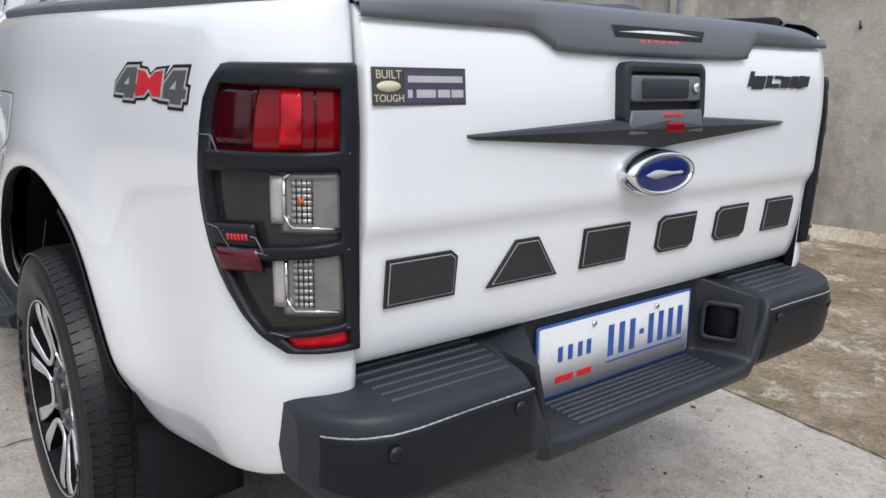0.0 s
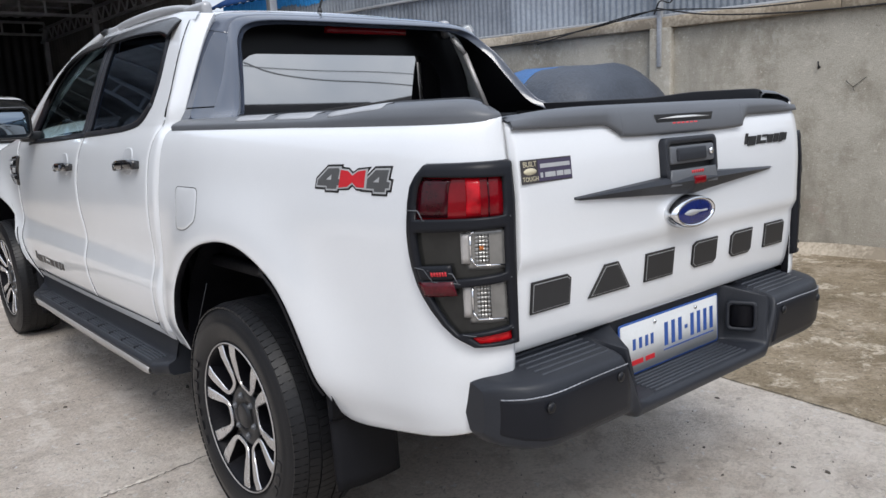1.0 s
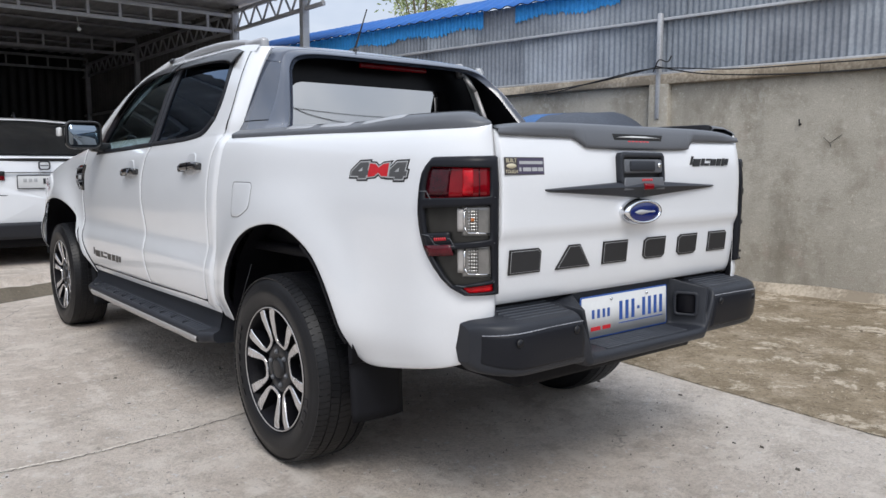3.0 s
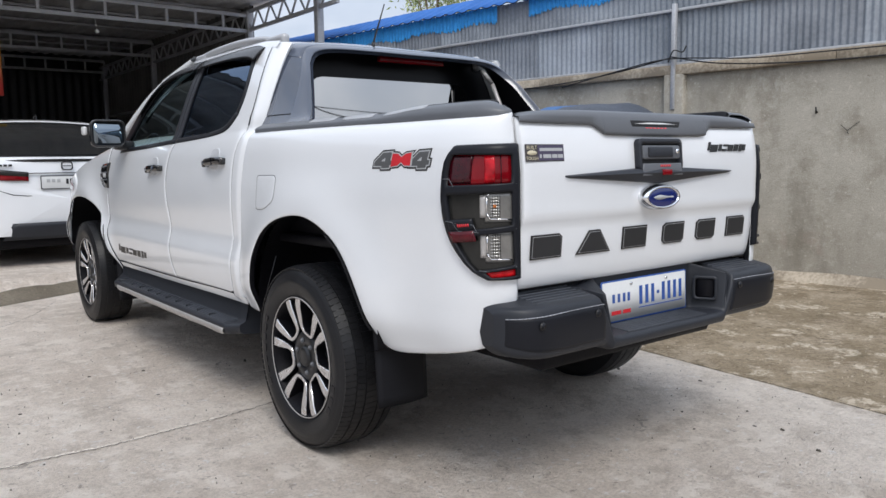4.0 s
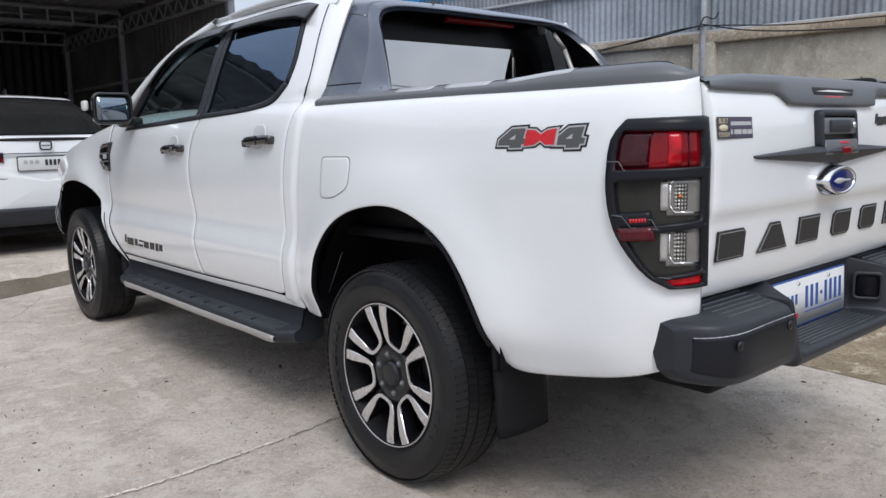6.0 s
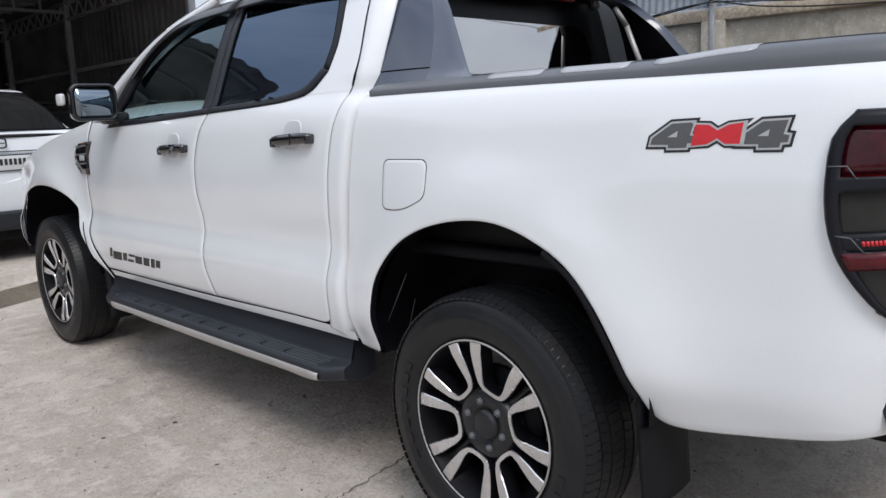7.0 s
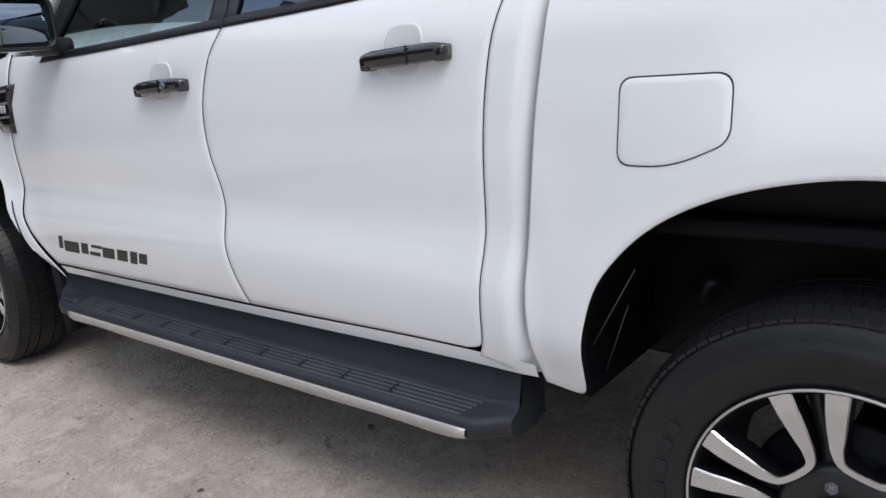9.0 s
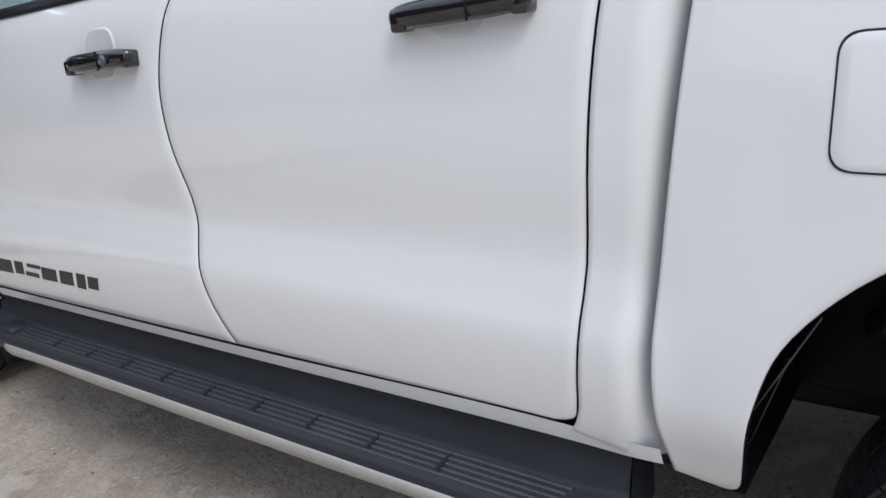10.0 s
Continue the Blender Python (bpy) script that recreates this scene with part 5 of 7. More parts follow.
for x, z in cb:
    e = 0.018 * (abs(x) / 0.643) ** 6
    col = [on_gate(x, z, 0.002), on_gate(x, z + 0.001, 0.012), on_gate(x, z + 0.010, 0.016)]
    col += [(x, -1.012 + e, max(z + 0.016, 1.262)), (x, -1.004 + e, 1.278 - e), (x, -0.985 + e, 1.287 - e), (x, -0.94, 1.283 - e), (x, -0.88, 1.278 - e), (x, -0.875, 1.26)]
    rows_.append(col)
part("gate_cap", sheet(np.array(rows_), (0, -1, 0.3), flange=0), GREY_PLASTIC, tailgate, "dark grey plastic cap along the gate's top")
part("cap_badge", prism([(-0.136, 0.023), (0.136, 0.023), (0.118, -0.023), (-0.118, -0.023)], 0.002, pose(-0.016, -1.0160, 1.234, 88), 0.0008), DECAL_BLACK, tailgate, "black badge plate with a pale flash and red strip")
part("badge_flash", prism([(-0.122, 0.010), (0.122, 0.010), (0.04, 0.015), (-0.04, 0.015)], 0.0008, pose(-0.016, -1.0184, 1.236, 88)), PLATE_WHITE, tailgate)
for k in range(6):
    part("badge_mark", prism([(-0.0075, -0.009), (0.0075, -0.009), (0.0075, 0.006), (-0.0075, 0.006)], 0.0008, pose(-0.066 + 0.020 * k, -1.0184, 1.229, 88)), RED_MARK, tailgate)


def rounded(w, h, r, n=6):
    """Outline of a rounded rectangle round its centre."""
    out = []
    for cx, cy, a0 in ((w / 2 - r, h / 2 - r, 0), (-w / 2 + r, h / 2 - r, 90), (-w / 2 + r, -h / 2 + r, 180), (w / 2 - r, -h / 2 + r, 270)):
        for k in range(n + 1):
            a = math.radians(a0 + 90 * k / n)
            out.append((cx + r * math.cos(a), cy + r * math.sin(a)))
    return out


def ring_prism(outer, inner, depth, m, bevel=0.002):
    """A frame between two outlines of the same number of points."""
    bm = bmesh.new()
    lay = []
    for pts, z in ((outer, 0), (outer, depth - bevel), ([(x * 0.985, y * 0.975) for x, y in outer], depth), ([(x * 1.01, y * 1.02) for x, y in inner], depth), (inner, depth - bevel), (inner, 0)):
        lay.append([bm.verts.new((x, y, z)) for x, y in pts])
    n = len(outer)
    for a, b in zip(lay, lay[1:]):
        for k in range(n):
            bm.faces.new((a[k], a[(k + 1) % n], b[(k + 1) % n], b[k]))
    bmesh.ops.recalc_face_normals(bm, faces=list(bm.faces))
    bmesh.ops.transform(bm, matrix=m, verts=bm.verts)
    return bm


# release handle in its bezel, with the long blade below
hm = gate_matrix(-0.012, 1.140, 0.0)
part("handle_bezel", ring_prism(rounded(0.240, 0.108, 0.018), rounded(0.212, 0.074, 0.012), 0.022, hm @ pose(0, 0.002, 0)), BLACK_PLASTIC, tailgate, "black plastic handle surround")
part("handle_recess", prism(rounded(0.23, 0.10, 0.012), 0.006, hm, 0.001), DECAL_BLACK, tailgate)
handle = part("gate_handle", prism(rounded(0.205, 0.046, 0.008), 0.016, hm @ pose(0.002, 0.010, 0.006), 0.004), GREY_PLASTIC, tailgate, "dark grey pull handle")
part("handle_grip", prism(rounded(0.135, 0.034, 0.006), 0.006, hm @ pose(-0.008, 0.010, 0.022), 0.003), BLACK_PLASTIC, handle)
lk = bmesh.new()
bmesh.ops.create_cone(lk, cap_ends=True, segments=20, radius1=0.009, radius2=0.008, depth=0.006, matrix=hm @ pose(0.083, 0.012, 0.026))
part("lock", lk, CHROME, handle, "small round lock cylinder")
part("handle_plate", prism([(-0.112, -0.030), (0.112, -0.030), (0.104, 0.012), (-0.104, 0.012)], 0.026, hm @ pose(0, -0.040, 0), 0.004), GREY_PLASTIC, tailgate)
blade = bmesh.new()
for sx in (-1, 1):
    n = 24
    prev = None
    for k in range(n + 1):
        f = k / n
        x = -0.012 + sx * 0.456 * f
        top = 1.104 - 0.022 * f
        bot = 1.044 + 0.030 * f ** 0.9
        if f > 0.96:
            bot += 0.003
        d = 0.026 * (1 - f) ** 0.7 + 0.008
        mid = top - (top - bot) * 0.36
        ring = [blade.verts.new(on_gate(x, top, 0)), blade.verts.new(on_gate(x, top - 0.002, d * 0.7)), blade.verts.new(on_gate(x, mid, d)), blade.verts.new(on_gate(x, bot + 0.002, d * 0.55)), blade.verts.new(on_gate(x, bot, 0))]
        if prev:
            for j in range(4):
                blade.faces.new((prev[j], prev[j + 1], ring[j + 1], ring[j]))
        else:
            pass
        prev = ring
    blade.faces.new(prev)
bmesh.ops.remove_doubles(blade, verts=blade.verts, dist=0.0002)
bmesh.ops.recalc_face_normals(blade, faces=list(blade.faces))
part("blade_trim", blade, BLACK_PLASTIC, tailgate, "long black plastic blade under the handle", smooth=False)
part("camera_window", prism(rounded(0.052, 0.020, 0.005), 0.010, gate_matrix(0.003, 1.083, 0.026), 0.003), RED_LENS, tailgate, "small dark red lens")
for k in range(6):
    part("handle_mark", prism([(-0.004, -0.004), (0.004, -0.004), (0.004, 0.004), (-0.004, 0.004)], 0.0008, gate_matrix(-0.024 + 0.010 * k, 1.105, 0.0262)), RED_MARK, tailgate)

# oval badge
em = gate_matrix(-0.012, 0.998, 0.0)
badge = bmesh.new()
for rx, rz, z0, z1 in ((0.094, 0.040, 0.0, 0.022),):
    prev = None
    for k, (f, z) in enumerate(((1.08, 0.0), (1.05, 0.018), (1.0, 0.031), (0.95, 0.034), (0.89, 0.033), (0.87, 0.029))):
        ring = [badge.verts.new((rx * f * math.cos(a), rz * (f - (1 - f) * 0.6) * math.sin(a), z)) for a in np.linspace(0, 2 * math.pi, 48, endpoint=False)]
        if prev:
            for j in range(48):
                badge.faces.new((prev[j], prev[(j + 1) % 48], ring[(j + 1) % 48], ring[j]))
        prev = ring
bmesh.ops.recalc_face_normals(badge, faces=list(badge.faces))
bmesh.ops.transform(badge, matrix=em, verts=badge.verts)
oval = part("oval_badge", badge, CHROME, tailgate, "chrome-rimmed blue oval badge")
part("badge_field", prism([(0.081 * math.cos(a), 0.033 * math.sin(a)) for a in np.linspace(0, 2 * math.pi, 40, endpoint=False)], 0.031, em, 0.003), BLUE_BADGE, oval, "dark blue oval field")
part("badge_emblem", prism([(0.056 * math.cos(a), (0.006 + 0.003 * math.cos(3 * a)) * math.sin(a)) for a in np.linspace(0, 2 * math.pi, 36, endpoint=False)], 0.0010, em @ pose(0, 0, 0.0308)), DECAL_SILVER, oval, "pale flat emblem")

# six large raised marks under the crease: plain dark shapes with a pale inner line
SHAPES = {
    "block": [(-0.5, -0.5), (-0.5, 0.5), (0.40, 0.5), (0.5, 0.36), (0.5, -0.5)],
    "wedge": [(-0.5, -0.5), (-0.16, 0.5), (0.16, 0.5), (0.5, -0.5)],
    "slab": [(-0.5, -0.5), (-0.5, 0.5), (0.5, 0.5), (0.5, -0.5)],
    "bar": [(-0.5, -0.34), (-0.5, 0.36), (-0.36, 0.5), (0.5, 0.5), (0.5, -0.36), (0.38, -0.5), (-0.36, -0.5)],
}


def inset(poly, d):
    """The outline drawn in by d on every side (corners mitred); the outline runs clockwise."""
    out = []
    for k in range(len(poly)):
        a, b, c = (Vector(poly[(k + q) % len(poly)]) for q in (-1, 0, 1))
        u, v = (b - a).normalized(), (c - b).normalized()
        n1, n2 = Vector((u.y, -u.x)), Vector((v.y, -v.x))
        m_ = (n1 + n2) / max(0.25, 1 + n1.dot(n2))
        out.append(tuple(b + m_ * d))
    return out


for x0, x1, shape in ((-0.601, -0.466, "block"), (-0.400, -0.234, "wedge"), (-0.174, -0.045, "slab"), (0.046, 0.172, "bar"), (0.248, 0.370, "bar"), (0.450, 0.574, "block")):
    w, h, xc = x1 - x0, 0.076, (x0 + x1) / 2
    outline = [(x * w, y * h) for x, y in SHAPES[shape]]
    m = gate_matrix(xc, 0.866, 0.0005)
    mark = part("tailgate_mark", prism(outline, 0.004, m, 0.0006), DECAL_BLACK, tailgate, "raised black block mark with grey inner line", smooth=False)
    part("mark_line", prism(inset(outline, 0.0050), 0.0006, m @ pose(0, 0, 0.0041)), DECAL_SILVER, mark, smooth=False)
    part("mark_face", prism(inset(outline, 0.0064), 0.0006, m @ pose(0, 0, 0.0049)), DECAL_GREY, mark, smooth=False)

# sticker on the gate
st = gate_matrix(-0.553, 1.152, 0.0006)
stk = part("sticker", prism([(-0.082, -0.026), (0.082, -0.026), (0.082, 0.026), (-0.082, 0.026)], 0.0012, st, 0.0003), STICKER, tailgate, "dark rectangular sticker with cream lettering", smooth=False)
part("sticker_field", prism([(-0.030, -0.023), (0.080, -0.023), (0.080, 0.023), (-0.030, 0.023)], 0.0006, st @ pose(0, 0, 0.0014)), STICKER_VIOLET, stk, smooth=False)
lettering("sticker_text", "BUILT", 0.0165, CREAM, st @ pose(-0.055, 0.0155, 0.0018), stk, 0.0002)
lettering("sticker_text", "TOUGH", 0.0140, CREAM, st @ pose(-0.055, -0.0165, 0.0018), stk, 0.0002)
part("sticker_oval", prism([(0.020 * math.cos(a), 0.0075 * math.sin(a)) for a in np.linspace(0, 2 * math.pi, 24, endpoint=False)], 0.0005, st @ pose(-0.055, 0, 0.0014)), CREAM, stk)
for x, y, w, h in ((0.026, 0.010, 0.098, 0.009), (-0.020, -0.010, 0.008, 0.011), (0.008, -0.010, 0.034, 0.011), (0.040, -0.010, 0.022, 0.011), (0.065, -0.010, 0.022, 0.011)):
    part("sticker_bar", prism([(x - w / 2, y - h / 2), (x + w / 2, y - h / 2), (x + w / 2, y + h / 2), (x - w / 2, y + h / 2)], 0.0005, st @ pose(0, 0, 0.002)), DECAL_SILVER, stk, smooth=False)


def slanted_marks(parent, place, n, w, h, mat):
    """A row of plain slanted strokes where a model name stands."""
    for k, (a0, a1, lo, hi) in enumerate(((0.0, 0.05, 0.1, 1.3), (0.07, 0.25, -0.1, 0.95), (0.28, 0.36, 0.0, 1.0), (0.38, 0.50, 0.0, 0.35), (0.40, 0.52, 0.72, 1.0), (0.53, 0.66, 0.0, 0.95), (0.69, 0.80, 0.0, 1.0), (0.83, 0.90, -0.05, 1.05), (0.92, 1.0, 0.1, 1.0))):
        sh = 0.012
        part("name_mark", place([(w * a0 + sh * lo, h * lo), (w * a1 + sh * lo, h * lo), (w * a1 + sh * hi, h * hi), (w * a0 + sh * hi, h * hi)], k), mat, parent, smooth=False)


slanted_marks(tailgate, lambda o, k: prism(o, 0.003, gate_matrix(0.29, 1.153, 0.0004), 0.0006), 8, 0.25, 0.026, DECAL_BLACK)


# ==== tail lamps with their guards ====
lamp_bottom = [(-0.930, 0.775), (-0.955, 0.772), (-1.0, 0.774), (-1.029, 0.776)]
lamp_top = [(-0.838, 1.178), (-0.88, 1.182), (-0.95, 1.183), (-1.029, 1.182)]
lamp_front = [(-0.930, 0.775), (-0.880, 0.806), (-0.842, 0.858), (-0.816, 0.918), (-0.804, 0.985), (-0.802, 1.06), (-0.808, 1.13), (-0.838, 1.178)]
lamp_inner = [(-1.029, 0.776), (-1.029, 0.90), (-1.029, 1.05), (-1.029, 1.182)]


def lamp_point(u, v, lift):
    c = coons(lamp_bottom, lamp_top, lamp_front, lamp_inner, np.array([u, min(1, u + 1e-3)]), np.array([v, min(1, v + 1e-3)]))[0, 0]
    p = np.array(side(*c))
    a, b = np.array(side(c[0] + 0.002, c[1])), np.array(side(c[0], c[1] + 0.002))
    n = np.cross(a - p, b - p)
    n /= np.linalg.norm(n)
    if n[0] + n[1] > 0:
        n = -n
    return p + n * lift


def lamp_patch(u0, u1, v0, v1, lift, nu=10, nv=10, flange=0.008, soft=0.002):
    us_, vv = np.linspace(u0, u1, nu), np.linspace(v0, v1, nv)
    gg = np.array([[lamp_point(u, v, lift) for v in vv] for u in us_])
    return sheet(gg, (-0.7, -0.7, 0), flange=flange, soft=soft, inward=-normals_to(gg, (-0.7, -0.7, 0)))


def lens_patch(s0, s1, z0, z1, lift, nu=10, nv=10, flange=0.006, soft=0.002):
    """A lens with upright edges, by its place on the flank."""
    gg = on_side(np.array([[(a, b) for b in np.linspace(z0, z1, nv)] for a in np.linspace(s0, s1, nu)]))
    n = normals_to(gg, (-0.7, -0.7, 0))
    return sheet(gg + n * lift, (-0.7, -0.7, 0), flange=flange, soft=soft, inward=-n)


def lens_line(pts, lift, r):
    bm = bmesh.new()
    c = [np.array(side(a, b)) + lift * np.array((-0.5, -0.85, 0)) for a, b in pts]
    for a, b in zip(c, c[1:]):
        rod(bm, a, b, r, 6)
    return bm


def normals_to(gg, out):
    n = np.cross(np.gradient(gg, axis=0), np.gradient(gg, axis=1))
    n /= np.linalg.norm(n, axis=2, keepdims=True) + 1e-9
    return -n if n[n.shape[0] // 2, n.shape[1] // 2] @ np.array(out) < 0 else n


def guard_mesh():
    """The guard as one moulding: a frame with four openings, proud of the lamp."""
    us_ = np.array([0, 0.02, 0.06, 0.085, 0.11, 0.2, 0.3, 0.36, 0.40, 0.5, 0.6, 0.7, 0.8, 0.88, 0.905, 0.95, 0.985, 1.0])
    vv = np.array([0, 0.012, 0.035, 0.048, 0.094, 0.105, 0.118, 0.13, 0.20, 0.28, 0.335, 0.36, 0.380, 0.394, 0.405, 0.42, 0.432, 0.50, 0.56, 0.62, 0.640, 0.652, 0.67, 0.694, 0.706, 0.78, 0.85, 0.908, 0.922, 0.95, 0.985, 1.0])
    opens = [(0.20, 0.88, 0.035, 0.105), (0.085, 0.88, 0.13, 0.394), (0.085, 0.88, 0.432, 0.652), (0.085, 0.88, 0.706, 0.908)]
    bm = bmesh.new()
    vs2, outs = {}, {}
    for i, u in enumerate(us_):
        for j, v in enumerate(vv):
            lift = 0.018 * min(1, 0.15 + u / 0.025, 0.15 + (1 - u) / 0.02, 0.15 + v / 0.015, 0.15 + (1 - v) / 0.02)
            vs2[i, j] = bm.verts.new(lamp_point(u, v, lift))
            outs[vs2[i, j]] = Vector(lamp_point(u, v, 1.0) - lamp_point(u, v, 0.0))
    for i in range(len(us_) - 1):
        for j in range(len(vv) - 1):
            uc, vc = (us_[i] + us_[i + 1]) / 2, (vv[j] + vv[j + 1]) / 2
            if not any(a < uc < b and c < vc < d for a, b, c, d in opens):
                bm.faces.new((vs2[i, j], vs2[i + 1, j], vs2[i + 1, j + 1], vs2[i, j + 1]))
    bmesh.ops.delete(bm, geom=[v for v in bm.verts if not v.link_faces], context="VERTS")
    bm.normal_update()
    f0 = list(bm.faces)[len(bm.faces) // 2]
    if f0.normal.dot(Vector((-0.7, -0.7, 0))) < 0:
        bmesh.ops.reverse_faces(bm, faces=list(bm.faces))
    bm.normal_update()
    # inner walls of the openings and the outer rim go back to the lamp
    rim = [e for e in bm.edges if len(e.link_faces) == 1]
    nrm = {v: outs[v] for e in rim for v in e.verts}
    r = bmesh.ops.extrude_edge_only(bm, edges=rim)
    for v in [x for x in r["geom"] if isinstance(x, bmesh.types.BMVert)]:
        near = min(nrm, key=lambda q: (q.co - v.co).length_squared)
        v.co -= nrm[near] * 0.016
    bmesh.ops.recalc_face_normals(bm, faces=list(bm.faces))
    return bm


def lamp_line(pts, lift, r=0.0012):
    bm = bmesh.new()
    c = [lamp_point(u, v, lift) for u, v in pts]
    for a, b in zip(c, c[1:]):
        rod(bm, a, b, r, 6)
    return bm


LAMP_RIB = material("lamp_rib", (0.40, 0.395, 0.38), 0.22, metal=0.5, vary=0.3, scale=40, fine=200)
AMBER = material("amber_bulb", (0.55, 0.16, 0.03), 0.3, vary=0.1)
for mir in (False, True):
    def put(name, bm, mat, parent, label=""):
        if mir:
            c = mirrored(bm)
            bm.free()
            bm = c
        return part(name, bm, mat, parent, label)
    lamp = put("tail_lamp", lamp_patch(0.03, 0.97, 0.02, 0.98, 0.004, 16, 24), SMOKE, truck, "tall tail lamp with red, smoked and clear lenses behind a black guard")
    put("red_lens", lamp_patch(0.07, 0.90, 0.70, 0.915, 0.008), RED_LENS, lamp, "red upper lens")
    put("lens_shade", lamp_patch(0.085, 0.36, 0.715, 0.90, 0.0105, 8, 8, 0.002, 0.001), RED_DEEP, lamp, "deep red inner part of the lens")
    put("lens_glow", lens_patch(-0.920, -0.950, 1.066, 1.146, 0.0112, 8, 6, 0.002, 0.001), RED_GLOW, lamp, "bright red segment of the lens")
    put("lens_rib", lens_patch(-0.966, -0.969, 1.064, 1.146, 0.0118, 3, 5, 0.002, 0.001), RED_DEEP, lamp)
    for z0, z1, sl in ((0.954, 1.034, -0.920), (0.834, 0.922, -0.920)):
        put("clear_lens", lens_patch(sl, -1.008, z0 - 0.004, z1 + 0.004, 0.008, 12, 12), CLEAR_LAMP, lamp, "clear lens with ribbed reflector")
        put("reflector_edge", lens_line([(sl - 0.012, z1), (sl - 0.004, z1 - 0.006), (sl - 0.004, z0 + 0.022), (sl - 0.014, z0 + 0.006), (-1.004, z0 + 0.004)], 0.0115, 0.0022), CHROME, lamp)
        put("reflector_wall", lens_patch(sl + 0.012, sl - 0.006, z0 + 0.010, z1 - 0.004, 0.0095, 4, 6, 0.003, 0.001), SILVER, lamp, "pale moulded reflector edge")
        for k in range(7):
            zz = z0 + 0.012 + (z1 - z0 - 0.020) * k / 7
            put("reflector_rib", lens_patch(sl - 0.016, sl - 0.046, zz, zz + 0.0066, 0.0105, 5, 3, 0.002, 0.001), LAMP_RIB, lamp)
        for k in range(4):
            put("reflector_rib", lens_line([(sl - 0.021 - 0.0075 * k, z0 + 0.012), (sl - 0.021 - 0.0075 * k, z1 - 0.006)], 0.0122, 0.0010), SMOKE, lamp)
    put("indicator_bulb", lens_patch(-0.945, -0.954, 0.993, 1.003, 0.0125, 4, 4, 0.003), AMBER, lamp, "amber bulb")
    put("lower_reflector", lamp_patch(0.16, 0.90, 0.032, 0.108, 0.008, 10, 4), RED_BRIGHT, lamp, "red lower reflector")
    guard = put("lamp_guard", guard_mesh(), GUARD, lamp, "satin black plastic lamp guard")
    put("guard_tab", lamp_patch(0.05, 0.37, 0.434, 0.505, 0.0192, 8, 5, 0.006), GUARD, guard, "raised tab of the guard")
    put("side_reflector", lamp_patch(0.045, 0.36, 0.356, 0.428, 0.0205, 8, 4, 0.006), RED_SIDE, guard, "dark red side reflector")
    for line in ([(0.02, 0.745), (0.12, 0.745), (0.17, 0.702), (0.93, 0.70)], [(0.05, 0.50), (0.13, 0.49), (0.18, 0.43), (0.40, 0.415), (0.37, 0.465), (0.16, 0.485)], [(0.40, 0.412), (0.92, 0.408)], [(0.16, 0.135), (0.28, 0.115), (0.88, 0.118)]):
        put("guard_line", lamp_line(line, 0.0185), GREY_PLASTIC, guard)
    for k in range(6):
        put("guard_mark", lamp_patch(0.185 + 0.024 * k, 0.203 + 0.024 * k, 0.456, 0.476, 0.0205, 3, 3, 0.001, 0.0003), RED_MARK, guard)


# ==== rear bumper ====
WING = [(-0.92, 0.722), (-0.94, 0.721), (-0.960, 0.718), (-1.035, 0.707), (-1.066, 0.701), (-1.086, 0.688), (-1.095, 0.648), (-1.092, 0.586), (-1.076, 0.540), (-1.0, 0.528)]
MIDDLE = [(-0.93, 0.738), (-0.955, 0.738), (-0.964, 0.715), (-0.968, 0.585), (-0.985, 0.568), (-1.068, 0.564), (-1.089, 0.557), (-1.094, 0.540), (-1.076, 0.520), (-1.0, 0.517)]
LEDGE = [(-0.93, 0.722), (-1.062, 0.703), (-1.083, 0.694), (-1.088, 0.600), (-1.090, 0.575), (-1.092, 0.564), (-1.093, 0.557), (-1.094, 0.540), (-1.076, 0.520), (-1.0, 0.517)]
wing_s, mid_s, ledge_s = spline(WING, 46), spline(MIDDLE, 46), spline(LEDGE, 46)
tips = 0.762 - 0.082 * (1 - np.sin(np.linspace(0.15, 1.0, 16) * math.pi / 2))
xs = np.concatenate([-tips[::-1], np.linspace(-0.66, -0.36, 13), np.linspace(-0.348, -0.310, 10), np.linspace(-0.306, -0.215, 16), np.linspace(-0.18, 0.18, 10), np.linspace(0.215, 0.306, 16), np.linspace(0.310, 0.348, 10), np.linspace(0.36, 0.66, 13), tips])
rows_ = []


def step_lean(x, z):
    """The walls of the middle step spread outwards towards the top."""
    a = abs(x)
    w = sstep(0.23, 0.325, a) * (1 - sstep(0.345, 0.56, a))
    return math.copysign(0.030 * min(1, max(0, (z - 0.548) / 0.14)) ** 1.2 * w, x)


def end_shift(x):
    return 0.026 * sstep(0.50, 0.75, -x)


for x in xs:
    k, f = sstep(0.345, 0.312, abs(x)), min(1, max(0, (abs(x) - 0.264) / 0.050))
    sec = wing_s * (1 - k) + (mid_s * (1 - f) + ledge_s * f) * k
    tip = min(1, max(0, (abs(x) - 0.52) / 0.255))
    col = []
    for y, z in sec:
        yy = -0.86 + (y + 0.86) * math.sqrt(max(0.0, 1 - 0.90 * tip ** 4.0)) if tip else y
        zz = z + tip ** 3.6 * float(np.interp(z, (0.52, 0.70), (0.036, -0.012))) + max(0, (tip - 0.8) / 0.15) ** 3 * float(np.interp(z, (0.52, 0.58, 0.67, 0.70), (0.024, 0.0, 0.0, -0.010)))
        col.append((x + step_lean(x, zz) + end_shift(x), yy, zz))
    rows_.append(col)
bumper = part("rear_bumper", sheet(np.array(rows_), (0, -1, 0), flange=0.0), BLACK_PLASTIC, truck, "textured black rear step bumper")
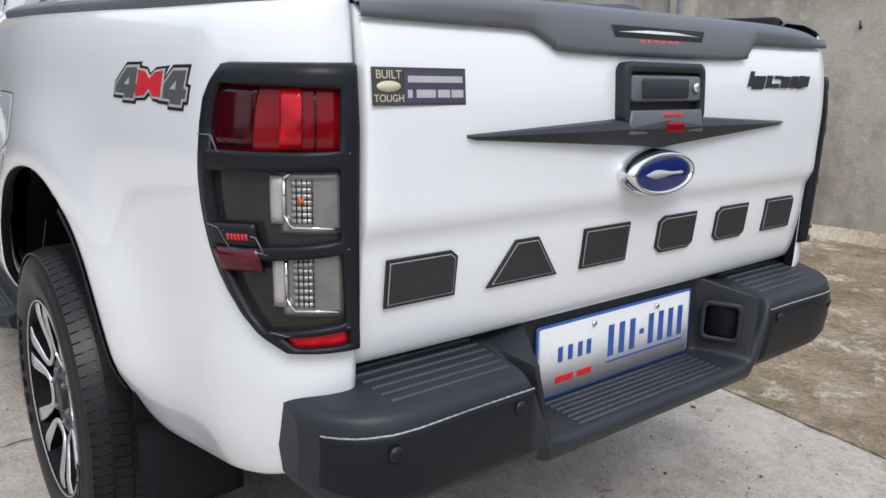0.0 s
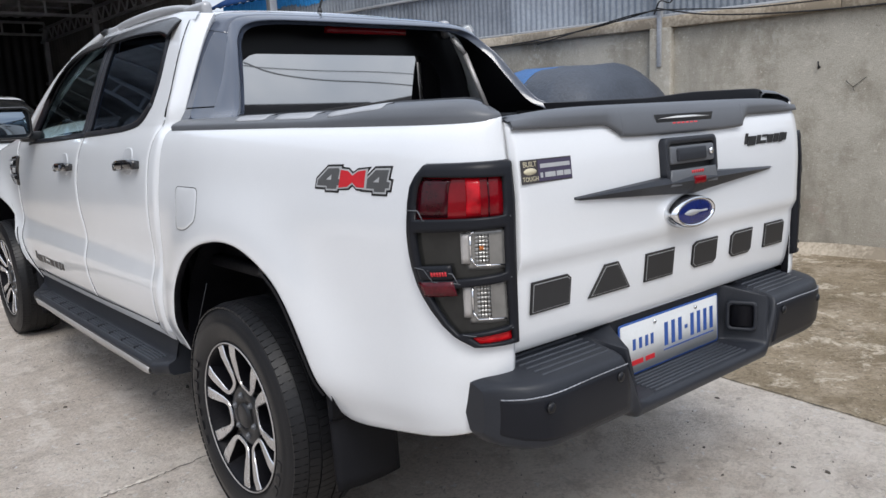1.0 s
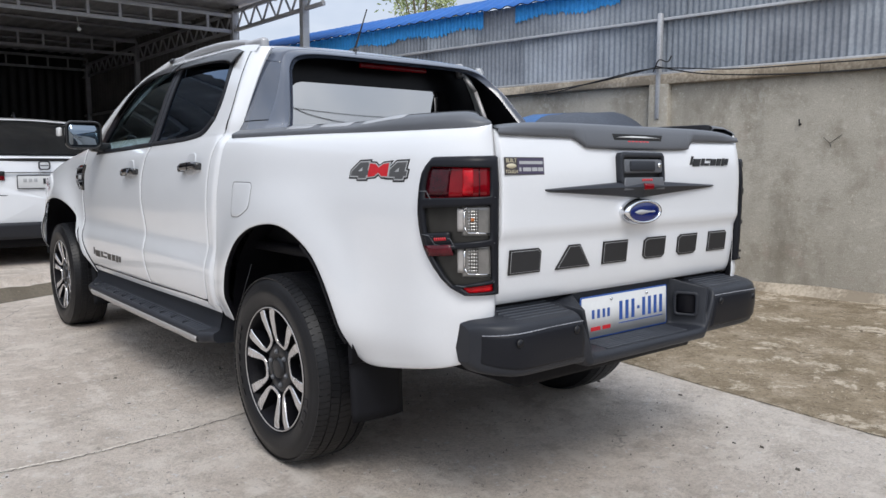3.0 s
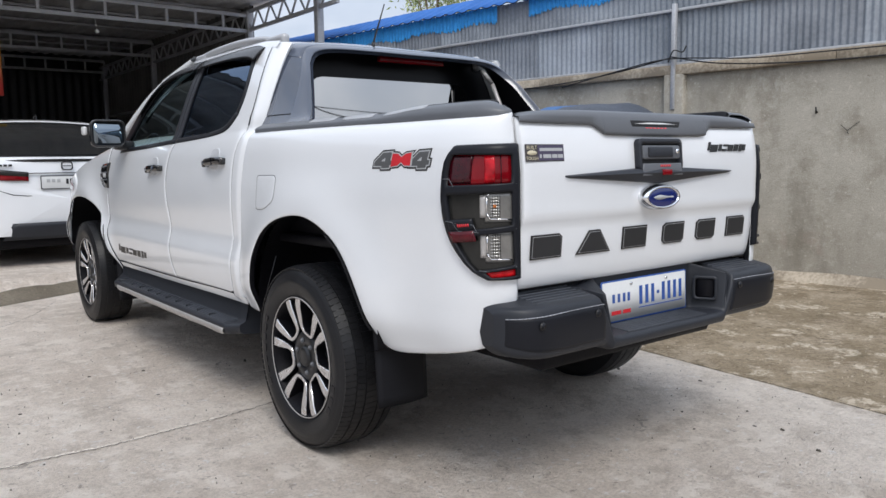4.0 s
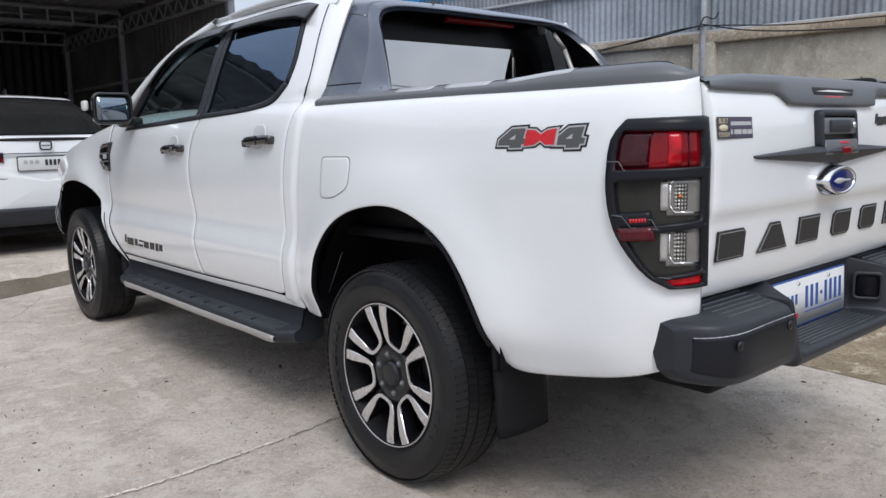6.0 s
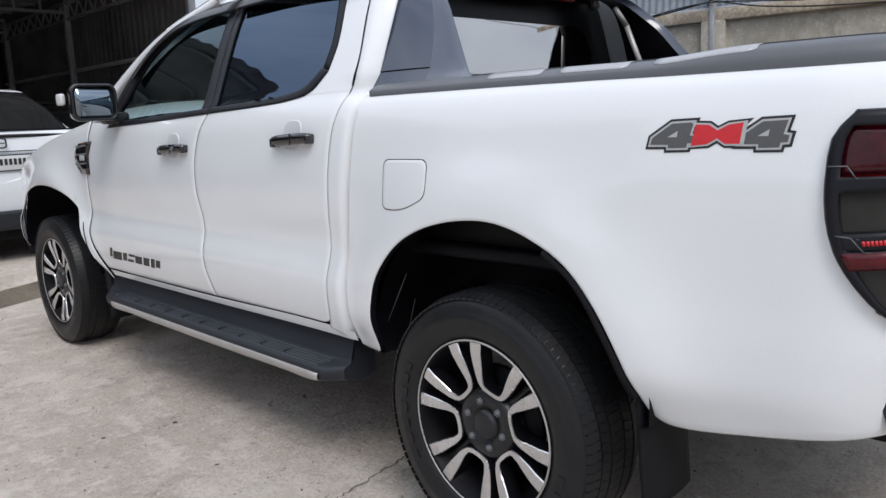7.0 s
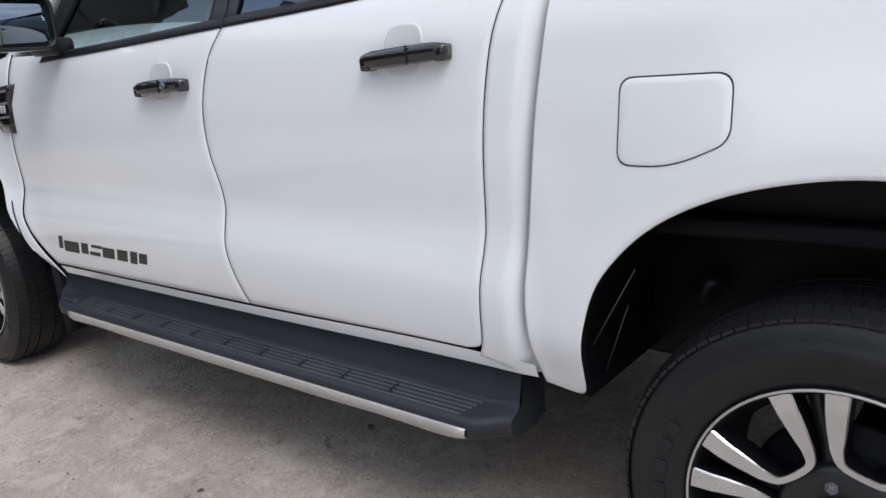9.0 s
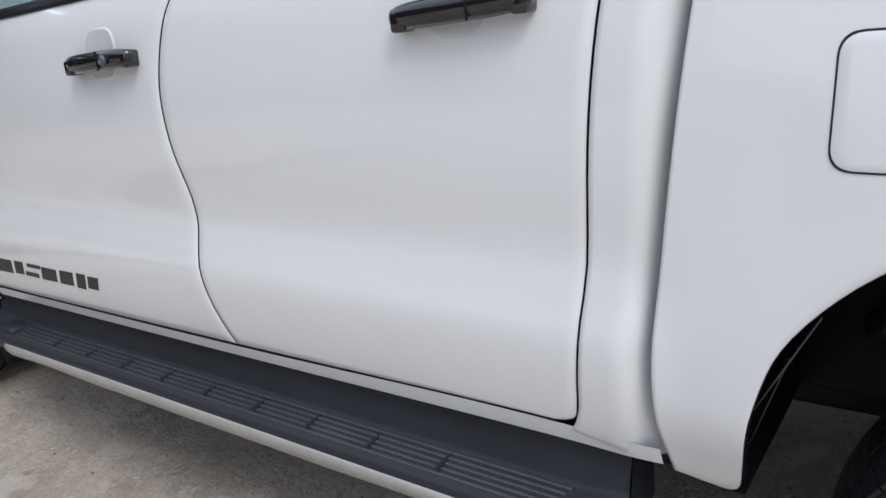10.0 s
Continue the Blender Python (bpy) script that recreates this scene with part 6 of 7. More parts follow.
for col in (rows_[0], rows_[-1]):
    end_cap = bmesh.new()
    end_cap.faces.new([end_cap.verts.new(p) for p in col])
    bmesh.ops.triangulate(end_cap, faces=list(end_cap.faces))
    part("bumper_end", end_cap, BLACK_PLASTIC, bumper)
for sx in (-1, 1):
    for k in range(6):
        y = -0.950 - 0.020 * k
        rb = bmesh.new()
        box(rb, (min(sx * (0.64 - 0.004 * k), sx * (0.385)), y - 0.0030, 0.711 - 0.0034 * k), (max(sx * (0.64 - 0.004 * k), sx * 0.385), y + 0.0030, 0.7235 - 0.0034 * k), 0.002)
        part("tread_rib", rb, RIB, bumper)
    face = []
    for u in steps(24, 0.012):
        xw = 0.352 + 0.394 * u
        qi = int(np.searchsorted(xs, xw))
        qf = (xw - xs[qi - 1]) / (xs[qi] - xs[qi - 1])
        col = (np.array(rows_[qi - 1]) * (1 - qf) + np.array(rows_[qi]) * qf)[22:44]
        order = np.argsort(col[:, 2])
        z0, z1 = 0.560 + 0.024 * max(0, (0.352 + 0.394 * u - 0.52) / 0.232) ** 3.6, 0.677 - 0.012 * u ** 3
        face.append([(sx * (xw + 0.6 * step_lean(xw, z0 + (z1 - z0) * v)) + end_shift(sx * xw), float(np.interp(z0 + (z1 - z0) * v, col[order, 2], col[order, 1])) - 0.004, z0 + (z1 - z0) * v) for v in steps(10, 0.03)])
    face = np.array(face)
    insert = part("bumper_insert", sheet(face, (0, -1, 0), flange=0.012, soft=0.004), GUARD, bumper, "smoother black panel set into the bumper's corner")
    edge = bmesh.new()
    for a, b in zip(range(0, 25), range(1, 26)):
        rod(edge, face[a][-1], face[b][-1], 0.0016, 6)
    part("insert_edge", edge, EDGE_SHEEN, bumper)
    for x, z in ((0.640, 0.645), (0.402, 0.654)):
        sn = bmesh.new()
        y = -1.1005 if x < 0.6 else -1.0945
        bmesh.ops.create_cone(sn, cap_ends=True, segments=24, radius1=0.0125, radius2=0.0115, depth=0.004, matrix=pose(sx * x, y, z, 90))
        sensor = part("parking_sensor", sn, DECAL_BLACK, bumper, "round black parking sensor")
        s2 = bmesh.new()
        bmesh.ops.create_cone(s2, cap_ends=True, segments=20, radius1=0.0088, radius2=0.0085, depth=0.003, matrix=pose(sx * x, y - 0.0015, z, 90))
        part("sensor_face", s2, GUARD, sensor)
for k in range(7):
    y = -0.988 - 0.0142 * k
    part("tread_rib", boxed((-0.225, y - 0.0028, 0.560), (0.225, y + 0.0028, 0.572 - 0.0007 * k), 0.002), RIB, bumper)
# opening for the tow light, beside the plate
hole = Matrix(((0.46, 0, -0.888, 0.287), (-0.888, 0, -0.46, -1.026), (0, 1, 0, 0.646), (0, 0, 0, 1)))
part("bumper_opening", ring_prism(rounded(0.088, 0.092, 0.014), rounded(0.068, 0.070, 0.010), 0.007, hole @ pose(0, 0, 0.002), 0.003), BLACK_PLASTIC, bumper, "square recess in the bumper")
# no hole is cut: this flat dark plate stands in for the recess's shade
part("opening_shade", prism(rounded(0.076, 0.078, 0.010), 0.002, hole @ pose(0, 0, 0.002)), DARK, bumper)
part("bumper_bracket", boxed((-0.60, -0.95, 0.62), (0.60, -0.90, 0.745), 0.01), DARK, bumper)

# number plate, its characters as plain bars
pm = pose(0.0, -0.972, 0.644, 90 - 2, 0, 0)
plate = part("number_plate", prism(rounded(0.482, 0.146, 0.008), 0.003, pm, 0.001), PLATE_BLUE, bumper, "white number plate with a blue rim and plain bars")
part("plate_face", prism(rounded(0.472, 0.136, 0.006), 0.001, pm @ pose(0, 0, 0.003)), PLATE_WHITE, plate)


def plate_bar(x, y, w, h, mat):
    part("plate_bar", prism([(x - w / 2, y - h / 2), (x + w / 2, y - h / 2), (x + w / 2, y + h / 2), (x - w / 2, y + h / 2)], 0.001, pm @ pose(0, 0, 0.004), 0.0002), mat, plate, smooth=False)


for k, x in enumerate((-0.030, 0.004, 0.038, 0.069, 0.100, 0.134, 0.168, 0.202)):
    plate_bar(x, 0.008, 0.014 if k == 3 else 0.017, 0.011 if k == 3 else 0.066, PLATE_BLUE)
plate_bar(0.086, -0.036, 0.255, 0.0035, PLATE_BLUE)
for x in (-0.178, -0.150, -0.122, -0.097):
    plate_bar(x, 0.010, 0.013, 0.030, PLATE_BLUE)
plate_bar(-0.165, -0.040, 0.050, 0.013, RED_MARK)
plate_bar(-0.108, -0.040, 0.042, 0.013, RED_MARK)
for x in (-0.085, 0.115):
    b_ = bmesh.new()
    bmesh.ops.create_cone(b_, cap_ends=True, segments=12, radius1=0.006, radius2=0.005, depth=0.004, matrix=pm @ pose(x, 0.055, 0.006))
    part("plate_bolt", b_, CHROME, plate)


# ==== the pickup: glass, trim and flank fittings ====
def pane(b, t, l, r, nu, nv, lift):
    gg = on_side(coons(b, t, l, r, np.linspace(0, 1, nu), np.linspace(0, 1, nv)), lift)
    return sheet(gg, (-1, 0, 0.2), flange=0)


f_front = [(2.31, 1.222), (2.22, 1.33), (2.10, 1.47), (1.96, 1.568), (1.80, 1.622)]
f_back = [(1.475, 1.252), (1.46, 1.40), (1.445, 1.53), (1.435, 1.655)]
front_glass = ([(2.31, 1.222), (1.9, 1.236), (1.475, 1.252)], [(1.80, 1.622), (1.62, 1.646), (1.435, 1.655)], f_front, f_back)
r_front = [(1.375, 1.258), (1.36, 1.40), (1.35, 1.53), (1.345, 1.655)]
r_back = [(0.80, 1.300), (0.72, 1.36), (0.70, 1.45), (0.715, 1.56), (0.75, 1.65)]
rear_glass = ([(1.375, 1.258), (1.10, 1.268), (0.92, 1.280), (0.80, 1.300)], [(1.345, 1.655), (1.1, 1.663), (0.90, 1.662), (0.75, 1.65)], r_front, r_back)
for sx, fd, rd_ in ((-1, front_door, rear_door), (1, front_door_r, rear_door_r)):
    for args, door, mat, lab in ((front_glass, fd, TINT, "tinted front window glass"), (rear_glass, rd_, DARK_TINT, "dark tinted rear window glass")):
        bm = pane(*args, 24, 16, -0.006)
        ob = part("window_glass", mirrored(bm) if sx > 0 else bm, mat, door, lab)
        ob.visible_shadow = False
    # black frame round the glass: belt strip, pillar cover and edge trims
    trims = [(fd, [(2.36, 1.205), (1.9, 1.221), (1.42, 1.240)], [(2.34, 1.228), (1.9, 1.243), (1.42, 1.262)], 20), (rd_, [(1.415, 1.241), (1.1, 1.253), (0.90, 1.265), (0.77, 1.288), (0.69, 1.35)], [(1.415, 1.263), (1.1, 1.274), (0.92, 1.286), (0.805, 1.308), (0.722, 1.365)], 30)]
    for door, b, t, n in trims:
        bm = panel(b, t, [b[0], t[0]], [b[-1], t[-1]], n, 4, 0.004, 0.008)
        part("belt_strip", mirrored(bm) if sx > 0 else bm, GUARD, door, "black window belt strip")
    for door, b, t in ((fd, [(1.478, 1.248), (1.417, 1.250)], [(1.440, 1.66), (1.385, 1.66)]), (rd_, [(1.411, 1.250), (1.372, 1.252)], [(1.379, 1.66), (1.343, 1.66)])):
        bm = panel(b, t, [b[0], t[0]], [b[-1], t[-1]], 5, 14, 0.002, 0.01)
        part("pillar_cover", mirrored(bm) if sx > 0 else bm, BLACK_PLASTIC, door, "black pillar cover")
    bm = panel([(0.722, 1.365), (0.69, 1.35)], [(0.755, 1.66), (0.70, 1.66)], [(0.722, 1.365), (0.703, 1.45), (0.718, 1.56), (0.755, 1.66)], [(0.69, 1.35), (0.668, 1.44), (0.676, 1.55), (0.70, 1.66)], 5, 16, 0.002, 0.01)
    part("window_trim", mirrored(bm) if sx > 0 else bm, GUARD, rd_)
    bm = panel([(2.31, 1.222), (2.40, 1.222)], [(1.80, 1.622), (1.78, 1.665)], f_front, [(2.40, 1.222), (2.31, 1.36), (2.17, 1.50), (2.0, 1.60), (1.78, 1.665)], 5, 20, 0.0, 0.01)
    part("window_trim", mirrored(bm) if sx > 0 else bm, GUARD, fd)
    # smoked rain visors over both windows
    for door, b, t, n in ((fd, [(2.16, 1.40), (2.04, 1.50), (1.90, 1.575), (1.72, 1.612), (1.39, 1.625)], [(2.20, 1.44), (2.09, 1.54), (1.94, 1.62), (1.74, 1.665), (1.39, 1.680)], 24), (rd_, [(1.375, 1.625), (1.05, 1.628), (0.78, 1.615), (0.655, 1.590)], [(1.375, 1.680), (1.05, 1.685), (0.78, 1.680), (0.645, 1.655)], 24)):
        us_ = np.linspace(0, 1, n)
        lo, hi = spline(b, t=us_), spline(t, t=us_)
        gg = np.zeros((n, 5, 3))
        for i in range(n):
            for j in range(5):
                f = j / 4
                s, z = lo[i] * (1 - f) + hi[i] * f
                p = np.array(side(s, z))
                p[0] -= 0.004 + 0.026 * (1 - f) ** 0.7
                gg[i, j] = p
        bm = sheet(gg, (-1, 0, 0.3), flange=0.004, soft=0.001)
        part("rain_visor", mirrored(bm) if sx > 0 else bm, VISOR, door, "smoked plastic rain visor")

# white strip over the doors up to the roof
both("roof_side", panel([(2.0, 1.60), (1.70, 1.672), (1.2, 1.676), (0.80, 1.662), (0.51, 1.640)], [(2.0, 1.625), (1.70, 1.700), (1.2, 1.710), (0.80, 1.698), (0.51, 1.668)], [(2.0, 1.60), (2.0, 1.625)], [(0.51, 1.640), (0.51, 1.668)], 40, 6, 0.001, 0.0), WHITE, truck)

# roof rails
RAIL = material("rail_silver", (0.40, 0.405, 0.42), 0.34, metal=0.25, vary=0.06, scale=9, fine=120)
for sx in (-1, 1):
    c = spline([(1.74, 1.688), (1.62, 1.712), (1.40, 1.729), (1.10, 1.733), (0.88, 1.722), (0.74, 1.704), (0.62, 1.672)], 30)
    bm = bmesh.new()
    prev = None
    for i, (y, z) in enumerate(c):
        z -= 0.024 * (sx > 0)
        h = 0.018 + 0.010 * (i < 2 or i > 26)
        ring = [bm.verts.new((sx * (0.575 + dx), y, z + dz)) for dx, dz in ((0.016, -h), (0.018, 0.006), (0.010, 0.015), (-0.010, 0.015), (-0.018, 0.006), (-0.016, -h))]
        if prev:
            for k in range(6):
                bm.faces.new((prev[k], prev[(k + 1) % 6], ring[(k + 1) % 6], ring[k]))
        else:
            bm.faces.new(ring)
        prev = ring
    bm.faces.new(prev)
    bmesh.ops.recalc_face_normals(bm, faces=list(bm.faces))
    rail = part("roof_rail", bm, RAIL, truck, "silver-grey roof rail")
    for y, lift in ((1.62, -0.024 * (sx > 0)), (0.70, -0.014 - 0.024 * (sx > 0))):
        part("rail_foot", boxed((sx * 0.575 - 0.021, y - 0.11, 1.655 + lift), (sx * 0.575 + 0.021, y + 0.08, 1.733 + lift), 0.034, 5), RAIL, rail)

# sports hoop behind the cab: a fairing with glossy sides, with its base rails along the bed
HOOP_FRONT = [(-0.770, 0.515, 1.262), (-0.758, 0.515, 1.295), (-0.742, 0.516, 1.334), (-0.706, 0.520, 1.430), (-0.668, 0.526, 1.535), (-0.626, 0.536, 1.622), (-0.572, 0.552, 1.664), (-0.46, 0.572, 1.684), (-0.25, 0.582, 1.692), (0.0, 0.585, 1.695)]
HOOP_CREASE = [(-0.772, 0.280, 1.262), (-0.750, 0.282, 1.295), (-0.724, 0.285, 1.334), (-0.672, 0.318, 1.430), (-0.626, 0.365, 1.530), (-0.588, 0.420, 1.598), (-0.545, 0.436, 1.640), (-0.44, 0.442, 1.656), (-0.25, 0.445, 1.660), (0.0, 0.446, 1.661)]
HOOP_REAR = [(-0.760, 0.060, 1.266), (-0.734, 0.110, 1.296), (-0.694, 0.168, 1.334), (-0.652, 0.238, 1.425), (-0.618, 0.300, 1.510), (-0.586, 0.356, 1.568), (-0.535, 0.396, 1.614), (-0.44, 0.404, 1.634), (-0.25, 0.404, 1.638), (0.0, 0.404, 1.637)]


def hoop_rows(v0, v1, n, lines, whole=False, bulge=0.0):
    """Points between the hoop's edge lines, from v0 to v1 along its left half, or over to the other side."""
    vs_ = np.linspace(v0, v1, n)
    curves = [spline(c, t=vs_) for c in lines]
    if whole:
        curves = [np.vstack([c, c[-2::-1] * np.array([-1, 1, 1])]) for c in curves]
    cols = []
    for a_, b_ in zip(curves, curves[1:]):
        for f in np.linspace(0, 1, 6)[(1 if cols else 0):]:
            q = a_ * (1 - f) + b_ * f
            away = q - np.array([0, 0.4, 1.2])
            away[:, 1] = 0
            away /= np.linalg.norm(away, axis=1, keepdims=True)
            cols.append(q + away * bulge * 4 * f * (1 - f))
    return np.array(cols).transpose(1, 0, 2)


inner = [(x * 0.965 + 0.004, y + 0.020, z - 0.012) for x, y, z in HOOP_REAR]
lining_front = [(x * 0.955, y - 0.004, z - 0.030) for x, y, z in HOOP_FRONT]
hoop = part("sports_hoop", sheet(hoop_rows(0, 1, 60, [HOOP_CREASE, HOOP_REAR, inner], True, 0.003), (0, -0.5, 1), flange=0), HOOP_GREY, truck, "dark grey sports hoop behind the cab")
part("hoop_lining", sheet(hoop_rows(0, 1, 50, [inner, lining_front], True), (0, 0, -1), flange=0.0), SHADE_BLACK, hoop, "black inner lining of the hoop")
part("hoop_top", sheet(hoop_rows(0.535, 1, 30, [HOOP_FRONT, HOOP_CREASE], True, 0.004), (0, 0, 1), flange=0.006, soft=0.001), HOOP_GREY, hoop, "dark grey top of the hoop")
both("hoop_panel", sheet(hoop_rows(0.226, 0.530, 30, [HOOP_FRONT, HOOP_CREASE], bulge=0.004), (-1, 0, 0.2), flange=0), HOOP_GLOSS, hoop, "glossy slate-grey side panel of the hoop")
both("hoop_base", sheet(hoop_rows(0.0, 0.219, 12, [HOOP_FRONT, HOOP_CREASE], bulge=0.003), (-1, 0, 0.2), flange=0), HOOP_GLOSS, hoop, "glossy slate-grey foot of the hoop")
for sx in (-1, 1):
    # base rail with raised pads, following the bed's top edge
    def rail_rows(s0, s1, n, offs):
        out_ = []
        for s_ in np.linspace(s0, s1, n):
            a, b = np.array(side(s_ + 0.004, 1.258)), np.array(side(s_ - 0.004, 1.258))
            t_ = (b - a) / np.linalg.norm(b - a)
            inn = np.array((-t_[1], t_[0], 0))
            inn = -inn if inn[0] < 0 and s_ > -0.9 or inn[1] < 0 and s_ <= -0.9 else inn
            m_ = (a + b) / 2
            hump = 0.014 * sstep(-0.40, -0.66, s_) * sstep(-1.0, -0.86, s_)
            col = []
            for d_, z_ in offs:
                q = m_ + inn * d_
                col.append((-sx * q[0], q[1], z_ + (hump if z_ > 1.28 else 0)))
            out_.append(col)
        return np.array(out_)
    rail = part("bed_rail", sheet(rail_rows(0.46, -1.025, 80, ((0.004, 1.258), (0.002, 1.275), (0.008, 1.282), (0.038, 1.296), (0.080, 1.300), (0.090, 1.292), (0.092, 1.24))), (sx, 0, 1), flange=0), GREY_PLASTIC, truck, "dark grey plastic rail along the bed's top")
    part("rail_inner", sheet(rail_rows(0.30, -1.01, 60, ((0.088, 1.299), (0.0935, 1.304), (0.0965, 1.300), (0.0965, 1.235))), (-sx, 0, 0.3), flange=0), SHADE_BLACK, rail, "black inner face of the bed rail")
    for y0, y1 in ((0.02, -0.15), (-0.20, -0.38), (-0.44, -0.66)):
        gp = rail_rows(y0, y1, 12, ((0.010, 1.2850), (0.022, 1.2905), (0.038, 1.2985), (0.060, 1.3020)))
        for i_ in (0, 11):
            gp[i_, 0] = gp[i_, 1] * 0.8 + gp[i_, 0] * 0.2
        part("rail_pad", sheet(gp, (sx, 0, 1), flange=0.004, soft=0.001), RAIL, rail, "pale raised pad on the rail")
part("brake_light", boxed((-0.15, 0.470, 1.606), (0.24, 0.50, 1.632), 0.006), RED_LENS, hoop, "slim red high-level brake lamp")
part("hoop_strip", rod(rod(bmesh.new(), (0.600, 0.36, 1.27), (0.530, 0.43, 1.53), 0.011), (0.530, 0.43, 1.53), (0.475, 0.45, 1.60), 0.011), SILVER, hoop, "thin silver edge strip")

# rear wall of the cab with its window
def cab_back_y(x, z):
    return 0.570 + 0.02 * (z - 1.28) + 0.02 * (abs(x) / 0.6) ** 3


# wall coloured black for the shade under the hoop
gg = np.array([[(x * (half_width(0.7, z) - 0.05) / 0.76, cab_back_y(x, z) + 0.010, z) for z in np.linspace(1.20, 1.668, 12)] for x in np.linspace(-0.76, 0.76, 30)])
part("cab_rear", sheet(gg, (0, -1, 0), flange=0), SHADE_BLACK, truck, "cab rear wall round its window, the hoop's shade put into its colour")
gg = np.array([[(x, cab_back_y(x, z), z) for z in np.linspace(1.21, 1.532 - 0.10 * max(0, (abs(x) - 0.40) / 0.11) ** 2.2, 14)] for x in np.linspace(-0.51, 0.51, 40)])
part("rear_window", sheet(gg, (0, -1, 0), flange=0), FILM_GLASS, truck, "dark rear window mirroring the sky")

# aerial
ae = rod(bmesh.new(), (-0.035, 0.70, 1.705), (-0.035, 0.70, 1.735), 0.014, 14, 0.008)
rod(ae, (-0.035, 0.70, 1.73), (0.010, 0.66, 1.920), 0.0055, 8, 0.003)
part("aerial", ae, DECAL_BLACK, truck, "short black roof aerial")


# door mirrors
def door_mirror(sx, door):
    bm = bmesh.new()
    # housing: a rounded shell, its glass looking to the rear
    outline = rounded(0.194, 0.156, 0.036, 6)
    prev = None
    for k, (d, f) in enumerate(((0.0, 1.0), (0.004, 1.03), (0.02, 1.04), (0.06, 0.98), (0.10, 0.82), (0.125, 0.55), (0.132, 0.0))):
        ring = [bm.verts.new((sx * (0.948 - 0.05 * d + x * f), 2.18 + d, 1.318 + y * f)) for x, y in outline]
        if prev:
            for j in range(len(ring)):
                bm.faces.new((prev[j], prev[(j + 1) % len(ring)], ring[(j + 1) % len(ring)], ring[j]))
        prev = ring
    bmesh.ops.remove_doubles(bm, verts=bm.verts, dist=0.0005)
    bmesh.ops.recalc_face_normals(bm, faces=list(bm.faces))
    h = part("door_mirror", bm, GLOSS_BLACK, door, "black door mirror")
    part("mirror_frame", ring_prism(rounded(0.196, 0.158, 0.036), rounded(0.176, 0.138, 0.030), 0.008, pose(sx * 0.948, 2.184, 1.318, 90), 0.003), DECAL_BLACK, h)
    part("mirror_glass", prism(rounded(0.180, 0.142, 0.030), 0.002, pose(sx * 0.948, 2.181, 1.318, 90)), MIRROR, h, "mirror glass reflecting the yard")
    st_ = bmesh.new()
    box(st_, (min(sx * 0.79, sx * 0.90), 2.20, 1.222), (max(sx * 0.79, sx * 0.90), 2.28, 1.275), 0.015, 3)
    part("mirror_foot", st_, DECAL_BLACK, h)
    tl = boxed((sx * 1.06 - 0.012, 2.24, 1.31), (sx * 1.06 + 0.012, 2.30, 1.36), 0.01, 3)
    part("mirror_repeater", tl, PLATE_WHITE, h, "pale indicator repeater")


door_mirror(-1, front_door)
door_mirror(1, front_door_r)


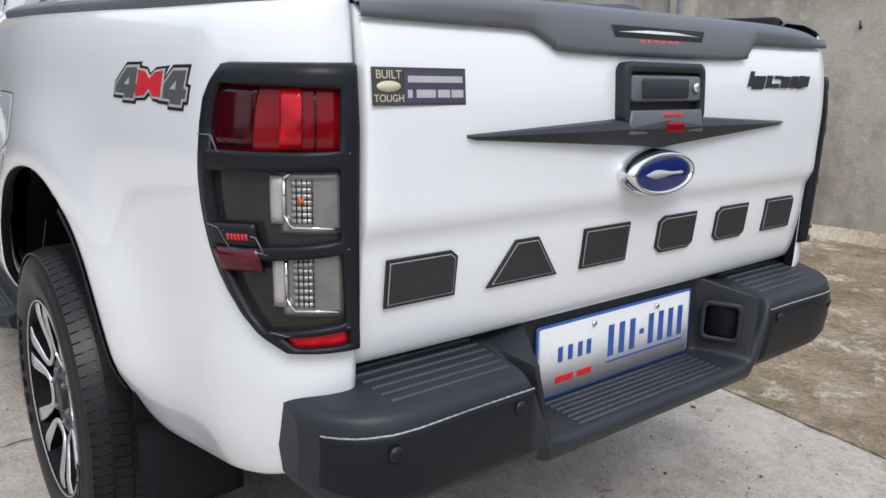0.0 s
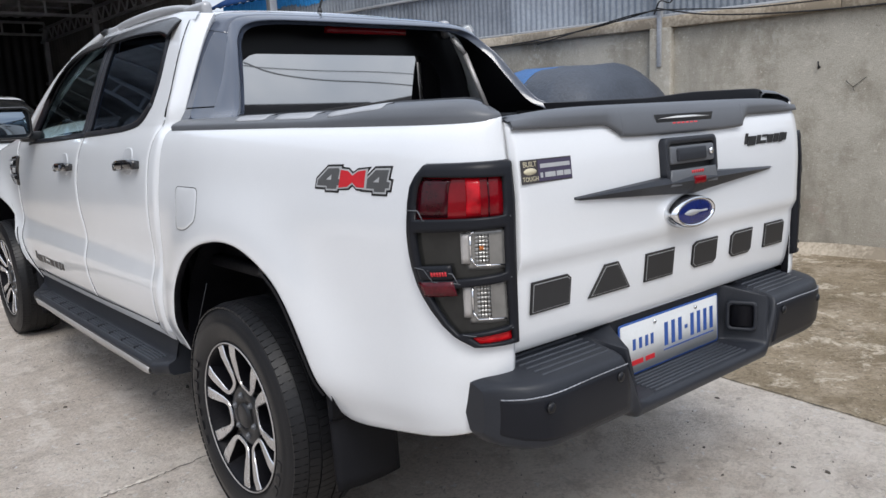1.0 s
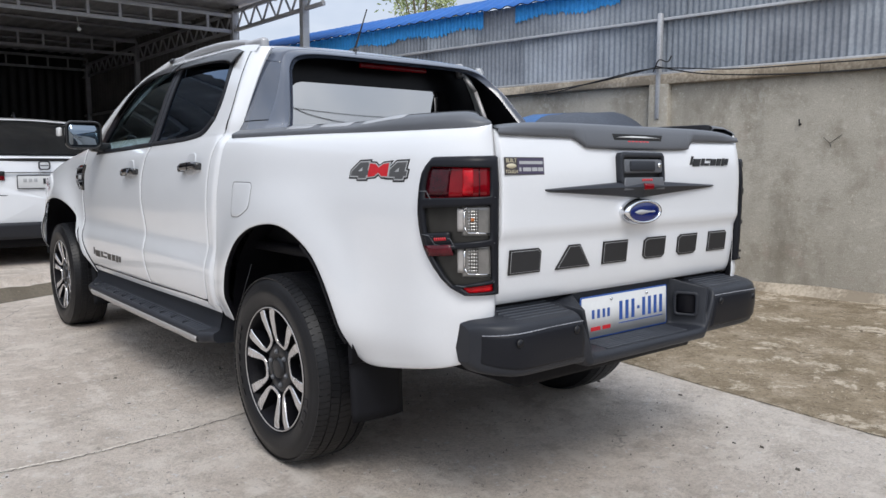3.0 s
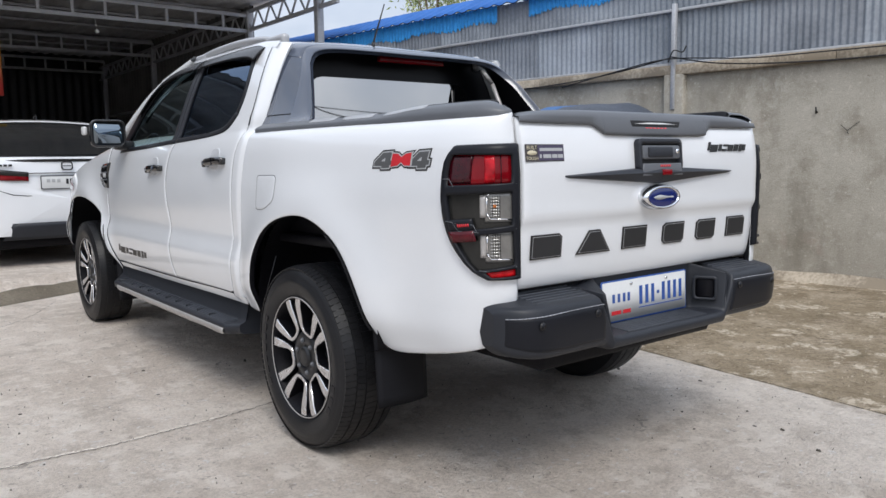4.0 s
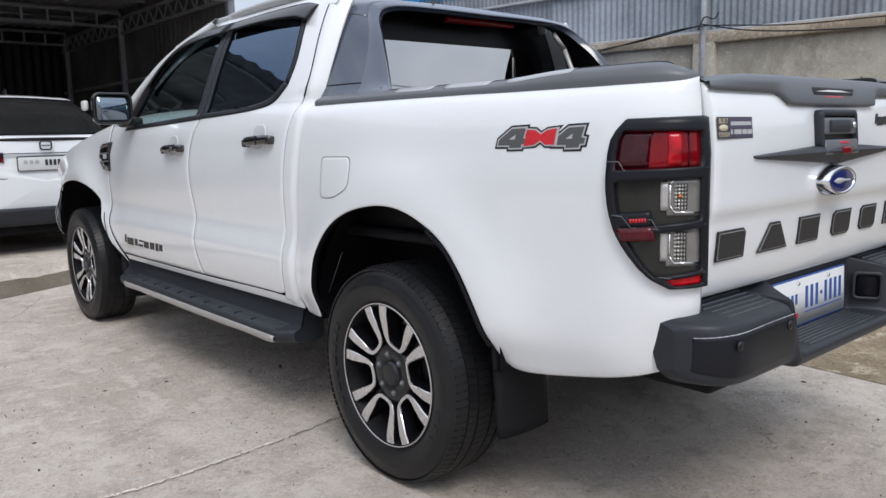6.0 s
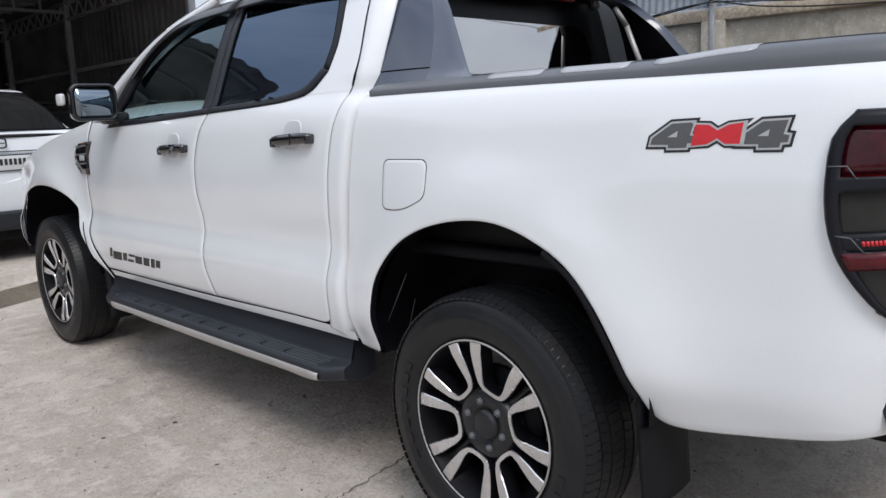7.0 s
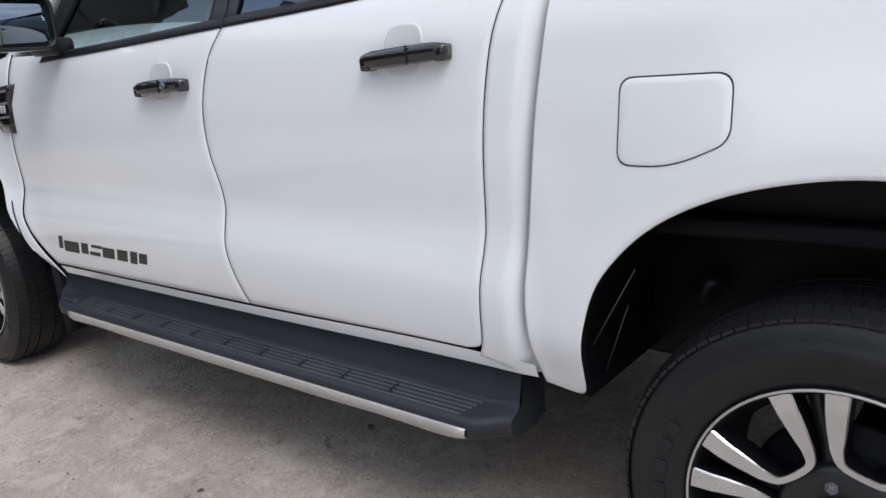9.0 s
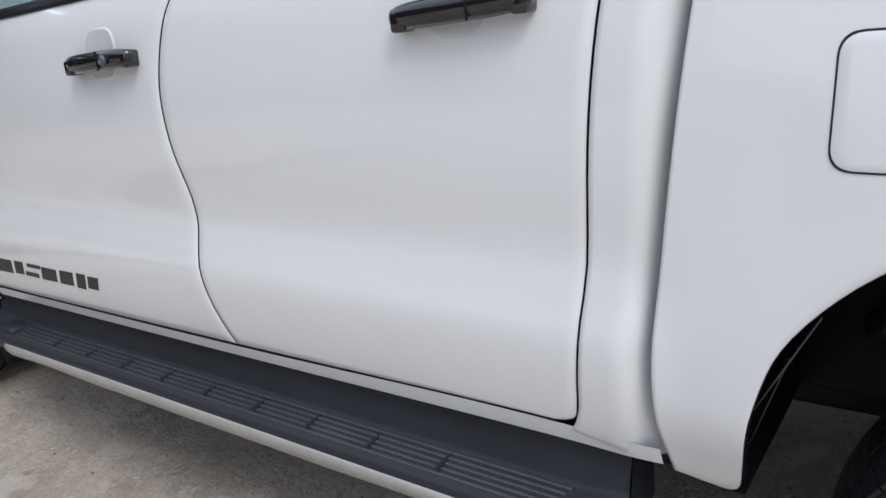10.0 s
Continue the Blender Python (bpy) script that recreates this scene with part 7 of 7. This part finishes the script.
def door_handle(door, s0, s1, z0, sx, key):
    """A gloss black pull handle over its finger hollow."""
    bm = bmesh.new()
    prev = None
    n = 18
    for k in range(n + 1):
        f = k / n
        s, z = s0 + (s1 - s0) * f, z0[0] + (z0[1] - z0[0]) * f
        x = half_width(s, z) + 0.034 - 0.010 * abs(2 * f - 1) ** 3
        h = 0.0185 * (1 - 0.35 * abs(2 * f - 1) ** 6)
        ring = [bm.verts.new((sx * (x + dx), s, z + dz * h)) for dx, dz in ((-0.022, -0.75), (-0.006, -1), (0.002, -0.5), (0.003, 0.3), (-0.002, 0.95), (-0.022, 0.8))]
        if prev:
            for j in range(6):
                bm.faces.new((prev[j], prev[(j + 1) % 6], ring[(j + 1) % 6], ring[j]))
        else:
            bm.faces.new(ring)
        prev = ring
    bm.faces.new(prev)
    for f in (0.06, 0.94):
        s, z = s0 + (s1 - s0) * f, z0[0] + (z0[1] - z0[0]) * f
        x = half_width(s, z)
        box(bm, (min(sx * (x - 0.01), sx * (x + 0.03)), s - 0.012, z - 0.020), (max(sx * (x - 0.01), sx * (x + 0.03)), s + 0.012, z + 0.010), 0.005)
    bmesh.ops.recalc_face_normals(bm, faces=list(bm.faces))
    h = part("door_handle", bm, GLOSS_BLACK, door, "gloss black door handle")
    gap = boxed((0, 0, 0), (0.004, 0.003, 0.036), 0.0005)
    sg, zg = s0 + (s1 - s0) * 0.62, z0[0] + (z0[1] - z0[0]) * 0.62
    bmesh.ops.translate(gap, vec=(sx * (half_width(sg, zg) + 0.036) - 0.002, sg, zg - 0.018), verts=gap.verts)
    part("handle_seam", gap, GUARD, h)
    if key:
        kc = bmesh.new()
        sk, zk = s0 + (s1 - s0) * 0.72, z0[0] + (z0[1] - z0[0]) * 0.72
        bmesh.ops.create_cone(kc, cap_ends=True, segments=18, radius1=0.011, radius2=0.010, depth=0.005, matrix=pose(sx * (half_width(sk, zk) + 0.038), sk, zk - 0.001, 0, 90))
        part("key_cylinder", kc, HOOP_GREY, h, "round key cylinder")
    # finger hollow behind the handle, drawn over the door's skin with a soft rim; its shade is in the colour
    cu = bmesh.new()
    sm, zm = (s0 + s1) / 2 + 0.012, (z0[0] + z0[1]) / 2 + 0.012
    ring0 = None
    for f, dep in ((1.0, 0.0004), (0.96, 0.0034), (0.90, 0.0030), (0.7, 0.0022), (0.4, 0.0016), (0.05, 0.0014)):
        ring = []
        for a in np.linspace(0, 2 * math.pi, 36, endpoint=False):
            ca, sa = math.cos(a), math.sin(a)
            s, z = sm + 0.050 * f * abs(ca) ** 0.55 * (1 if ca > 0 else -1), zm + 0.050 * f * abs(sa) ** 0.7 * (1 if sa > 0 else -1)
            ring.append(cu.verts.new((sx * (half_width(s, z) + dep), s, z)))
        if ring0:
            for j in range(36):
                cu.faces.new((ring0[j], ring0[(j + 1) % 36], ring[(j + 1) % 36], ring[j]))
        ring0 = ring
    cu.faces.new(ring0)
    bmesh.ops.recalc_face_normals(cu, faces=list(cu.faces))
    part("handle_hollow", cu, HOLLOW_SHADE, door, "finger hollow, its shade put into the pale colour")


for sx, fd, rd_ in ((-1, front_door, rear_door), (1, front_door_r, rear_door_r)):
    door_handle(rd_, 0.912, 0.695, (1.136, 1.148), sx, False)
    door_handle(fd, 1.765, 1.545, (1.106, 1.116), sx, True)


def side_shape(outline, lift, thick=0.002):
    """A flat outline (s, z) laid on the flank."""
    bm = bmesh.new()
    face = bm.faces.new([bm.verts.new((s, z, 0)) for s, z in outline])
    bmesh.ops.triangulate(bm, faces=[face])
    bmesh.ops.subdivide_edges(bm, edges=[e for e in bm.edges if e.calc_length() > 0.02], cuts=2, use_grid_fill=True)
    for v in bm.verts:
        s, z = v.co.x, v.co.y
        p = Vector(side(s, z))
        a, b = Vector(side(s + 0.003, z)) - p, Vector(side(s, z + 0.003)) - p
        n = a.cross(b).normalized()
        if n.x > 0:
            n = -n
        v.co = p + n * lift
    bm.normal_update()
    for f in bm.faces:
        if f.normal.x > 0:
            f.normal_flip()
    rim = [e for e in bm.edges if len(e.link_faces) == 1]
    r = bmesh.ops.extrude_edge_only(bm, edges=rim)
    for v in [q for q in r["geom"] if isinstance(q, bmesh.types.BMVert)]:
        v.co.x += thick
    return bm


# fuel flap, on the near side only
def side_disc(outline, lift, edge=0.0):
    """A smooth patch on the flank inside a rounded outline."""
    c0, c1 = sum(q[0] for q in outline) / len(outline), sum(q[1] for q in outline) / len(outline)
    bm = bmesh.new()
    prev = None
    for f, dn in ((1.0, -edge), (0.985, 0.0), (0.85, 0.0), (0.65, 0.0), (0.45, 0.0), (0.2, 0.0), (0.03, 0.0)):
        ring = []
        for a, b in outline:
            s_, z_ = c0 + (a - c0) * f, c1 + (b - c1) * f
            x_, y_, zz = side(s_, z_)
            ring.append(bm.verts.new((x_ - lift - dn, y_, zz)))
        if prev:
            for k in range(len(ring)):
                bm.faces.new((prev[k], prev[(k + 1) % len(ring)], ring[(k + 1) % len(ring)], ring[k]))
        prev = ring
    bm.faces.new(prev)
    bm.normal_update()
    for f in bm.faces:
        if f.normal.x > 0:
            f.normal_flip()
    return bm


def soft_corners(pts, r, n=6):
    """A closed outline whose corners are rounded by curves of reach r."""
    out = []
    for k in range(len(pts)):
        a, b, c = (Vector(pts[(k + q) % len(pts)]) for q in (-1, 0, 1))
        reach = min(r[k], (a - b).length * 0.48, (c - b).length * 0.48)
        p0, p1 = b + (a - b).normalized() * reach, b + (c - b).normalized() * reach
        for q in range(n + 1):
            f = q / n
            out.append(tuple(p0 * (1 - f) ** 2 + b * 2 * f * (1 - f) + p1 * f * f))
    return out


flap = soft_corners([(0.354, 1.083), (0.170, 1.085), (0.168, 0.982), (0.262, 0.941), (0.358, 0.941)], (0.024, 0.028, 0.026, 0.05, 0.026))
cs, cz = sum(s for s, _ in flap) / len(flap), sum(z for _, z in flap) / len(flap)
part("fuel_flap_gap", side_disc(flap, 0.0009), DECAL_BLACK, truck)
part("fuel_flap", side_disc([(cs + (s - cs) * 0.976, cz + (z - cz) * 0.966) for s, z in flap], 0.0018, 0.0006), WHITE, truck, "white rounded fuel flap")

# four-wheel-drive badge on the bed sides
FOUR = [(0, 10), (4, 30), (52, 64), (108, 66), (100, 36), (112, 34), (108, 14), (94, 13), (92, 3), (44, 2), (44, 10)]
FOUR_HOLE = [(44, 30), (66, 30), (68, 44)]
CROSS = [(104, 60), (140, 58), (158, 46), (182, 58), (218, 62), (192, 38), (212, 12), (176, 12), (158, 24), (138, 12), (96, 8), (128, 34)]


def badge_map(pts, dx=0.0):
    return [(-0.466 - 0.288 * (x + dx) / 312, 1.106 + 0.063 * y / 70) for x, y in pts]


for mir in (False, True):
    def put2(name, bm, mat, parent, label=""):
        if mir:
            c = mirrored(bm)
            bm.free()
            bm = c
        return part(name, bm, mat, parent, label, smooth=False)
    bd = put2("drive_badge", side_shape(badge_map(inset(CROSS, -7)), 0.0010), DECAL_BLACK, truck, "4x4 decal in grey, silver and red")
    for dx in (0, 200):
        put2("badge_rim", side_shape(badge_map(inset(FOUR, -7), dx), 0.0012), DECAL_BLACK, bd)
        put2("badge_rim", side_shape(badge_map(inset(FOUR, -1.5), dx), 0.0018), DECAL_SILVER, bd)
        put2("badge_digit", side_shape(badge_map(inset(FOUR, 3), dx), 0.0023), BADGE_GREY, bd, "grey figure four")
        put2("digit_opening", side_shape(badge_map(FOUR_HOLE, dx), 0.0027), DECAL_SILVER, bd)
    put2("badge_rim", side_shape(badge_map(inset(CROSS, -2)), 0.0025), DECAL_SILVER, bd)
    put2("badge_cross", side_shape(badge_map(inset(CROSS, 2)), 0.0030), RED_MARK, bd, "red cross between the figures")

# model-name strokes low on the front doors, and the fender vents
for sx, fd in ((-1, front_door), (1, front_door_r)):
    for a0, a1, lo, hi in ((0.0, 0.05, 0.1, 1.3), (0.07, 0.25, -0.1, 0.95), (0.28, 0.36, 0.0, 1.0), (0.38, 0.50, 0.0, 0.35), (0.40, 0.52, 0.72, 1.0), (0.53, 0.66, 0.0, 0.95), (0.69, 0.80, 0.0, 1.0), (0.83, 0.90, -0.05, 1.05), (0.92, 1.0, 0.1, 1.0)):
        bm = side_shape([(2.455 - 0.55 * a0 - 0.02 * lo, 0.587 + 0.039 * lo), (2.455 - 0.55 * a1 - 0.02 * lo, 0.587 + 0.039 * lo), (2.455 - 0.55 * a1 - 0.02 * hi, 0.587 + 0.039 * hi), (2.455 - 0.55 * a0 - 0.02 * hi, 0.587 + 0.039 * hi)], 0.001, 0.001)
        part("name_mark", mirrored(bm) if sx > 0 else bm, DECAL_BLACK, fd, smooth=False)
    vent_o = [(2.70, 1.03), (2.715, 1.09), (2.66, 1.135), (2.51, 1.148), (2.55, 1.08), (2.55, 0.985), (2.64, 0.99)]
    bm = side_shape([(s + 0.03, z) for s, z in vent_o], 0.010, 0.010)
    vent = part("fender_vent", mirrored(bm) if sx > 0 else bm, GLOSS_BLACK, truck, "black plastic fender vent")
    for z in (1.03, 1.075, 1.115):
        bm = side_shape([(2.725, z), (2.725, z + 0.008), (2.59, z + 0.014), (2.59, z + 0.006)], 0.014, 0.004)
        part("vent_bar", mirrored(bm) if sx > 0 else bm, GREY_PLASTIC, vent)
    for k in range(3):
        bm = side_shape([(2.665 - 0.022 * k, 1.052), (2.65 - 0.022 * k, 1.052), (2.65 - 0.022 * k, 1.078), (2.665 - 0.022 * k, 1.078)], 0.0145, 0.002)
        part("vent_mark", mirrored(bm) if sx > 0 else bm, DECAL_SILVER, vent)


# side steps
def side_step(sx):
    ys = np.concatenate([np.linspace(0.610, 0.80, 14), np.linspace(0.85, 2.30, 20), np.linspace(2.34, 2.56, 12)])
    rows_ = []
    for y in ys:
        f = 1 - sstep(0.70, 0.61, y) * 0.42 - sstep(2.46, 2.56, y) * 0.6
        raise_ = 0.02 * (1 - f)
        ox = 0.80 + 0.094 * f
        rows_.append([(sx * x, y, z + raise_) for x, z in ((0.72, 0.515), (0.796, 0.512), (0.804, 0.500), (0.811, 0.420), (0.822, 0.410), (max(0.83, ox - 0.020), 0.402), (ox - 0.004, 0.396), (ox, 0.386), (ox - 0.004, 0.362), (ox - 0.02, 0.350), (0.76, 0.345), (0.72, 0.36))])
    step = part("side_step", sheet(np.array(rows_), (sx, 0, 0.5), flange=0), BLACK_PLASTIC, truck, "black side step with ribbed pad and silver edge")
    for end in (rows_[0], rows_[-1]):
        cap = bmesh.new()
        cap.faces.new([cap.verts.new(p) for p in end])
        bmesh.ops.triangulate(cap, faces=list(cap.faces))
        part("step_end", cap, BLACK_PLASTIC, step, smooth=False)
    for y0, y1 in ((2.385, 2.470),):
        part("end_block", boxed((min(sx * 0.815, sx * 0.876), y0, 0.392), (max(sx * 0.815, sx * 0.876), y1, 0.415), 0.010, 3), BLACK_PLASTIC, step)
    strip = []
    for i, y in enumerate(np.linspace(0.70, 2.40, 50)):
        e = sstep(0.70, 0.74, y) * sstep(2.40, 2.36, y)
        wob = 0.0055 * abs(math.sin(y * 8.0)) * (0.5 + 0.5 * math.sin(y * 3.1)) - 0.002
        strip.append([(sx * (0.893 + dx), y, z) for dx, z in ((0.000, 0.381), (0.004, 0.379), (0.006, 0.371), (0.004, 0.360 - 0.006 * e + wob), (-0.006, 0.353 - 0.006 * e + wob))])
    part("edge_strip", sheet(np.array(strip), (sx, 0, 0), flange=0.004, soft=0.001), SILVER, step, "worn silver edge strip")
    for k in range(5):
        x = 0.826 + 0.012 * k
        z = 0.4105 - 0.0028 * k
        part("pad_rib", boxed((sx * x - 0.0034, 0.700 + 0.006 * k, z - 0.006), (sx * x + 0.0034, 2.36, z + 0.0045), 0.002), PAD, step)
    for k in range(9):
        y = 0.93 + 0.155 * k
        cr = bmesh.new()
        box(cr, (min(sx * 0.828, sx * 0.872), y - 0.003, 0.398), (max(sx * 0.828, sx * 0.872), y + 0.003, 0.4125), 0.001)
        part("pad_rib", cr, BLACK_PLASTIC, step)


side_step(-1)
side_step(1)

# mud flaps and the black lip behind the rear wheels
def mud_flap(sx, y, x0, x1, z0, z1, lean):
    gg = np.array([[(sx * (x0 + (x1 - x0) * u + 0.01 * (1 - v) * u), y - lean * (1 - v) - 0.012 * math.sin(u * 3), z0 + (z1 - z0) * v) for v in np.linspace(0, 1, 12)] for u in np.linspace(0, 1, 10)])
    return sheet(gg, (0, -1, 0), flange=0.008, soft=0.002, inward=np.broadcast_to(np.array((0, 1.0, 0)), gg.shape))


for sx in (-1, 1):
    part("mud_flap", mud_flap(sx, -0.432, 0.806, 0.585, 0.272, 0.66, 0.030), FLAP, truck, "black rubber mud flap")
    part("mud_flap", mud_flap(sx, 2.60, 0.835, 0.62, 0.25, 0.56, 0.03), FLAP, truck, "black rubber mud flap")
    for pts in ([(-0.22, 0.876), (-0.29, 0.825), (-0.345, 0.755), (-0.402, 0.655), (-0.436, 0.582), (-0.449, 0.554)],):
        c = spline(pts, 20)
        d = np.gradient(c, axis=0)
        gg = []
        for kk, (p, t) in enumerate(zip(c, d)):
            nn = np.array((-t[1], t[0])) / np.hypot(*t)
            if nn[1] > 0:
                nn = -nn
            q = p + nn * (0.020 + 0.008 * (kk / 19))
            w0 = half_width(p[0], p[1])
            gg.append([(sx * (w0 + 0.004), p[0], p[1]), (sx * (w0 + 0.006), *(p + nn * 0.010)), (sx * (w0 - 0.004), *q), (sx * (w0 - 0.06), *q)])
        part("arch_lip", sheet(np.array(gg), (sx, 0, 0), flange=0.0), FLAP, truck)

# cabin: dashboard, steering wheel, seats
part("dashboard", boxed((-0.70, 2.05, 0.95), (0.70, 2.45, 1.215), 0.06, 4), SEAT, truck, "dark dashboard")
sw = bmesh.new()
prev = None
for k in range(28):
    a = 2 * math.pi * k / 28
    ring = [sw.verts.new(((0.175 + 0.014 * math.cos(b)) * math.cos(a), (0.175 + 0.014 * math.cos(b)) * math.sin(a), 0.014 * math.sin(b))) for b in np.linspace(0, 2 * math.pi, 8, endpoint=False)]
    if prev:
        for j in range(8):
            sw.faces.new((prev[j], prev[(j + 1) % 8], ring[(j + 1) % 8], ring[j]))
    else:
        first = ring
    prev = ring
for j in range(8):
    sw.faces.new((prev[j], prev[(j + 1) % 8], first[(j + 1) % 8], first[j]))
box(sw, (-0.16, -0.025, -0.012), (0.16, 0.025, 0.012), 0.008)
box(sw, (-0.02, -0.16, -0.012), (0.02, 0.0, 0.012), 0.008)
bmesh.ops.recalc_face_normals(sw, faces=list(sw.faces))
bmesh.ops.transform(sw, matrix=pose(-0.36, 1.86, 1.205, 62, 0, 0), verts=sw.verts)
part("steering_wheel", sw, SEAT, truck, "black steering wheel")
for sx in (-1, 1):
    for y in (1.32, 0.78):
        seat = part("seat", boxed((sx * 0.36 - 0.24, y, 0.66), (sx * 0.36 + 0.24, y + 0.50, 0.82), 0.05, 3), SEAT, truck, "dark fabric seat")
        bk = boxed((sx * 0.36 - 0.23, y - 0.07, 0.80), (sx * 0.36 + 0.23, y + 0.07, 1.30), 0.05, 3)
        part("backrest", bk, SEAT, seat)
        part("headrest", boxed((sx * 0.36 - 0.12, y - 0.05, 1.31), (sx * 0.36 + 0.12, y + 0.05, 1.47), 0.04, 3), SEAT, seat)
part("cabin_mirror", boxed((-0.12, 1.86, 1.55), (0.12, 1.89, 1.62), 0.012, 3), SEAT, truck, "interior mirror")


# ==== other things in the yard ====
sedan((-0.47, 5.52, 0.175), WHITE, "white saloon car with red tail lamps, parked at the shed")
sedan((1.55, 8.6, 0.175), CAR_DARK_PAINT, "dark saloon car parked inside the shed")

# car under a cover, between the truck and the wall
COVER = material("cover_cloth", (0.055, 0.065, 0.085), 0.55, vary=0.2, scale=4, fine=50, bump=0.004)
COVER_BLUE = material("blue_cover_cloth", (0.035, 0.12, 0.30), 0.55, vary=0.2, scale=4, fine=50, bump=0.004)
cov = thing("covered_car", "car under a dark and blue cloth cover beside the wall", "covered car")
for lo_, hi_, mat_, nm in ((0.0, 0.185, COVER, "cover_cloth"), (0.175, 1.0, COVER_BLUE, "cover_cloth")):
    g_ = []
    for u in np.linspace(lo_, hi_, 30):
        y_ = 1.12 + 3.4 * u
        end = min(1, (u / 0.10) ** 0.5) if u < 0.10 else (min(1, max(0, (1 - u) / 0.1)) ** 0.5 if u > 0.9 else 1)
        top = 1.545 - 0.14 * sstep(0.05, 0.0, u) - 0.10 * sstep(0.6, 1.0, u) + 0.03 * math.sin(u * 9)
        col = []
        for a in np.linspace(0.02, math.pi - 0.02, 26):
            ca, sa = math.cos(a), math.sin(a)
            x_ = 2.835 + 0.715 * (abs(ca) ** 0.6) * (1 if ca > 0 else -1) * (0.7 + 0.3 * end)
            z_ = 0.10 + (top - 0.10) * (abs(sa) ** 0.36) * (0.80 + 0.20 * end)
            k_ = 0.04 * noise.noise((x_ * 4, y_ * 4, z_ * 4))
            col.append((x_ + k_, y_ + k_ * 0.6, z_ + k_))
        g_.append(col)
    part(nm, sheet(np.array(g_), (0, 0, 1), flange=0.01, soft=0), mat_, cov, "blue cloth" if mat_ is COVER_BLUE else "dark grey cloth")

# tree behind the fence
LEAF = material("leaves", (0.20, 0.27, 0.09), 0.6, vary=0.4, scale=1.5, fine=12, second=(0.40, 0.46, 0.24))
BARK = material("bark", (0.12, 0.09, 0.06), 0.9, vary=0.3, bump=0.01)


def leafy_tree(x, y, height, spread, seed, label, leaves, size, leaf):
    """Trunk, rising limbs and a crown of loose leaf clumps."""
    t = thing("tree", label, "tree")
    r = random.Random(seed)
    tb = bmesh.new()
    rod(tb, (x - 0.2, y, 0), (x, y, height * 0.56), 0.017 * height, 10, 0.011 * height)
    tips = []
    for k in range(16):
        a = 2.4 * k
        z0 = height * r.uniform(0.46, 0.68)
        tip = (x + spread * r.uniform(0.33, 1.0) * math.cos(a), y + spread * r.uniform(0.33, 0.9) * math.sin(a), height * r.uniform(0.74, 1.0))
        rod(tb, (x, y, z0 - 0.06 * height), tip, 0.006 * height, 6, 0.0013 * height)
        tips.append(tip)
    rod(tb, (x, y, height * 0.55), (x + 0.2, y, height * 0.94), 0.010 * height, 8, 0.002 * height)
    part("trunk", tb, BARK, t)
    vl, fl = [], []
    for tip in tips * 2 + [(x + 0.2, y, height * 0.95), (x + 0.1, y, height * 0.87)]:
        for _ in range(leaves):
            c = Vector((tip[0] + r.gauss(0, 0.2 * spread), tip[1] + r.gauss(0, 0.2 * spread), tip[2] + r.gauss(0, 0.036 * height)))
            d1 = Vector((r.uniform(-1, 1), r.uniform(-1, 1), r.uniform(-1, 0.6))).normalized() * size * r.uniform(0.7, 1.4)
            d2 = d1.cross(Vector((r.uniform(-1, 1), r.uniform(-1, 1), r.uniform(-1, 1)))).normalized() * 0.42 * size
            k = len(vl)
            vl += [c - d1, c + d2, c + d1, c - d2]
            fl.append((k, k + 1, k + 2, k + 3))
    lm = bpy.data.meshes.new("crown")
    lm.from_pydata(vl, [], fl)
    lm.materials.append(leaf)
    crown = new("crown", lm)
    crown.parent = t
    tagged(crown, kind="stuff")


leafy_tree(19.2, 25, 9.5, 1.45, 3, "slender leafy tree behind the fence", 46, 0.12, LEAF)
